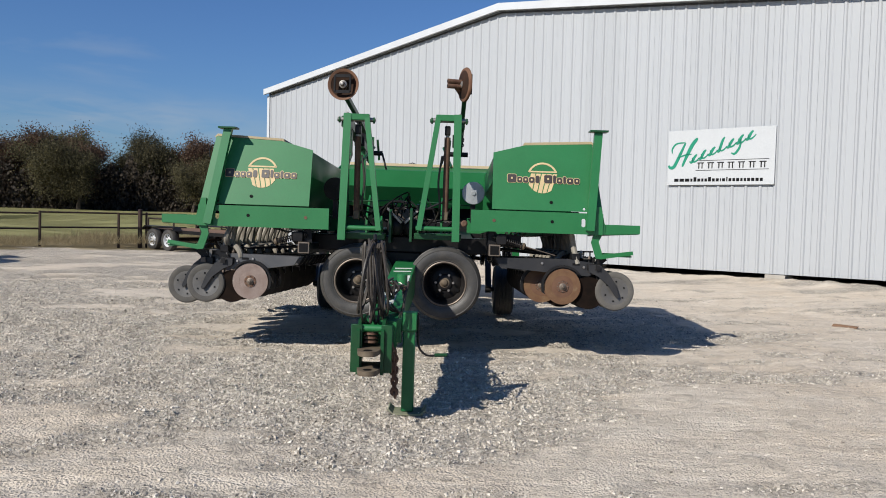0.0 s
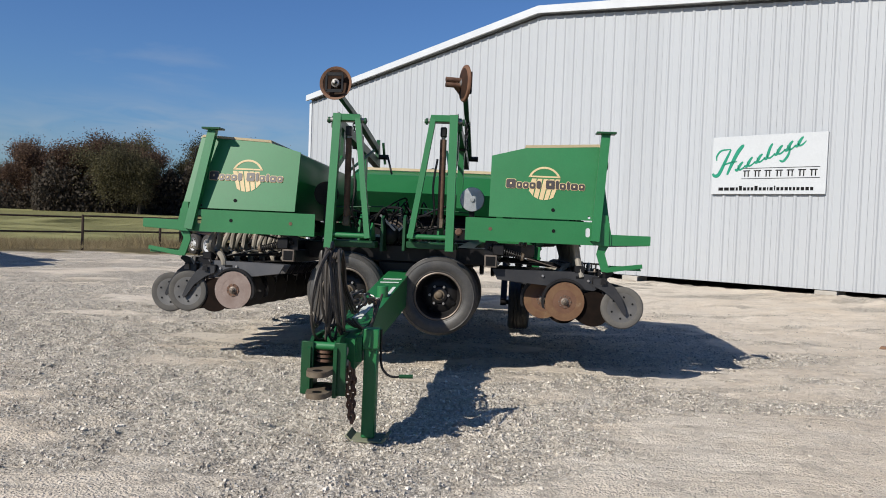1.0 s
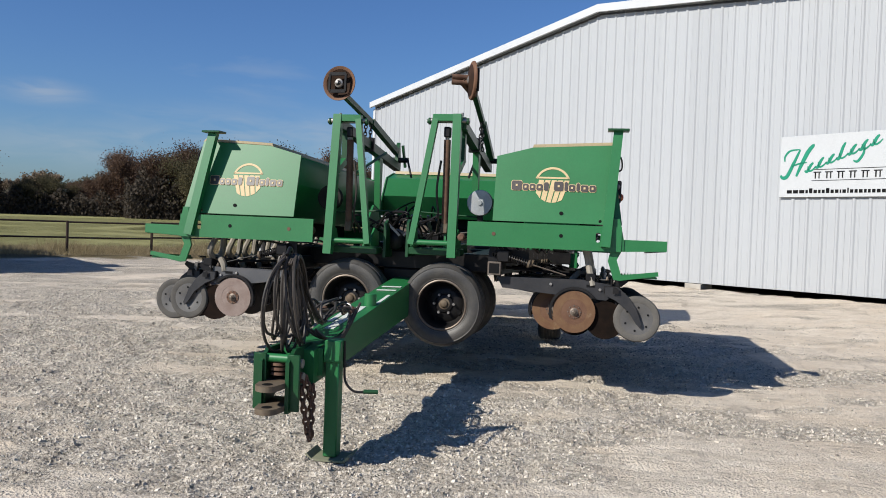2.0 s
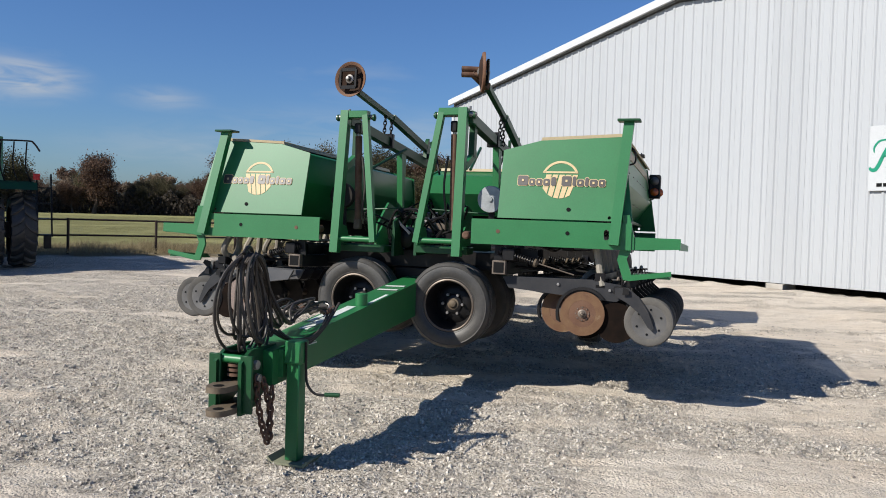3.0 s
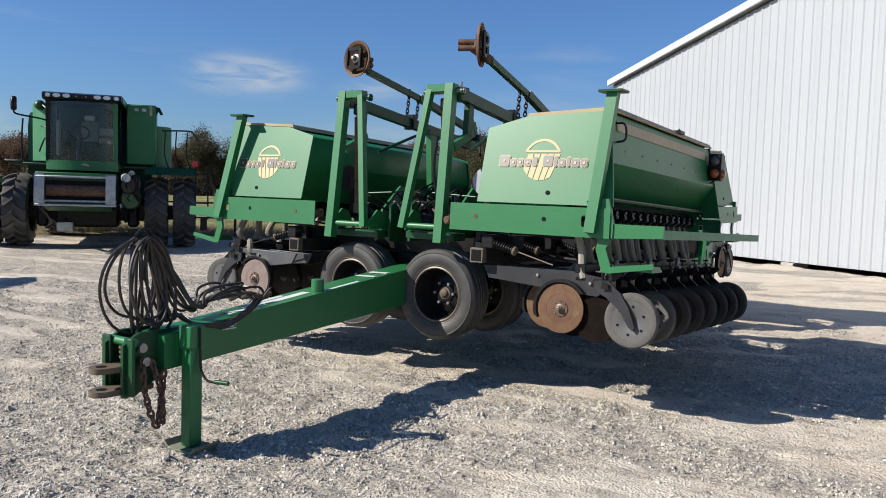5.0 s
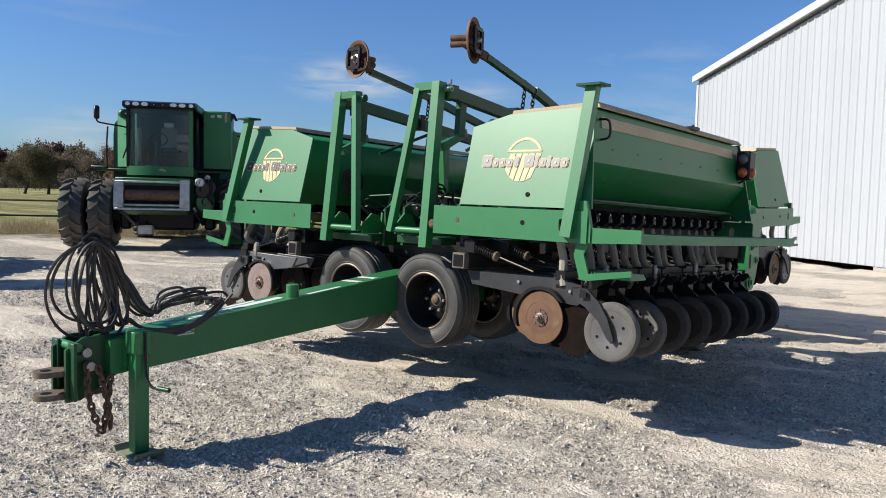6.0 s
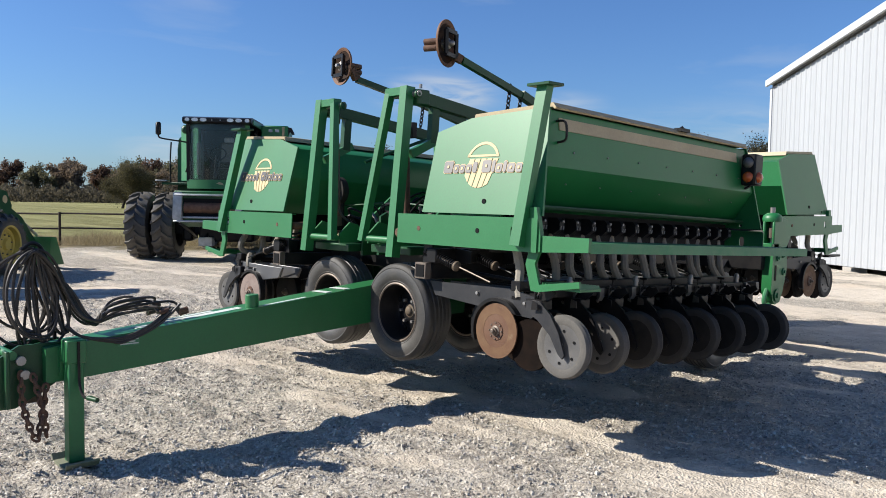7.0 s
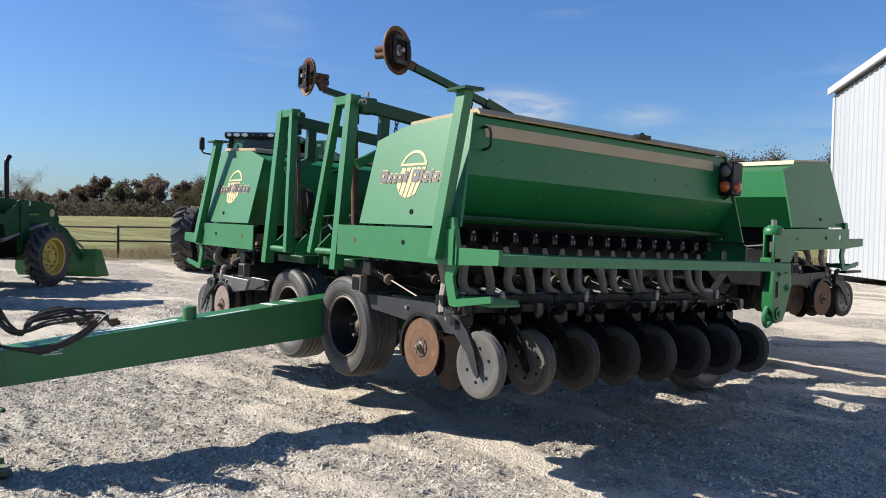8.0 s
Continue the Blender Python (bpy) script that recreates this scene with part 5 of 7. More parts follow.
# wheels
for x, ym in ((-0.105, 0.0), (-0.965, 0.0)):
    wheel((x, 7.797, 0.703), (0, 1, 0), 0.364, 0.26, 0.208, "wing_wheel")
    wheel((x, 8.5, 0.675), (0, 1, 0), 0.364, 0.26, 0.208, "wing_wheel")
    leg = piece("wheel_leg", prism([(-0.09, 0.66), (0.09, 0.66), (0.12, 1.12), (-0.12, 1.12)], "y", 8.06, 8.3), DEEP, Matrix.Translation((x, 0, 0)), None, "dark green wheel leg", 0.006)
    piece("axle", tube([(x, 7.83, 0.706), (x, 8.7, 0.69)], 0.03, 12), BLACK, None, leg)
for x in (0.66, -1.72):
    wheel((x, 10.85, 0.345), (1 if x > 0 else -1, 0, 0), 0.345, 0.27, 0.18, "transport_wheel")
for x in (0.66, -1.72):
    piece("transport_leg", bar((x - 0.2, 10.85, 0.34), (x - 0.2, 11.6, 0.95), 0.08, 0.12), BLACK, None, None, "black transport wheel leg", 0.006)
    piece("transport_axle", tube([(x - 0.24, 10.85, 0.345), (x + 0.1, 10.85, 0.345)], 0.03, 12), BLACK)

# middle frame between the wings and at the centre section
# the long side rails and short cross members are added to block light
for x0, x1, y0, y1, z0, z1 in ((-0.72, -0.36, 8.0, 11.8, 0.72, 0.98), (-1.45, 0.35, 8.02, 8.22, 0.98, 1.14), (-1.9, 0.85, 11.55, 11.75, 0.9, 1.1), (-0.95, -0.13, 8.3, 9.1, 0.95, 1.2), (-1.26, -1.08, 8.22, 11.55, 0.96, 1.13), (0.0, 0.18, 8.22, 11.55, 0.96, 1.13), (-1.08, -0.72, 9.6, 9.8, 0.95, 1.12), (-0.36, 0.0, 9.6, 9.8, 0.95, 1.12), (-1.08, -0.72, 10.7, 10.9, 0.95, 1.12), (-0.36, 0.0, 10.7, 10.9, 0.95, 1.12)):
    piece("main_frame", box(x0, x1, y0, y1, z0, z1), BLACK, None, None, "black main frame beam that also blocks light", 0.01)
valve = piece("valve_block", box(-0.72, -0.42, 8.5, 8.68, 1.3, 1.42), HUB, None, None, "steel hydraulic valve block with hose ends", 0.01)
for k in range(7):
    x = -0.75 + 0.06 * k
    pts = curve_points([(x, 8.5, 1.38), (x + rng.uniform(-0.1, 0.1), 8.3, 1.5 + rng.uniform(-0.05, 0.1)), (x + rng.uniform(-0.3, 0.3), 8.1, 1.3), (x + rng.uniform(-0.1, 0.1), 8.15, 1.0)], 6)
    piece("valve_hose", tube(pts, 0.0075, 6), PRINT, None, valve)
for k in range(6):
    piece("hose_fitting", tube([(-0.74 + 0.08 * k, 8.48, 1.42), (-0.74 + 0.08 * k, 8.46, 1.47)], 0.014, 6), STEEL, None, valve)
for sx in (-1, 1):
    for k in range(5):
        x = MID + sx * rng.uniform(0.1, 0.5)
        z = rng.uniform(1.15, 1.4)
        pts = curve_points([(x, 7.95, z), (x + rng.uniform(-0.15, 0.15), 7.88, z + rng.uniform(0.05, 0.18)), (MID + sx * rng.uniform(0.0, 0.2), 8.05, z - 0.05), (MID + rng.uniform(-0.1, 0.1), 8.1, 0.98)], 6)
        piece("fold_hose", tube(pts, 0.01, 6), BLACK, None, valve)
    hub = piece("turn_stop", lathe([(0, -0.06), (0.05, -0.06), (0.09, -0.03), (0.1, 0.05), (0, 0.05)], (MID + sx * 0.08, 8.0, 1.24), (0, 1, 0), 20), BLACK, None, None, "black round stop")
    piece("stop_strap", bar((MID + sx * 0.02, 7.93, 1.28), (MID + sx * 0.16, 7.9, 1.42), 0.03, 0.02), STEEL, None, hub)
    piece("link_rod", tube([(MID + sx * 0.15, 8.02, 1.5), (MID + sx * 0.72, 8.02, 1.47)], 0.007, 8), DEEP, None, None, "thin dark green link rod")
    piece("fold_plate", prism([(8.0, 1.14), (8.02, 1.34), (8.28, 1.55), (8.46, 1.5), (8.5, 1.14)], "x", MID + sx * 0.38 - 0.01, MID + sx * 0.38 + 0.01), GREEN, None, None, "green triangular fold plate")
coil_pts = [(-0.6 + 0.1 * math.cos(i * math.tau / 40 * 3), 8.02 + 0.02 * math.sin(i * 0.7), 1.47 + 0.035 * math.sin(i * math.tau / 40 * 3) - 0.0006 * i) for i in range(41)]
piece("cable_loop", tube(coil_pts, 0.006, 6), BLACK, None, valve, "coiled dark cable")
# twin shields: the left one has its shade painted into the colour
for x, y in ((0.155, 7.955), (-1.24, 7.955)):
    drum = piece("drive_shield", lathe([(0, -0.03), (0.02, -0.03), (0.022, -0.018), (0.11, -0.016), (0.115, 0.0), (0.115, 0.04), (0, 0.04)], (x, y, 1.6), (0, 1, 0), 36), SILVER if x > 0 else WHEEL_SHADED, None, None, "round grey drive shield" if x > 0 else "round drive shield darkened for shade")
    piece("shield_bracket", bar((x, y + 0.05, 1.3), (x, y + 0.05, 1.6), 0.05, 0.02), BLACK, None, drum)
for x in (0.12, -1.23):
    piece("pivot_boss", lathe([(0, -0.03), (0.02, -0.03), (0.032, -0.02), (0.032, 0.08), (0, 0.08)], (x - 0.05, 7.56, 1.3), (0, 1, 0), 16), RUST_DARK, None, None, "steel pivot boss")
# hinge castings where the wings meet the centre section
for sign in (1, -1):
    x = MID + sign * 1.42
    cast = bmesh.new()
    for a, b in ((-0.06, -0.035), (0.035, 0.06)):
        prism([(11.6, 1.12), (11.6, 1.38), (11.66, 1.42), (11.78, 1.43), (11.9, 1.4), (12.0, 1.25), (11.9, 1.12)], "x", x + a, x + b, cast)
    box(x - 0.035, x + 0.035, 11.78, 11.9, 1.12, 1.38, cast)
    box(x - 0.06, x + 0.06, 11.56, 11.72, 1.1, 1.17, cast)
    hinge = piece("hinge_casting", cast, GREEN, None, None, "green hinge casting with a pin", 0.008)
    piece("hinge_cap", lathe([(0, 0.05), (0.05, 0.045), (0.085, 0.02), (0.095, -0.01), (0.09, -0.04), (0, -0.04)], (x, 11.68, 1.42), (0, 0, 1), 18), GREEN, None, hinge)
    piece("hinge_pin", tube([(x, 11.68, 1.0), (x, 11.68, 1.52)], 0.024, 12), STEEL, None, hinge)
    piece("hinge_sleeve", lathe([(0.026, 0.05), (0.045, 0.045), (0.045, -0.05), (0.026, -0.05)], (x, 11.68, 1.27), (0, 0, 1), 14), HUB, None, hinge)
    leg = prism([(11.6, 0.72), (11.62, 1.08), (11.92, 1.1), (11.94, 0.9), (11.86, 0.68), (11.8, 0.58), (11.7, 0.56), (11.64, 0.6)], "x", x - 0.05, x + 0.05)
    leg = piece("hinge_leg", leg, GREEN, None, hinge, "", 0.012)
    for y, z, r in ((11.72, 0.65, 0.06), (11.86, 0.88, 0.035), (11.72, 1.02, 0.03), (11.84, 1.04, 0.022)):
        piece("leg_boss", lathe([(0, 0.075), (r * 0.4, 0.075), (r * 0.45, 0.062), (r, 0.062), (r, 0.0)], (x, y, z), (sign, 0, 0), 16), GREEN_OLD if r < 0.05 else GREEN, None, leg)
    # black plate for the dark of the slot; the leg is uncut
    piece("leg_slot_mark", box(x + sign * 0.048, x + sign * 0.0525, 11.66, 11.7, 0.8, 0.95), PRINT, None, leg)
    piece("latch_hook", tube(curve_points([(x, 11.62, 0.72), (x, 11.56, 0.62), (x, 11.6, 0.54), (x, 11.68, 0.56)], 5), 0.022, 8), GREEN_OLD, None, hinge)


# ---- white shed ----
SHED = Matrix.Translation((-6.95, 28.83, -0.06)) @ Euler((0, radians(-0.6), radians(-42.5)), 'XYZ').to_matrix().to_4x4()
EAVE, RIDGE, HALF, DEEP_BACK = 5.46, 6.76, 10.9, 26.0
shed = thing("metal_shed", "large white ribbed-metal shed with a low gable roof", "building", SHED)


def gable(s):
    return EAVE + (RIDGE - EAVE) * (1 - abs(s - HALF) / HALF)


def sill(s):
    """The foot of the siding, which rises a little along the yard's fall."""
    return 0.0103 * s - 0.02


def rib_panel(s0, wide):
    """A siding panel with three raised ribs, cut to the roof line."""
    prof, pitch = [(0.0, 0.0)], wide / 3
    for k in range(3):
        c = pitch * (k + 0.5)
        prof += [(c - 0.042, 0.0), (c - 0.018, -0.026), (c + 0.018, -0.026), (c + 0.042, 0.0)]
        prof += [(c + pitch * 0.3, 0.0), (c + pitch * 0.33, -0.006), (c + pitch * 0.37, -0.006), (c + pitch * 0.4, 0.0)] if k < 2 else []
    prof += [(wide, 0.0)]
    bm = bmesh.new()
    lo = [bm.verts.new((s0 + a, b, sill(s0 + a))) for a, b in prof]
    hi = [bm.verts.new((s0 + a, b, gable(s0 + a) - 0.02)) for a, b in prof]
    for i in range(len(prof) - 1):
        bm.faces.new((lo[i], lo[i + 1], hi[i + 1], hi[i]))
    return bm


count = 24
wide = 2 * HALF / count
for k in range(count):
    part("siding_panel", rib_panel(k * wide, wide - 0.004), WHITE, shed, smooth=20)
core = prism([(0.05, sill(0) + 0.02), (2 * HALF - 0.05, sill(2 * HALF) + 0.02), (2 * HALF - 0.05, EAVE - 0.06), (HALF, RIDGE - 0.06), (0.05, EAVE - 0.06)], "y", 0.02, 0.12)
part("gable_wall", core, WHITE, shed)
for s in (0.05, 2 * HALF - 0.15):
    part("side_wall", box(s, s + 0.1, 0.12, DEEP_BACK, -0.95, EAVE - 0.06), WHITE, shed)
part("rear_wall", prism([(0.05, -0.95), (2 * HALF - 0.05, -0.95), (2 * HALF - 0.05, EAVE - 0.06), (HALF, RIDGE - 0.06), (0.05, EAVE - 0.06)], "y", DEEP_BACK, DEEP_BACK + 0.1), WHITE, shed)
for s0, s1, z0, z1 in ((-0.07, HALF, EAVE - 0.008, RIDGE), (HALF, 2 * HALF + 0.07, RIDGE, EAVE - 0.008)):
    part("roof", prism([(s0, z0), (s1, z1), (s1, z1 + 0.05), (s0, z0 + 0.05)], "y", -0.12, DEEP_BACK + 0.2), TRIM, shed)
    part("rake_trim", prism([(s0, z0 - 0.06), (s1, z1 - 0.06), (s1, z1 + 0.13), (s0, z0 + 0.13)], "y", -0.2, -0.121), TRIM, shed, "white rake trim along the roof edge", bevel=0.01)
part("corner_trim", box(-0.04, 0.1, -0.05, 0.1, sill(0), EAVE - 0.12), TRIM, shed)
part("corner_trim", box(2 * HALF - 0.1, 2 * HALF + 0.04, -0.05, 0.1, sill(2 * HALF), EAVE - 0.12), TRIM, shed)
# dark strips drawn for the shadow at the rib ends
for a, b in ((0.1, HALF), (HALF, 2 * HALF - 0.1)):
    part("rib_shade_strip", prism([(a, gable(a) - 0.115), (b, gable(b) - 0.115), (b, gable(b) - 0.07), (a, gable(a) - 0.07)], "y", -0.029, -0.004), RUBBER, shed, "dark strip for the rib-end shadows below the rake trim")
for s in (4.99, 9.46, 13.93, 18.4):
    part("pier", box(s - 0.21, s + 0.21, -0.03, 0.4, -0.95, sill(s) - 0.014), CONCRETE, shed, "pale concrete pier", bevel=0.01)


sign = thing("banner_sign", "white rectangular company sign with teal and black print", "sign", SHED @ Matrix.Translation((15.93, -0.06, 2.02)))
part("board", box(0, 2.39, -0.012, 0.02, 0, 1.21), SIGN, sign, bevel=0.004)


def stroke(pts, width, mat, name):
    """A flat ribbon of print through the points, thinning to its ends."""
    line = curve_points([(x, 0, z) for x, z in pts], 6)
    left, right = [], []
    for i, p in enumerate(line):
        d = (line[min(i + 1, len(line) - 1)] - line[max(i - 1, 0)]).normalized()
        w = width * 0.5 * (0.45 + 0.55 * math.sin(math.pi * min(max(i / (len(line) - 1), 0.02), 0.98)))
        left.append((p.x - d.z * w, p.z + d.x * w))
        right.append((p.x + d.z * w, p.z - d.x * w))
    part(name, prism(left + right[::-1], "y", -0.017, -0.0115), mat, sign)


# script name: a rising row of slanted teal strokes with flourishes, not letters
stroke([(0.02, 0.44), (0.06, 0.39), (0.16, 0.42), (0.3, 0.7), (0.41, 0.93)], 0.075, TEAL, "script_stroke")
stroke([(0.35, 0.41), (0.44, 0.62), (0.56, 0.86), (0.66, 0.99), (0.7, 1.0)], 0.085, TEAL, "script_stroke")
stroke([(0.1, 0.71), (0.1, 0.81), (0.2, 0.92), (0.41, 0.94)], 0.04, TEAL, "script_flourish")
stroke([(0.25, 0.61), (0.4, 0.66), (0.56, 0.68)], 0.035, TEAL, "script_flourish")
for k, tall in enumerate((0.17, 0.19, 0.17, 0.3, 0.18, 0.18, 0.18)):
    x, z = 0.52 + 0.205 * k, 0.5 + 0.075 * k
    stroke([(x, z + 0.02), (x + 0.05, z), (x + 0.12, z + tall * 0.7), (x + 0.17, z + tall)], 0.06, TEAL, "script_stroke")
    stroke([(x + 0.06, z + 0.1), (x + 0.09, z + 0.01), (x + 0.16, z + 0.03), (x + 0.23, z + 0.1)], 0.035, TEAL, "script_flourish")
stroke([(1.66, 0.96), (1.64, 0.8), (1.54, 0.66), (1.46, 0.68)], 0.05, TEAL, "script_flourish")
for z0, z1, x0 in ((0.527, 0.53, 0.7), (0.313, 0.318, 0.67)):
    part("rule_line", prism([(x0, z0), (2.27, z1), (2.27, z1 + 0.011), (x0, z0 + 0.011)], "y", -0.016, -0.0115), PRINT, sign)
for k in range(7):
    x = 0.705 + 0.228 * k
    part("letter_bar", box(x, x + 0.15, -0.017, -0.0115, 0.472, 0.492), PRINT, sign)
    part("letter_bar", box(x + 0.025, x + 0.05, -0.017, -0.0115, 0.358, 0.47), PRINT, sign)
    part("letter_bar", box(x + 0.1, x + 0.122, -0.017, -0.0115, 0.358, 0.47), PRINT, sign)
rng = random.Random(3)
x = 0.17
for k in range(23):
    w = 0.118 if k < 3 else rng.choice((0.04, 0.062, 0.07, 0.074, 0.08))
    part("letter_bar", box(x, x + w - 0.014, -0.017, -0.0115, 0.075, 0.14 + (0.03 if k in (4, 8, 13) else 0.0)), PRINT, sign)
    x += w + 0.011

# ---- pipe fence ----
for k in range(14):
    at = FENCE_P + FENCE_D * (-14.7 + 2.45 * k)
    if k == 0:
        first = tagged(new("fence_panel", mesh_of("fence_panel", tube([(0, 0, -0.25), (0, 0, 0.99)], 0.04, 10), PIPE)), "dark pipe fence bay with two rails", "fence", "fence bays along the yard")
        bay = first
        for z in (0.96, 0.5):
            part("rail", tube([(0.0, 0.045, z), (2.45, 0.045, z)], 0.027, 8), PIPE, first)
        part("post_cap", lathe([(0, 0.012), (0.03, 0.01), (0.043, 0.0), (0.043, -0.012)], (0, 0, 0.99), (0, 0, 1), 10), PIPE, first)
        first.matrix_world = pose(at.x, at.y, -0.05, 0, 0, math.degrees(math.atan2(FENCE_D.y, FENCE_D.x)))
    else:
        copy_thing(first, pose(at.x, at.y, random.uniform(-0.08, -0.03), 0, random.uniform(-0.4, 0.4), math.degrees(math.atan2(FENCE_D.y, FENCE_D.x))))

for along, r, tall in ((17.88, 0.07, 1.1), (18.1, 0.035, 1.0)):
    at = FENCE_P + FENCE_D * along
    post = thing("gate_post", "thick dark pipe gate post at the fence end" if r > 0.05 else "slim dark gate stile beside its post", "gate post", pose(at.x, at.y, -0.05))
    part("pipe", tube([(0, 0, -0.2), (0, 0, tall)], r, 12), PIPE, post)
    part("cap", lathe([(0, 0.02), (r * 0.7, 0.016), (r * 1.05, 0.0), (r * 1.05, -0.02)], (0, 0, tall), (0, 0, 1), 12), PIPE, post)


# ---- combine ----
def lug_tyre(name, x, y, r, w, rim_r, parent, rim_mat, lugs=22, steer=0):
    """A farm tyre with slanted lugs on a dished rim. Its axle lies along x."""
    h = w / 2
    c = Vector((x, y, r))
    prof = [(rim_r, -h * 0.8), (rim_r + 0.05, -h), (r * 0.82, -h), (r - 0.085, -h * 0.92), (r - 0.07, -h * 0.6), (r - 0.07, h * 0.6), (r - 0.085, h * 0.92), (r * 0.82, h), (rim_r + 0.05, h), (rim_r, h * 0.8), (rim_r, -h * 0.8)]
    bm = lathe(prof, c, (1, 0, 0), 44)
    ob = part(name, bm, RUBBER, parent, "lugged black farm tyre")
    s, u, d = frame_of((1, 0, 0))
    for side in (-1, 1):
        lug = bmesh.new()
        rows = []
        for f, da in ((0.02, 0.0), (0.55, 0.16), (1.0, 0.22)):
            ring, along = s * math.cos(da) + u * math.sin(da), u * math.cos(da) - s * math.sin(da)
            at = ring * (r if f < 0.9 else r - 0.06) + d * (side * f * h)
            rows.append([lug.verts.new(v) for v in (at - along * 0.048 - ring * 0.09, at - along * 0.034, at + along * 0.034, at + along * 0.048 - ring * 0.09)])
        for p, q in zip(rows, rows[1:]):
            for i in range(3):
                lug.faces.new((p[i], p[i + 1], q[i + 1], q[i]))
        lug.faces.new(rows[0])
        lug.faces.new(rows[-1][::-1])
        lug = mesh_of("tread_lug", lug, LUG)
        for k in range(lugs):
            piece_ob = new("tread_lug", lug)
            piece_ob.parent = ob
            piece_ob.matrix_basis = Matrix.Translation(c) @ Matrix.Rotation((2 * k + (side > 0)) * math.pi / lugs, 4, "X")
    out = 1 if x > 0 else -1
    dish = [(rim_r + 0.01, out * h * 0.85), (rim_r - 0.03, out * h * 0.8), (rim_r - 0.05, out * h * 0.2), (rim_r * 0.7, out * h * 0.1), (rim_r * 0.35, out * h * 0.25), (0.0, out * h * 0.25)]
    part("rim", lathe(dish, c, (1, 0, 0), 36), rim_mat, ob)
    for k in range(8):
        a = k * math.tau / 8 + 0.2
        at = c + (s * math.cos(a) + u * math.sin(a)) * rim_r * 0.52
        part("rim_bolt", lathe([(0, out * (h * 0.2 + 0.03)), (0.014, out * (h * 0.2 + 0.028)), (0.016, out * h * 0.16)], at, (1, 0, 0), 6), HUB, ob)
    part("rim_ring", lathe([(rim_r * 0.74, out * h * 0.13), (rim_r * 0.7, out * (h * 0.13 + 0.03)), (rim_r * 0.64, out * (h * 0.13 + 0.03)), (rim_r * 0.6, out * h * 0.14)], c, (1, 0, 0), 36), rim_mat, ob)
    part("hub", lathe([(0, out * h * 0.55), (0.1, out * h * 0.55), (0.13, out * h * 0.2)], c, (1, 0, 0), 16), rim_mat, ob)
    return ob


combine = thing("combine_harvester", "green combine harvester with dual front tyres, parked without its header", "combine", pose(-14.87, 14.25, -0.14, 0, 0, 51.5))
for x in (-2.24, -1.57, 1.57, 2.24):
    lug_tyre("drive_tyre", x, 0.0, 0.885, 0.55, 0.5, combine, YELLOW, 18)
for x in (-1.35, 1.35):
    lug_tyre("steer_tyre", x, 3.9, 0.6, 0.4, 0.33, combine, YELLOW, 18)
body = prism([(0.25, 1.2), (0.25, 2.9), (0.4, 3.2), (0.7, 3.3), (4.4, 3.3), (5.4, 2.85), (5.6, 1.6), (4.9, 0.95), (1.0, 0.9)], "x", -1.42, 1.42)
body = part("body", body, DEEP, combine, "green side panels of the combine body", bevel=0.04)
part("grain_tank_rim", prism([(0.5, 3.3), (0.3, 3.46), (3.4, 3.46), (3.2, 3.3)], "x", -1.3, 1.3), BLACK, body, bevel=0.02)
for x in (-1.44, 1.42):
    part("side_shield", prism([(0.5, 1.5), (0.5, 2.75), (4.6, 2.75), (4.9, 1.6), (4.0, 1.1), (1.3, 1.1)], "x", x, x + 0.02), GREEN, body, bevel=0.006)
# rounded tank corner seen past the cab, and the tall box beside it
corner = [(1.45 + 0.5 * math.cos(radians(a)) * 0.9, 0.75 + 0.5 * math.sin(radians(a))) for a in range(-90, 1, 15)] + [(1.9, 1.6), (1.45, 1.6)]
part("tank_corner", prism(corner, "z", 2.02, 3.08), GREEN_FLAT, combine, "rounded pale green corner panel", bevel=0.02)
shoulder = part("shoulder_panel", box(0.86, 1.56, -0.35, 0.6, 2.06, 3.55), GREEN, combine, "dark green box beside the cab", bevel=0.03)
for x in (1.05, 1.22):
    part("marker_light", box(x, x + 0.1, -0.362, -0.352, 3.38, 3.45), SILVER, shoulder, bevel=0.004)
part("warning_strip", box(1.4, 1.46, -0.363, -0.352, 3.28, 3.52), TAN, shoulder)
part("beacon_bracket", prism([(1.54, 3.52), (1.64, 3.5), (1.72, 3.34), (1.66, 3.32), (1.6, 3.4), (1.56, 3.3)], "y", -0.33, -0.25), BLACK, shoulder, bevel=0.01)
# the paler green here stands in for sunlight glaring off the panel
left = part("shoulder_panel", prism([(-0.74, -0.46), (-1.3, 0.16), (-1.26, 0.27), (-0.74, 0.27)], "z", 2.08, 3.45), GREEN_OLD, combine, "slanted green panel beside the cab, paled for sun glare", bevel=0.02)
part("panel_cap", box(-1.2, -0.98, -0.3, 0.1, 3.3, 3.52), DEEP, left, bevel=0.06)
for pts in (((-1.0, -0.34, 3.4), (-0.86, -0.5, 3.25), (-0.86, -0.5, 3.0)), ((-1.1, -0.2, 2.3), (-0.95, -0.36, 2.62), (-0.85, -0.48, 2.5)), ((-1.05, -0.26, 2.9), (-0.9, -0.44, 2.86), (-0.84, -0.5, 2.7)), ((-1.45, -0.35, 2.02), (-1.45, -0.38, 2.6), (-1.42, -0.4, 3.06))):
    part("grab_rail", tube(curve_points(pts, 4), 0.02, 6), BLACK, combine)
platform = part("platform", box(-1.66, 2.46, -0.45, 0.25, 1.96, 2.02), DEEP, combine, bevel=0.01)
part("platform_step", box(-1.8, -1.5, -0.5, -0.2, 2.05, 2.08), SILVER, platform, bevel=0.006)
part("platform_fender", prism([(-0.75, 1.82), (-0.6, 1.99), (0.6, 1.99), (0.6, 1.92), (-0.55, 1.9)], "x", 1.3, 2.5), DEEP, combine)
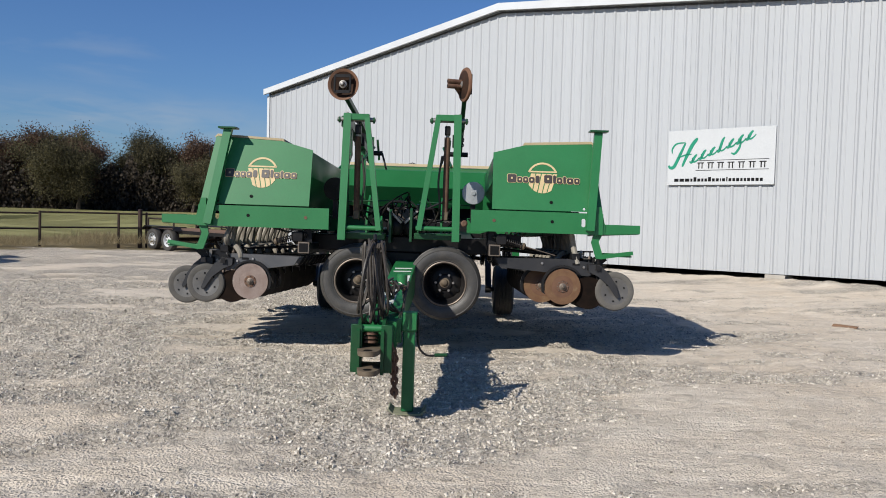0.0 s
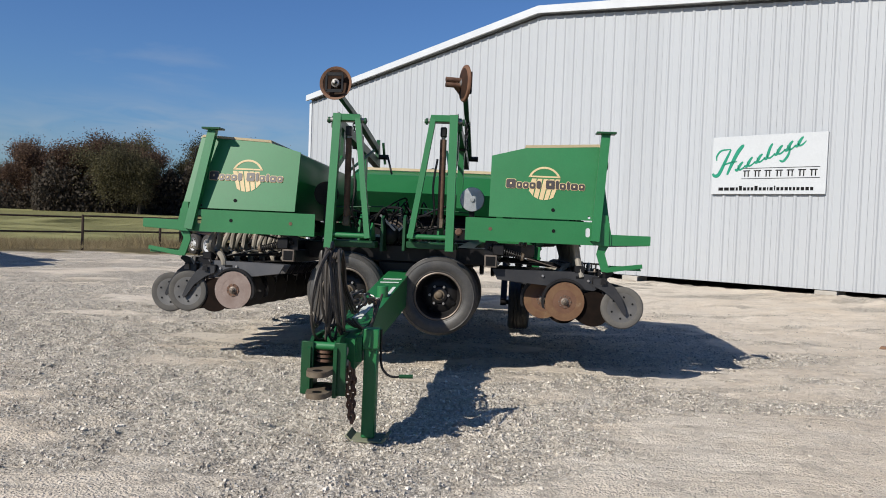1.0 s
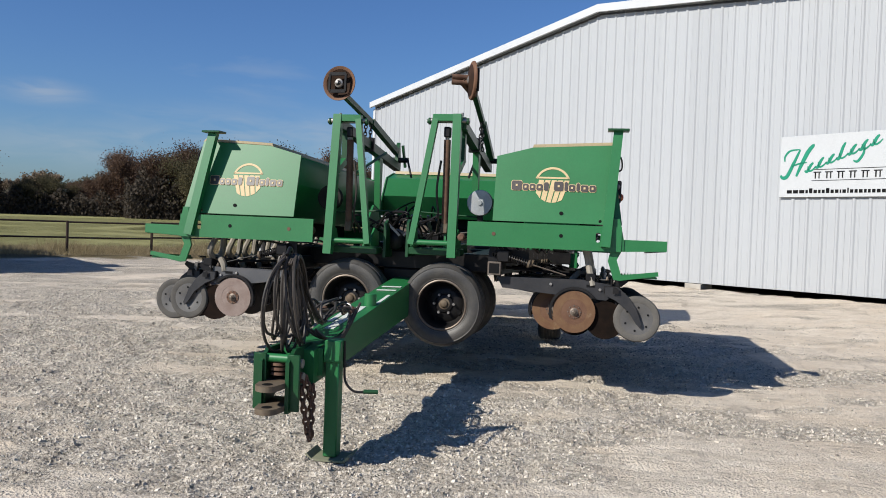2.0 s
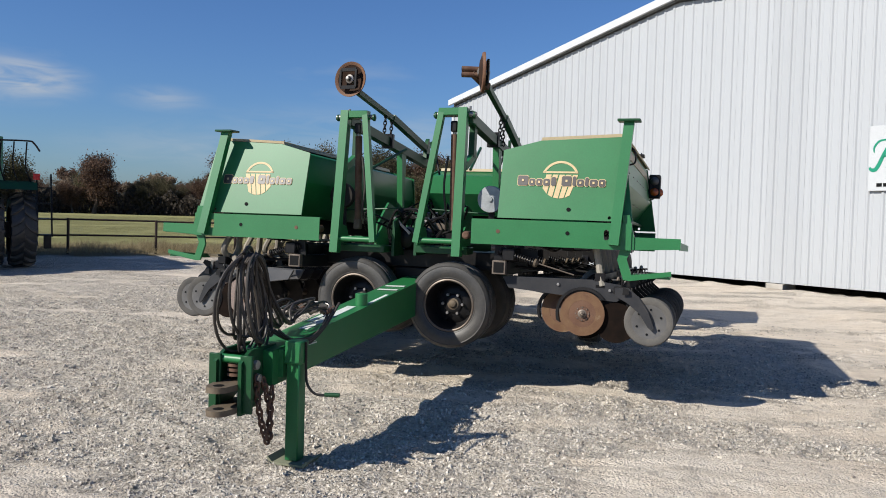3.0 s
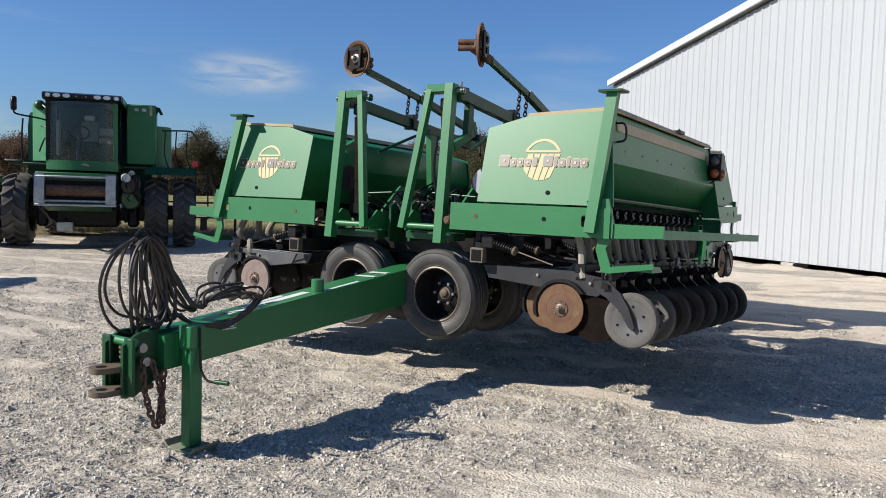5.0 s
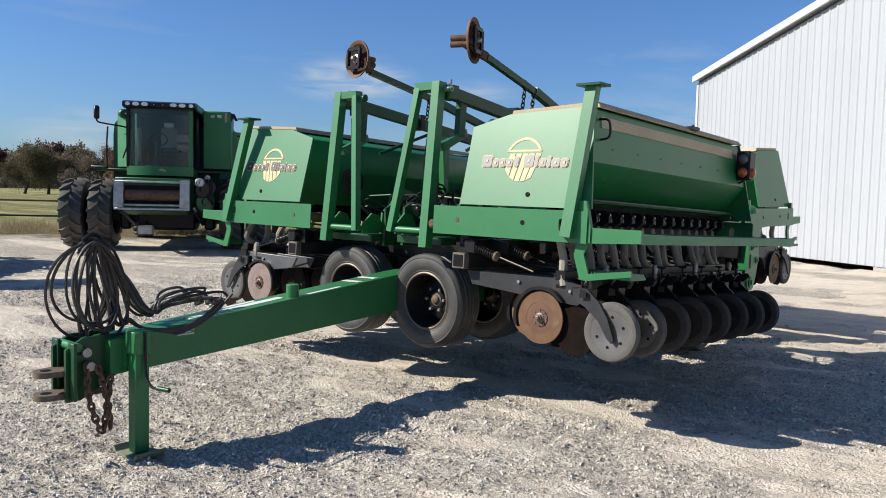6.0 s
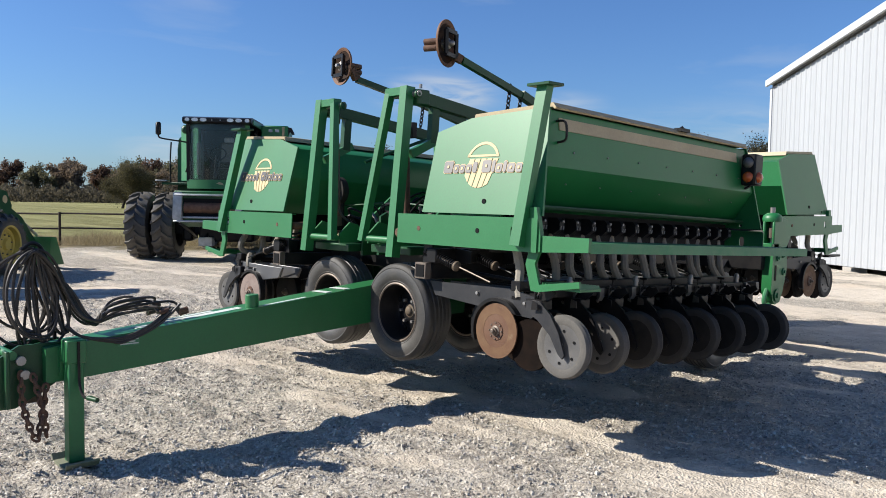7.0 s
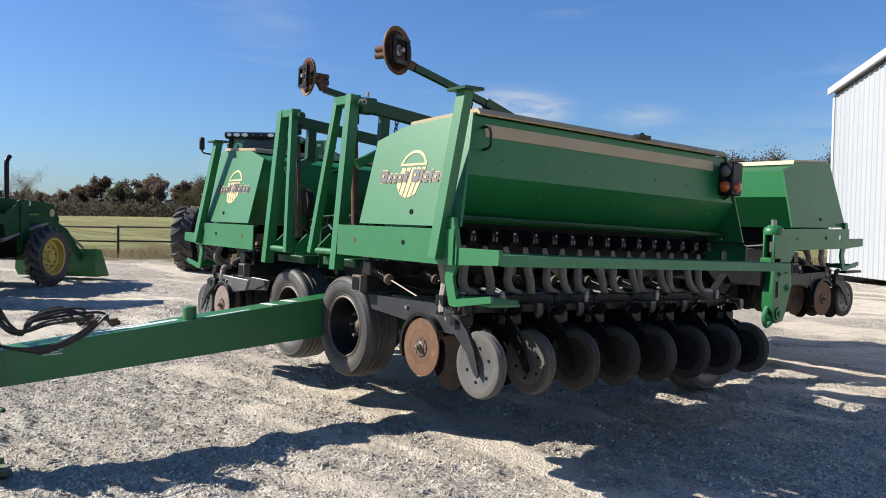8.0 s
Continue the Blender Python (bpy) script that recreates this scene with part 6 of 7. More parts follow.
part("work_light", lathe([(0, 0.03), (0.06, 0.026), (0.075, 0.005), (0.07, -0.05), (0, -0.06)], (1.0, -0.62, 1.84), (0, -1, -0.1), 16), LAMP, combine)


def bowed(half, front, bulge, thick, z0, z1, steps=10):
    """A panel bowed outwards across the front of the cab."""
    outer = [(half * (2 * i / steps - 1), front - bulge * (1 - (2 * i / steps - 1) ** 2)) for i in range(steps + 1)]
    return prism(outer + [(x * 0.97, y + thick) for x, y in outer[::-1]], "z", z0, z1)


# cab: bowed fascia, posts, bowed glass, seat and wheel, roof with lamps
cab = part("cab", box(-0.74, 0.74, -1.5, -0.05, 1.84, 2.06), DEEP, combine, "cab with a bowed green fascia and glass all round", bevel=0.04)
part("fascia", bowed(0.76, -1.52, 0.2, 0.08, 1.86, 2.08), GREEN, cab, "bowed green fascia below the windscreen", bevel=0.03)
part("fascia_mark", prism([(-0.02, 1.99), (0.06, 2.03), (0.14, 2.0), (0.16, 1.95), (0.05, 1.97)], "y", -1.728, -1.722), TAN, cab)
for x, w in ((-0.73, 0.07), (0.7, 0.1)):
    part("cab_post", bar((x, -1.5, 2.06), (x, -1.54, 3.44), w, 0.08), GREEN if x > 0 else BLACK, cab)
    part("cab_post", bar((x, -0.1, 2.06), (x, -0.1, 3.44), 0.08, 0.08), BLACK, cab)
    part("side_glass", box(x - 0.005, x + 0.005, -1.45, -0.16, 2.08, 3.42), GLASS, cab)
part("windscreen", bowed(0.7, -1.53, 0.19, 0.012, 2.08, 3.42), GLASS, cab, "dark reflecting bowed windscreen", smooth=60)
part("wiper", bar((0.1, -1.75, 2.1), (-0.3, -1.72, 2.75), 0.014, 0.02), BLACK, cab)
part("cab_back", box(-0.68, 0.68, -0.12, -0.06, 2.06, 3.42), BLACK, cab)
part("cab_floor", box(-0.68, 0.68, -1.45, -0.14, 2.065, 2.1), BLACK, cab)
part("cab_seat", box(-0.22, 0.28, -0.8, -0.3, 2.4, 2.56), BLACK, cab, bevel=0.05)
part("seat_back", prism([(-0.36, 2.56), (-0.3, 3.05), (-0.24, 3.1), (-0.2, 3.05), (-0.24, 2.56)], "x", -0.16, 0.22), GREY_PLASTIC, cab, "grey seat back", bevel=0.04)
part("head_rest", box(-0.1, 0.15, -0.3, -0.22, 3.08, 3.22), SILVER, cab, bevel=0.03)
part("steering_column", tube([(-0.1, -1.35, 2.1), (-0.1, -1.12, 2.7)], 0.06, 10), BLACK, cab)
part("steering_wheel", tube([(-0.1 + 0.2 * math.cos(a * math.tau / 20), -1.1 + 0.1 * math.sin(a * math.tau / 20), 2.74 + 0.16 * math.sin(a * math.tau / 20)) for a in range(20)], 0.018, 6, None, True), BLACK, cab)
part("arm_console", box(0.3, 0.5, -0.95, -0.3, 2.5, 2.66), GREY_PLASTIC, cab, bevel=0.03)
part("control_screen", box(0.32, 0.58, -1.1, -1.06, 2.7, 2.88), GREY_PLASTIC, cab, bevel=0.01)
part("corner_display", box(-0.58, -0.5, -1.3, -1.2, 2.2, 3.0), GREY_PLASTIC, cab, bevel=0.02)
roof = part("cab_roof", prism([(-1.72, 3.43), (-1.84, 3.47), (-1.84, 3.56), (-1.7, 3.6), (0.1, 3.62), (0.35, 3.56), (0.35, 3.43)], "x", -0.8, 0.84), BLACK, combine, "dark cab roof with a row of work lamps", bevel=0.04)
part("roof_skirt", box(0.842, 0.862, -1.62, 0.3, 3.44, 3.56), GREEN, roof, "green roof side", bevel=0.01)
for x, w in ((-0.68, 0.055), (-0.5, 0.08), (-0.3, 0.08), (0.34, 0.08), (0.54, 0.08), (0.74, 0.055)):
    part("work_lamp", prism([(x + w * math.cos(k * math.tau / 14), 3.515 + 0.045 * math.sin(k * math.tau / 14)) for k in range(14)], "y", -1.865, -1.83), LAMP, roof, bevel=0.008)
for x in (-0.1, 0.1):
    part("roof_bolt", lathe([(0, 0.012), (0.014, 0.01), (0.016, 0)], (x, -1.84, 3.515), (0, -1, 0), 8), SILVER, roof)
arm = part("mirror_arm", tube(curve_points([(-0.8, -0.6, 2.98), (-0.9, -1.1, 3.02), (-1.2, -1.7, 3.04), (-1.35, -1.8, 3.08), (-1.36, -1.82, 3.2)], 5), 0.02, 6), BLACK, combine)
part("mirror", box(-1.42, -1.3, -1.88, -1.78, 3.13, 3.44), BLACK, arm, bevel=0.03)
part("mirror_glass", box(-1.408, -1.312, -1.778, -1.774, 3.15, 3.42), SILVER, arm)
# platform rails and ladder on the right-hand side
for x0 in (1.78, 2.04, 2.3):
    part("rail_post", tube(curve_points([(x0 + 0.08, -0.45, 2.0), (x0 - 0.02, -0.45, 2.35), (x0, -0.45, 2.92)], 4), 0.018, 6), BLACK, combine)
part("hand_rail", tube(curve_points([(1.7, -0.45, 2.93), (2.32, -0.45, 2.95), (2.44, -0.5, 2.9), (2.55, -0.62, 2.72)], 5), 0.022, 6), BLACK, combine)
for x in (2.5, 2.8):
    part("ladder_rail", bar((x, -0.5, 2.2), (x, -0.8, 0.75), 0.035, 0.05), BLACK, combine)
for k in range(4):
    part("ladder_tread", box(2.5, 2.8, -0.86 + 0.06 * k, -0.66 + 0.06 * k, 0.78 + 0.36 * k, 0.81 + 0.36 * k), BLACK, combine)
part("ladder_foot", box(2.62, 2.78, -0.88, -0.8, 0.48, 0.78), BLACK, combine, bevel=0.01)
part("reflector", box(2.42, 2.56, -0.62, -0.6, 2.06, 2.2), RED, combine)
# feeder house: black plate painting the throat's shade, a drum, steel cheeks, rails above and below
house = prism([(-2.28, 1.04), (-2.28, 1.72), (-1.9, 1.8), (-0.2, 1.78), (-0.2, 0.98), (-1.6, 0.92)], "x", -0.72, 0.66)
house = part("feeder_house", house, DEEP, combine, "feeder house with its throat's darkness as a black plate", bevel=0.02)
part("throat", box(-0.66, 0.56, -2.3, -2.282, 1.16, 1.62), PRINT, house)
part("throat_drum", tube([(-0.64, -2.27, 1.4), (0.54, -2.27, 1.4)], 0.13, 16), RUST_DARK, house)
for z, y, mat in ((1.06, -2.46, SILVER), (1.15, -2.42, SILVER), (1.68, -2.4, SILVER), (1.75, -2.36, GREEN)):
    part("throat_rail", box(-0.86, 0.78, y, y + 0.09, z, z + 0.045), mat, house, bevel=0.012)
for x, mat in ((-0.88, SILVER), (0.56, SILVER)):
    part("throat_cheek", prism([(-2.42, 1.06), (-2.46, 1.2), (-2.38, 1.76), (-2.2, 1.76), (-2.2, 1.06)], "x", x, x + 0.2), mat, house, "worn steel cheek of the throat", bevel=0.04)
for x, y, z, r, mat in ((0.98, -1.7, 1.55, 0.2, BLACK), (1.02, -1.5, 1.25, 0.26, DEEP), (0.95, -1.9, 1.72, 0.1, SILVER), (1.1, -1.1, 1.6, 0.18, BLACK)):
    part("belt_pulley", lathe([(0, 0.05), (r * 0.3, 0.05), (r * 0.35, 0.02), (r * 0.9, 0.02), (r, 0.045), (r, -0.045), (0, -0.05)], (x, y, z), (0.6, -0.8, 0), 24), mat, house)
for k in range(5):
    part("feeder_hose", tube(curve_points([(0.95 + 0.06 * k, -1.4, 1.8), (1.0 + 0.05 * k, -1.5, 1.5 - 0.03 * k), (1.05 + 0.04 * k, -1.3, 1.1), (1.0, -0.9, 0.9)], 5), 0.02, 6), BLACK, house)
for x in (-0.85, 0.85):
    part("feeder_cylinder", tube([(x, -0.2, 0.65), (x, -1.9, 1.05)], 0.05, 10), BLACK, house)
    part("cylinder_rod", tube([(x, -1.5, 0.96), (x, -2.1, 1.1)], 0.028, 8), SILVER, house)
# chassis between the tyres
part("front_axle", bar((-2.24, 0, 0.88), (2.24, 0, 0.88), 0.34, 0.36), BLACK, combine)
part("transmission", box(-0.7, 0.7, -0.55, 0.5, 0.5, 1.2), BLACK, combine, bevel=0.06)
for x in (-1.15, 0.9):
    part("final_drive", box(x, x + 0.25, -0.35, 0.35, 0.5, 1.3), BLACK, combine, bevel=0.05)
part("underbody", box(-1.3, 1.3, 0.5, 3.6, 0.62, 1.2), BLACK, combine, bevel=0.04)
part("rear_axle", bar((-1.35, 3.9, 0.62), (1.35, 3.9, 0.62), 0.15, 0.18), DEEP, combine)
part("tool_box", box(-0.65, -0.3, -0.8, -0.5, 0.4, 0.62), SILVER, combine, "pale box under the axle", bevel=0.01)
part("box_hanger", bar((-0.47, -0.6, 0.6), (-0.47, -0.4, 0.95), 0.05, 0.05), BLACK, combine)

# ---- loader tractor ----
tractor = thing("loader_tractor", "green farm tractor with yellow wheels and a front loader", "tractor", pose(-13.25, 7.62, -0.07, 0, 0, 45.6))
for x in (-0.88, 0.88):
    lug_tyre("front_tyre", x, 0.0, 0.6, 0.33, 0.37, tractor, YELLOW, 18)
    lug_tyre("rear_tyre", x * 1.05, -3.3, 0.86, 0.48, 0.52, tractor, YELLOW, 20)
# the deep green on hood and loader arms paints in their shaded side
hood = part("hood", prism([(1.14, 1.0), (1.2, 1.35), (1.02, 1.64), (0.6, 1.7), (-2.1, 1.82), (-2.1, 0.95)], "x", -0.36, 0.36), DEEP, tractor, "green sloping hood, darkened for its shaded side", bevel=0.04)
part("hood_stripe", box(-0.364, 0.364, -2.0, 0.5, 1.42, 1.45), YELLOW, hood)
part("nose_mark", lathe([(0, 0.006), (0.085, 0.006), (0.085, 0)], (0.36, 0.95, 1.47), (1, 0, 0), 20), CREAM, hood, "small round pale mark")
part("chassis", box(-0.25, 0.25, -3.8, 0.7, 0.55, 1.0), BLACK, tractor, bevel=0.03)
part("front_axle", bar((-0.85, 0, 0.62), (0.85, 0, 0.62), 0.16, 0.2), DEEP, tractor)
part("rear_axle", bar((-0.9, -3.3, 0.86), (0.9, -3.3, 0.86), 0.25, 0.25), DEEP, tractor)
part("exhaust", tube(curve_points([(0.3, -0.42, 1.7), (0.3, -0.42, 2.36), (0.3, -0.4, 2.5), (0.3, -0.32, 2.58)], 4), 0.045, 12), BLACK, tractor)
cab2 = part("cab", prism([(-2.3, 1.2), (-2.3, 1.8), (-3.8, 1.8), (-3.9, 1.2)], "x", -0.75, 0.75), GREEN, tractor, "tractor cab with dark glass", bevel=0.03)
part("cab_glass", prism([(-2.35, 1.8), (-2.5, 2.6), (-3.7, 2.6), (-3.8, 1.8)], "x", -0.7, 0.7), GLASS, cab2)
part("cab_roof", prism([(-2.35, 2.6), (-2.4, 2.75), (-3.8, 2.75), (-3.9, 2.6)], "x", -0.82, 0.82), GREEN, cab2, bevel=0.04)
for x in (-0.62, 0.56):
    arm = prism([(-1.3, 1.3), (-1.2, 1.44), (0.45, 1.42), (1.1, 1.1), (1.75, 0.45), (1.62, 0.4), (0.98, 0.98), (0.36, 1.27), (-1.1, 1.26)], "x", x, x + 0.07)
    arm = part("loader_arm", arm, DEEP, tractor, bevel=0.008)
    part("loader_post", box(x, x + 0.1, -0.5, -0.25, 0.7, 1.72), DEEP, arm, bevel=0.01)
    part("work_lamp", lathe([(0, 0.03), (0.05, 0.028), (0.06, 0.01), (0.06, -0.04), (0, -0.05)], (x + 0.05, -0.22, 1.66), (0.3, 1, 0), 16), LAMP, arm)
    part("loader_bracket", prism([(-0.9, 1.0), (-0.25, 1.1), (-0.25, 1.5), (-0.6, 1.62), (-1.0, 1.4)], "x", x + 0.02, x + 0.06), DEEP, arm)
    part("loader_cylinder", tube([(x + 0.035, -1.0, 0.95), (x + 0.035, 0.4, 1.27)], 0.04, 10), STEEL, arm)
    part("tilt_cylinder", tube([(x + 0.035, 0.55, 1.36), (x + 0.035, 1.72, 0.7)], 0.03, 10), STEEL, arm)
bucket = bmesh.new()
shell = [(1.62, 0.68), (1.6, 0.2), (1.7, 0.06), (2.18, 0.05), (2.18, 0.07), (1.72, 0.085), (1.63, 0.21), (1.65, 0.68)]
prism(shell, "x", -0.95, 0.95, bucket)
for x in (-0.95, 0.93):
    prism([(1.62, 0.68), (1.61, 0.2), (1.7, 0.06), (2.18, 0.06), (1.86, 0.66)], "x", x, x + 0.02, bucket)
part("bucket", bucket, GREEN, tractor, "green loader bucket lying on the ground")

# ---- trailer behind the fence of the yard ----
trailer = thing("utility_trailer", "low flatbed trailer with tandem wheels and a timber deck", "trailer", pose(-9.58, 25.71, -0.25, 0, 0, -37) @ Matrix.Scale(1.08, 4))
for x, sgn in ((-0.35, 0), (0.45, 0), (-0.35, 1), (0.45, 1)):
    y = -0.1 + 1.9 * sgn
    t = part("trailer_tyre", lathe([(0.2, -0.09), (0.26, -0.1), (0.31, -0.09), (0.33, -0.05), (0.33, 0.05), (0.31, 0.09), (0.26, 0.1), (0.2, 0.09), (0.2, -0.09)], (x, y, 0.33), (0, 1, 0), 32), RUBBER, trailer)
    part("rim", lathe([(0.21, -0.09), (0.19, -0.08), (0.17, -0.03), (0.1, -0.02), (0.06, -0.07), (0, -0.07)], (x, y, 0.33), (0, 1, 0), 24), TRIM, t, "white steel wheel")
    # black discs imitate the shaded holes of the wheel
    for k in range(8):
        a = k * math.tau / 8
        part("rim_hole_mark", lathe([(0, -0.045), (0.024, -0.045), (0.024, -0.03)], (x + 0.13 * math.cos(a), y, 0.33 + 0.13 * math.sin(a)), (0, 1, 0), 10), PRINT, t)
for y in (-0.12, 1.78):
    part("fender", prism([(-0.85, 0.62), (-0.7, 0.74), (0.8, 0.74), (0.95, 0.62), (0.92, 0.6), (0.78, 0.71), (-0.68, 0.71), (-0.83, 0.6)], "y", y - 0.13, y + 0.13), BLACK, trailer)
for k in range(9):
    part("deck_plank", box(-0.9, 3.2, 0.03 + 0.19 * k, 0.21 + 0.19 * k, 0.6, 0.64), WOOD, trailer)
for y in (0.0, 1.72):
    part("side_rail", box(-0.95, 3.3, y, y + 0.05, 0.54, 0.64), BLACK, trailer)
    part("top_rail", tube([(-0.9, y + 0.02, 0.95), (3.2, y + 0.02, 0.95)], 0.025, 8), PIPE, trailer)
    for k in range(4):
        part("stake", tube([(-0.9 + 1.36 * k, y + 0.02, 0.6), (-0.9 + 1.36 * k, y + 0.02, 0.95)], 0.025, 8), PIPE, trailer)
for x in (-0.35, 0.45):
    part("axle", tube([(x, -0.05, 0.33), (x, 1.75, 0.33)], 0.04, 10), PIPE, trailer)
    for y in (0.15, 1.6):
        part("spring_hanger", box(x - 0.06, x + 0.06, y - 0.03, y + 0.03, 0.33, 0.6), PIPE, trailer)


# ---- trees ----
def tree(name, label, height, spread, leaf, seed, leaves, m, stem=0.36, big=1.0, loose=0.034):
    """A tapered trunk with forked limbs and a loose crown of small leaf clumps."""
    rng = random.Random(seed)
    root = thing(name, label, "tree", m, "trees beyond the field")
    bm, tips = bmesh.new(), []

    def limb(p, d, long, r, depth):
        pts, radii = [p], [r]
        for i in range(4):
            d = (d + Vector((rng.uniform(-0.25, 0.25), rng.uniform(-0.25, 0.25), rng.uniform(-0.05, 0.2)))).normalized()
            p = p + d * long / 4
            pts.append(p)
            radii.append(r * (1 - 0.17 * (i + 1)))
            if depth >= 1:
                tips.append(p)
        tube(pts, radii, 6 if depth < 2 else 4, bm)
        if depth < 3:
            for k in range(4 if depth < 2 else 3):
                a = rng.uniform(0, math.tau)
                nd = (d * 0.6 + Vector((math.cos(a), math.sin(a), rng.uniform(-0.1, 0.6))) * 0.85 * spread).normalized()
                limb(pts[rng.choice((2, 3, 4))], nd, long * rng.uniform(0.55, 0.8), radii[-1] * 0.75, depth + 1)

    limb(Vector((0, 0, -0.2)), Vector((0, 0, 1)), height * stem, height * 0.028, 0)
    part("trunk", bm, BARK, root, "grey-brown trunk and limbs")
    verts, faces = [], []
    for k in range(leaves):
        c = rng.choice(tips)
        if k % 7 == 0:
            c = Vector((c.x * 0.9, c.y * 0.9, c.z * rng.uniform(0.35, 0.9)))
        c = c + Vector((rng.gauss(0, 1), rng.gauss(0, 1), rng.gauss(0, 0.8))) * height * loose
        s = height * rng.uniform(0.004, 0.0095) * big
        e = Euler((rng.uniform(0, 6), rng.uniform(0, 6), rng.uniform(0, 6))).to_matrix()
        base = len(verts)
        for a in ((-1, -0.3, 0), (0.1, -0.8, 0.25), (1, 0.1, 0), (0.2, 0.8, -0.25)):
            verts.append(tuple(c + e @ (Vector(a) * s)))
        faces.append((base, base + 1, base + 2, base + 3))
    me = bpy.data.meshes.new("crown")
    me.from_pydata(verts, [], faces)
    me.materials.append(leaf)
    crown = new("crown", me)
    crown.parent = root
    return root


def spot(azimuth, far):
    """A place at that bearing, clockwise from +y, seen from the middle of the walk."""
    a = radians(azimuth)
    return 2.2 + far * math.sin(a), 2.0 + far * math.cos(a)


x, y = spot(-28.7, 97)
oak = tree("oak_tree", "broad russet-brown oak in autumn leaf", 12.0, 1.0, RUSSET, 2, 34000, pose(x, y, 0), 0.36, 1.0, 0.05)
x, y = spot(-21.5, 95)
green_oak = tree("oak_tree", "broad olive-green tree with thinning leaves", 11.6, 1.05, OLIVE, 4, 34000, pose(x, y, 0), 0.36, 1.0, 0.05)
x, y = spot(-42.7, 98)
slim = tree("oak_tree", "narrow russet tree standing alone", 10.6, 0.45, RUSSET, 5, 26000, pose(x, y, 0), 0.28, 1.1, 0.045)
x, y = spot(-45.6, 104)
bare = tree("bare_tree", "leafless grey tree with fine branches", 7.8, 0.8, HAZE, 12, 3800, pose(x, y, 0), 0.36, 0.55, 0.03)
rng = random.Random(21)
NEAR = ((oak, -33.5, 100, 0.92), (oak, -31.2, 97, 0.98), (green_oak, -30.0, 93, 0.95), (oak, -26.6, 95, 0.84), (green_oak, -27.6, 91, 0.8), (green_oak, -25.5, 97, 0.62), (green_oak, -23.2, 96, 0.92), (oak, -19.3, 97, 0.98), (green_oak, -20.3, 92, 0.8), (oak, -17.2, 98, 0.92), (oak, -14.5, 96, 0.8), (green_oak, -11.0, 100, 0.78),
        (oak, -35.0, 104, 0.6), (green_oak, -37.6, 102, 0.5), (green_oak, -39.9, 100, 0.48), (oak, -36.4, 108, 0.48), (oak, -44.0, 98, 0.4), (green_oak, -42.4, 101, 0.55), (green_oak, -48.4, 98, 0.9), (oak, -50.6, 104, 0.75), (oak, -53.5, 120, 0.75),
        (bare, -63.6, 95, 1.05), (oak, -62.2, 100, 0.72), (green_oak, -65.9, 96, 0.58), (green_oak, -67.3, 98, 0.55), (bare, -78.4, 95, 1.15))
for src, az, far, size in NEAR:
    x, y = spot(az, far)
    copy_thing(src, pose(x, y, 0, 0, 0, rng.uniform(0, 360)) @ Matrix.Scale(size, 4))
# far line: two of three kinds wear the haze-paled leaf colours
far_kinds = []
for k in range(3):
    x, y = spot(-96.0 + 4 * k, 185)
    far_kinds.append(tree("far_tree", "low brown autumn tree in a far tree line", 12.0, 1.0, (HAZE, HAZE_OLIVE, RUSSET)[k], 2 + 2 * k, 9000, pose(x, y, -0.6), 0.36, 2.2, 0.03))
az = -100.0
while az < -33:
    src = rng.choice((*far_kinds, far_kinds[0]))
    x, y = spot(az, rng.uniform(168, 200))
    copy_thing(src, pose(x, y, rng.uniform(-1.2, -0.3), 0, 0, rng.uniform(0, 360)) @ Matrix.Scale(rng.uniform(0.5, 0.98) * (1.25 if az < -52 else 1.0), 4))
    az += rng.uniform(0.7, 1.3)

# undergrowth at the feet of the trees: joined belts of clumps, a near one and a far one
nr = np.random.default_rng(8)


def brush_belt(name, label, mat, count, pick, leaf):
    verts, faces = [], []
    for k in range(count):
        az, far, tall = pick(k)
        x, y = spot(az, far)
        h = nr.random() ** 1.15 * tall * (0.78 + 0.14 * math.sin(az * 5.1) + 0.08 * math.sin(az * 2.3 + 1))
        s, e = nr.uniform(0.07, 0.17) * leaf, nr.uniform(0, 6.28)
        b = len(verts)
        dx, dy = math.cos(e) * s, math.sin(e) * s
        verts += [(x - dx, y - dy, h - s * 0.3), (x + 0.3 * dy, y - 0.3 * dx, h - s), (x + dx, y + dy, h), (x - 0.2 * dy, y, h + s)]
        faces.append((b, b + 1, b + 2, b + 3))
    me = bpy.data.meshes.new(name)
    me.from_pydata(verts, [], faces)
    me.materials.append(mat)
    tagged(new(name, me), label, "undergrowth", kind="stuff")


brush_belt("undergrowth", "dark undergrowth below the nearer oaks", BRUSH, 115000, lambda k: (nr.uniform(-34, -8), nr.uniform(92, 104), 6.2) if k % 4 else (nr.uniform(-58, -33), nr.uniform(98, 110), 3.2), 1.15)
# the far belt's brush colour is lightened to imitate haze
brush_belt("far_undergrowth", "brown undergrowth filling the far tree line", HAZE_BRUSH, 80000, lambda k: (nr.uniform(-104, -33), nr.uniform(158, 198), 4.0), 1.8)

# ---- dry grass along the fence ----
verts, faces = [], []
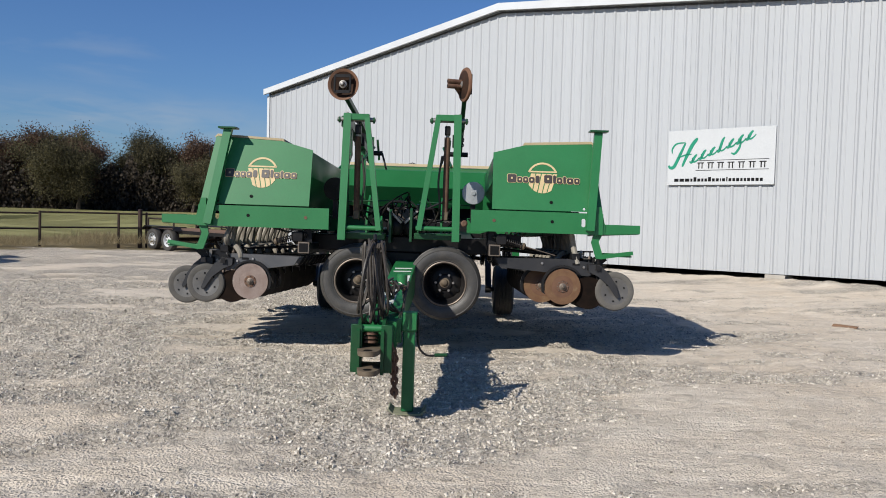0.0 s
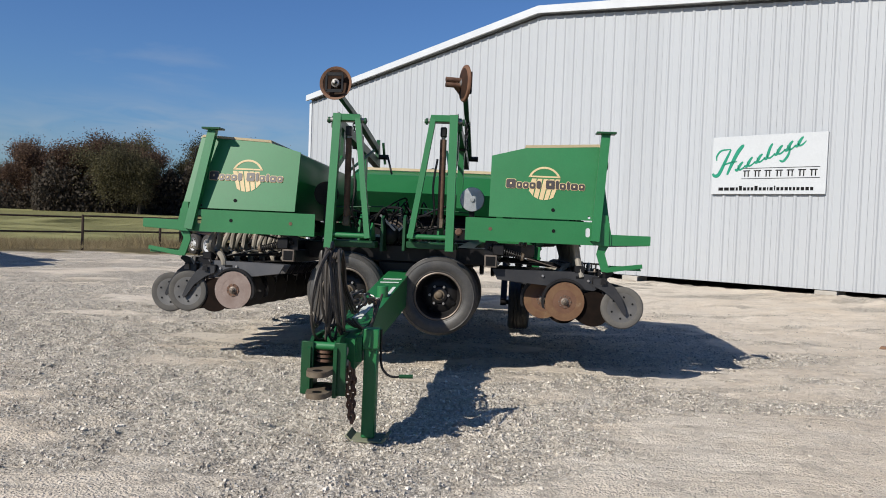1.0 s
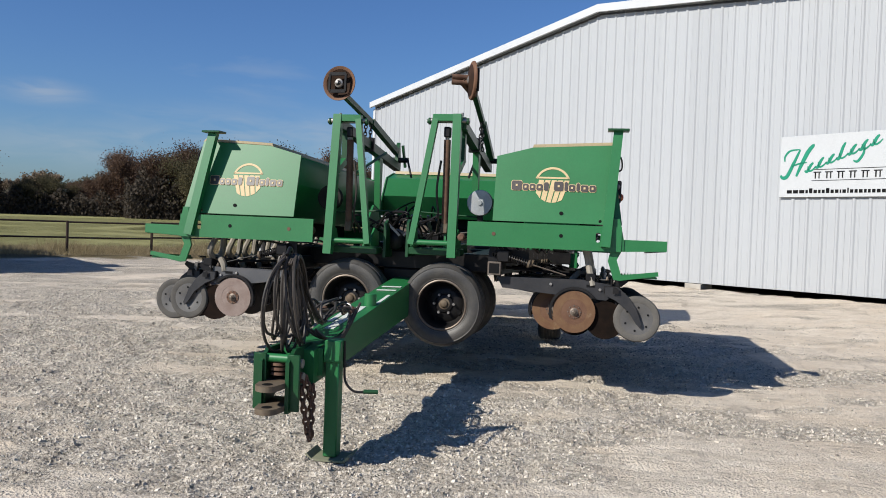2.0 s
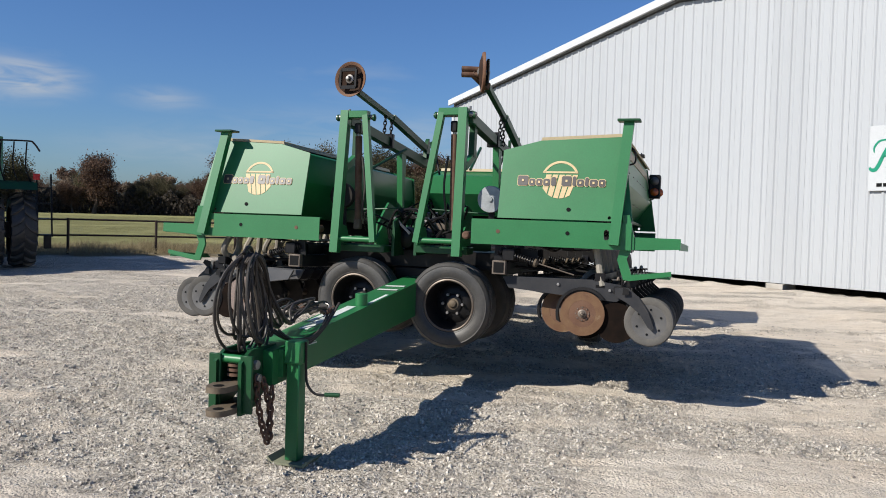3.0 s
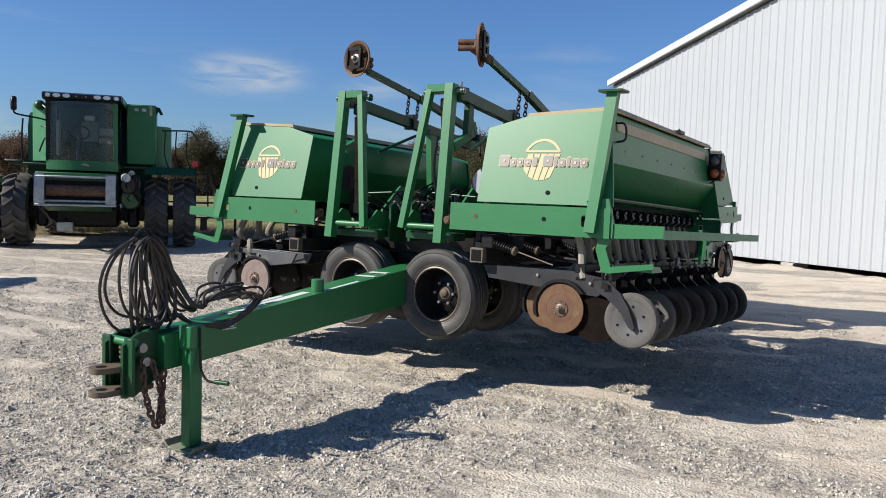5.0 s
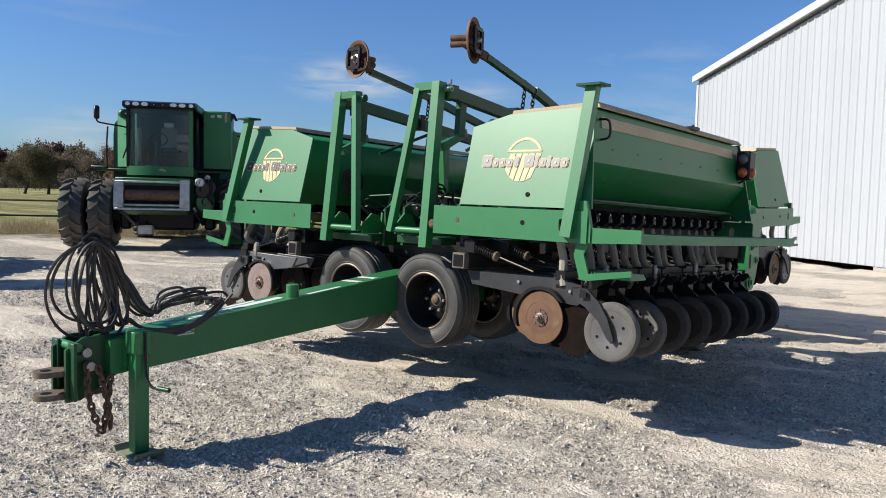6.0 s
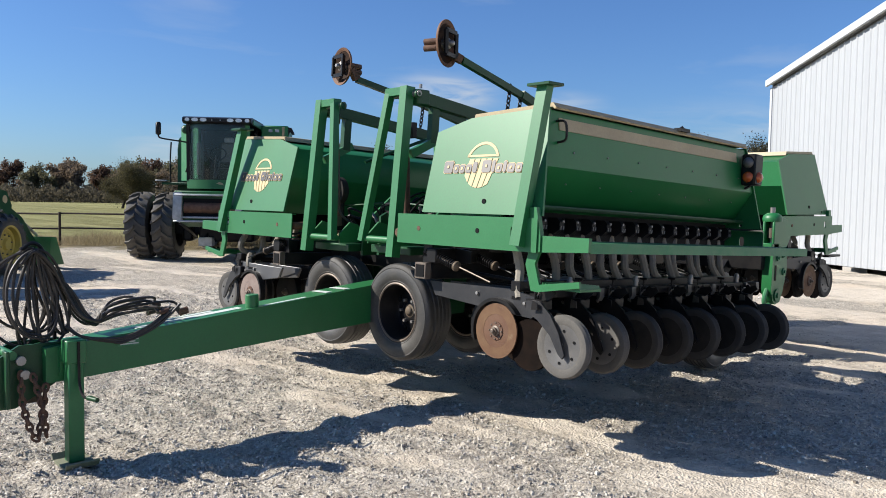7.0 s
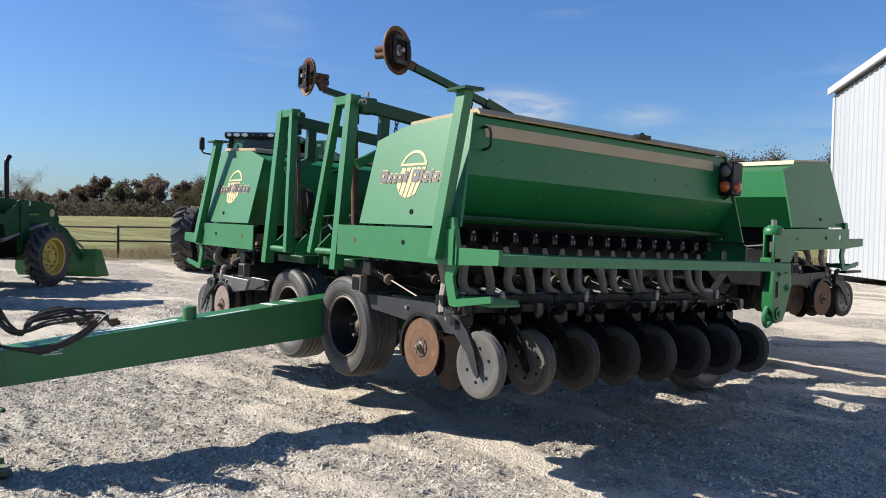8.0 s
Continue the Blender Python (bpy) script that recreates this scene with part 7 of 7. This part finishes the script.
for k in range(42000):
    along, off = nr.uniform(-14, 24), nr.normal(0.9, 1.3)
    if off < -0.9:
        continue
    base = FENCE_P + FENCE_D * along + FENCE_N * off
    tuft = 0.45 + 0.75 * max(0.0, math.sin(along * 1.9) * math.sin(along * 0.73 + 1.2))
    tall = nr.uniform(0.06, 0.4) * tuft
    a = nr.uniform(0, 6.28)
    dx, dy = math.cos(a) * 0.007, math.sin(a) * 0.007
    lx, ly = nr.normal(0, 0.13, 2)
    b = len(verts)
    verts += [(base.x - dx, base.y - dy, -0.03), (base.x + dx, base.y + dy, -0.03), (base.x + lx, base.y + ly, tall)]
    faces.append((b, b + 1, b + 2))
me = bpy.data.meshes.new("dry_grass")
me.from_pydata(verts, [], faces)
me.materials.append(DRY)
tagged(new("dry_grass", me), "tall dry weeds along the pipe fence", "grass", kind="stuff")

# ---- loose stones on the yard ----
N = 520000
px, py = nr.uniform(-7.5, 8.0, N), 1.8 + 12.0 * nr.random(N) ** 1.15
keep = nr.random(N) < 0.03 + 0.85 * gravel_cover(px, py) ** 1.2 * np.clip(1.25 - py / 14, 0.3, 1)
px, py = px[keep], py[keep]
N = len(px)
size = 0.005 + 0.009 * nr.random(N) ** 3 + 0.011 * (nr.random(N) > 0.997)

def stones(sel, shape, tri):
    """Verts and faces of many small stones of one rough shape."""
    m, k = int(sel.sum()), len(shape)
    sz, qx, qy = size[sel], px[sel], py[sel]
    pts = shape[None] * nr.uniform(0.7, 1.35, (m, k, 1)) * sz[:, None, None]
    pts[..., :2] *= nr.uniform(0.7, 1.3, (m, 1, 2))
    pts[:, 4:, :2] += nr.uniform(-0.35, 0.35, (m, 1, 2)) * sz[:, None, None]
    ang = nr.uniform(0, 6.28, m)
    ca, sa = np.cos(ang)[:, None], np.sin(ang)[:, None]
    rx, ry = pts[..., 0] * ca - pts[..., 1] * sa, pts[..., 0] * sa + pts[..., 1] * ca
    v = np.stack([rx + qx[:, None], ry + qy[:, None], pts[..., 2] + heights(qx, qy)[:, None]], -1).reshape(-1, 3)
    return v.tolist(), (np.array(tri)[None] + k * np.arange(m)[:, None, None]).reshape(-1, len(tri[0])).tolist()


large = size > 0.0095
small_shape = np.array([(1, 0, -0.5), (0, 1, -0.5), (-1, 0, -0.5), (0, -1, -0.5), (0, 0, 0.75)], float)
large_shape = np.array([(1, 0, -0.5), (0, 1, -0.5), (-1, 0, -0.5), (0, -1, -0.5), (0.62, 0.1, 0.5), (-0.1, 0.62, 0.45), (-0.62, -0.1, 0.5), (0.1, -0.62, 0.4)], float)
verts, faces = stones(~large, small_shape, [(0, 1, 4), (1, 2, 4), (2, 3, 4), (3, 0, 4)])
more, tops = stones(large, large_shape, [(0, 1, 5, 4), (1, 2, 6, 5), (2, 3, 7, 6), (3, 0, 4, 7), (4, 5, 6, 7)])
faces += [[i + len(verts) for i in f] for f in tops]
verts += more
me = bpy.data.meshes.new("loose_gravel")
me.from_pydata(verts, [], faces)
me.materials.append(STONE)
tagged(new("loose_gravel", me), "loose pale crushed stones on the yard", "gravel", kind="stuff")

# ---- scraps on the yard ----
SCRAP = (5.32, 10.77)
scrap = tagged(new("wood_scrap", mesh_of("wood_scrap", prism([(-0.16, 0.0), (0.15, 0.0), (0.17, 0.03), (-0.14, 0.035)], "y", -0.03, 0.03), WOOD, 0.004)), "short weathered board scrap lying on the gravel", "board")
scrap.matrix_world = pose(SCRAP[0], SCRAP[1], float(heights(np.array(SCRAP[0]), np.array(SCRAP[1]))), 0, 0, -38)
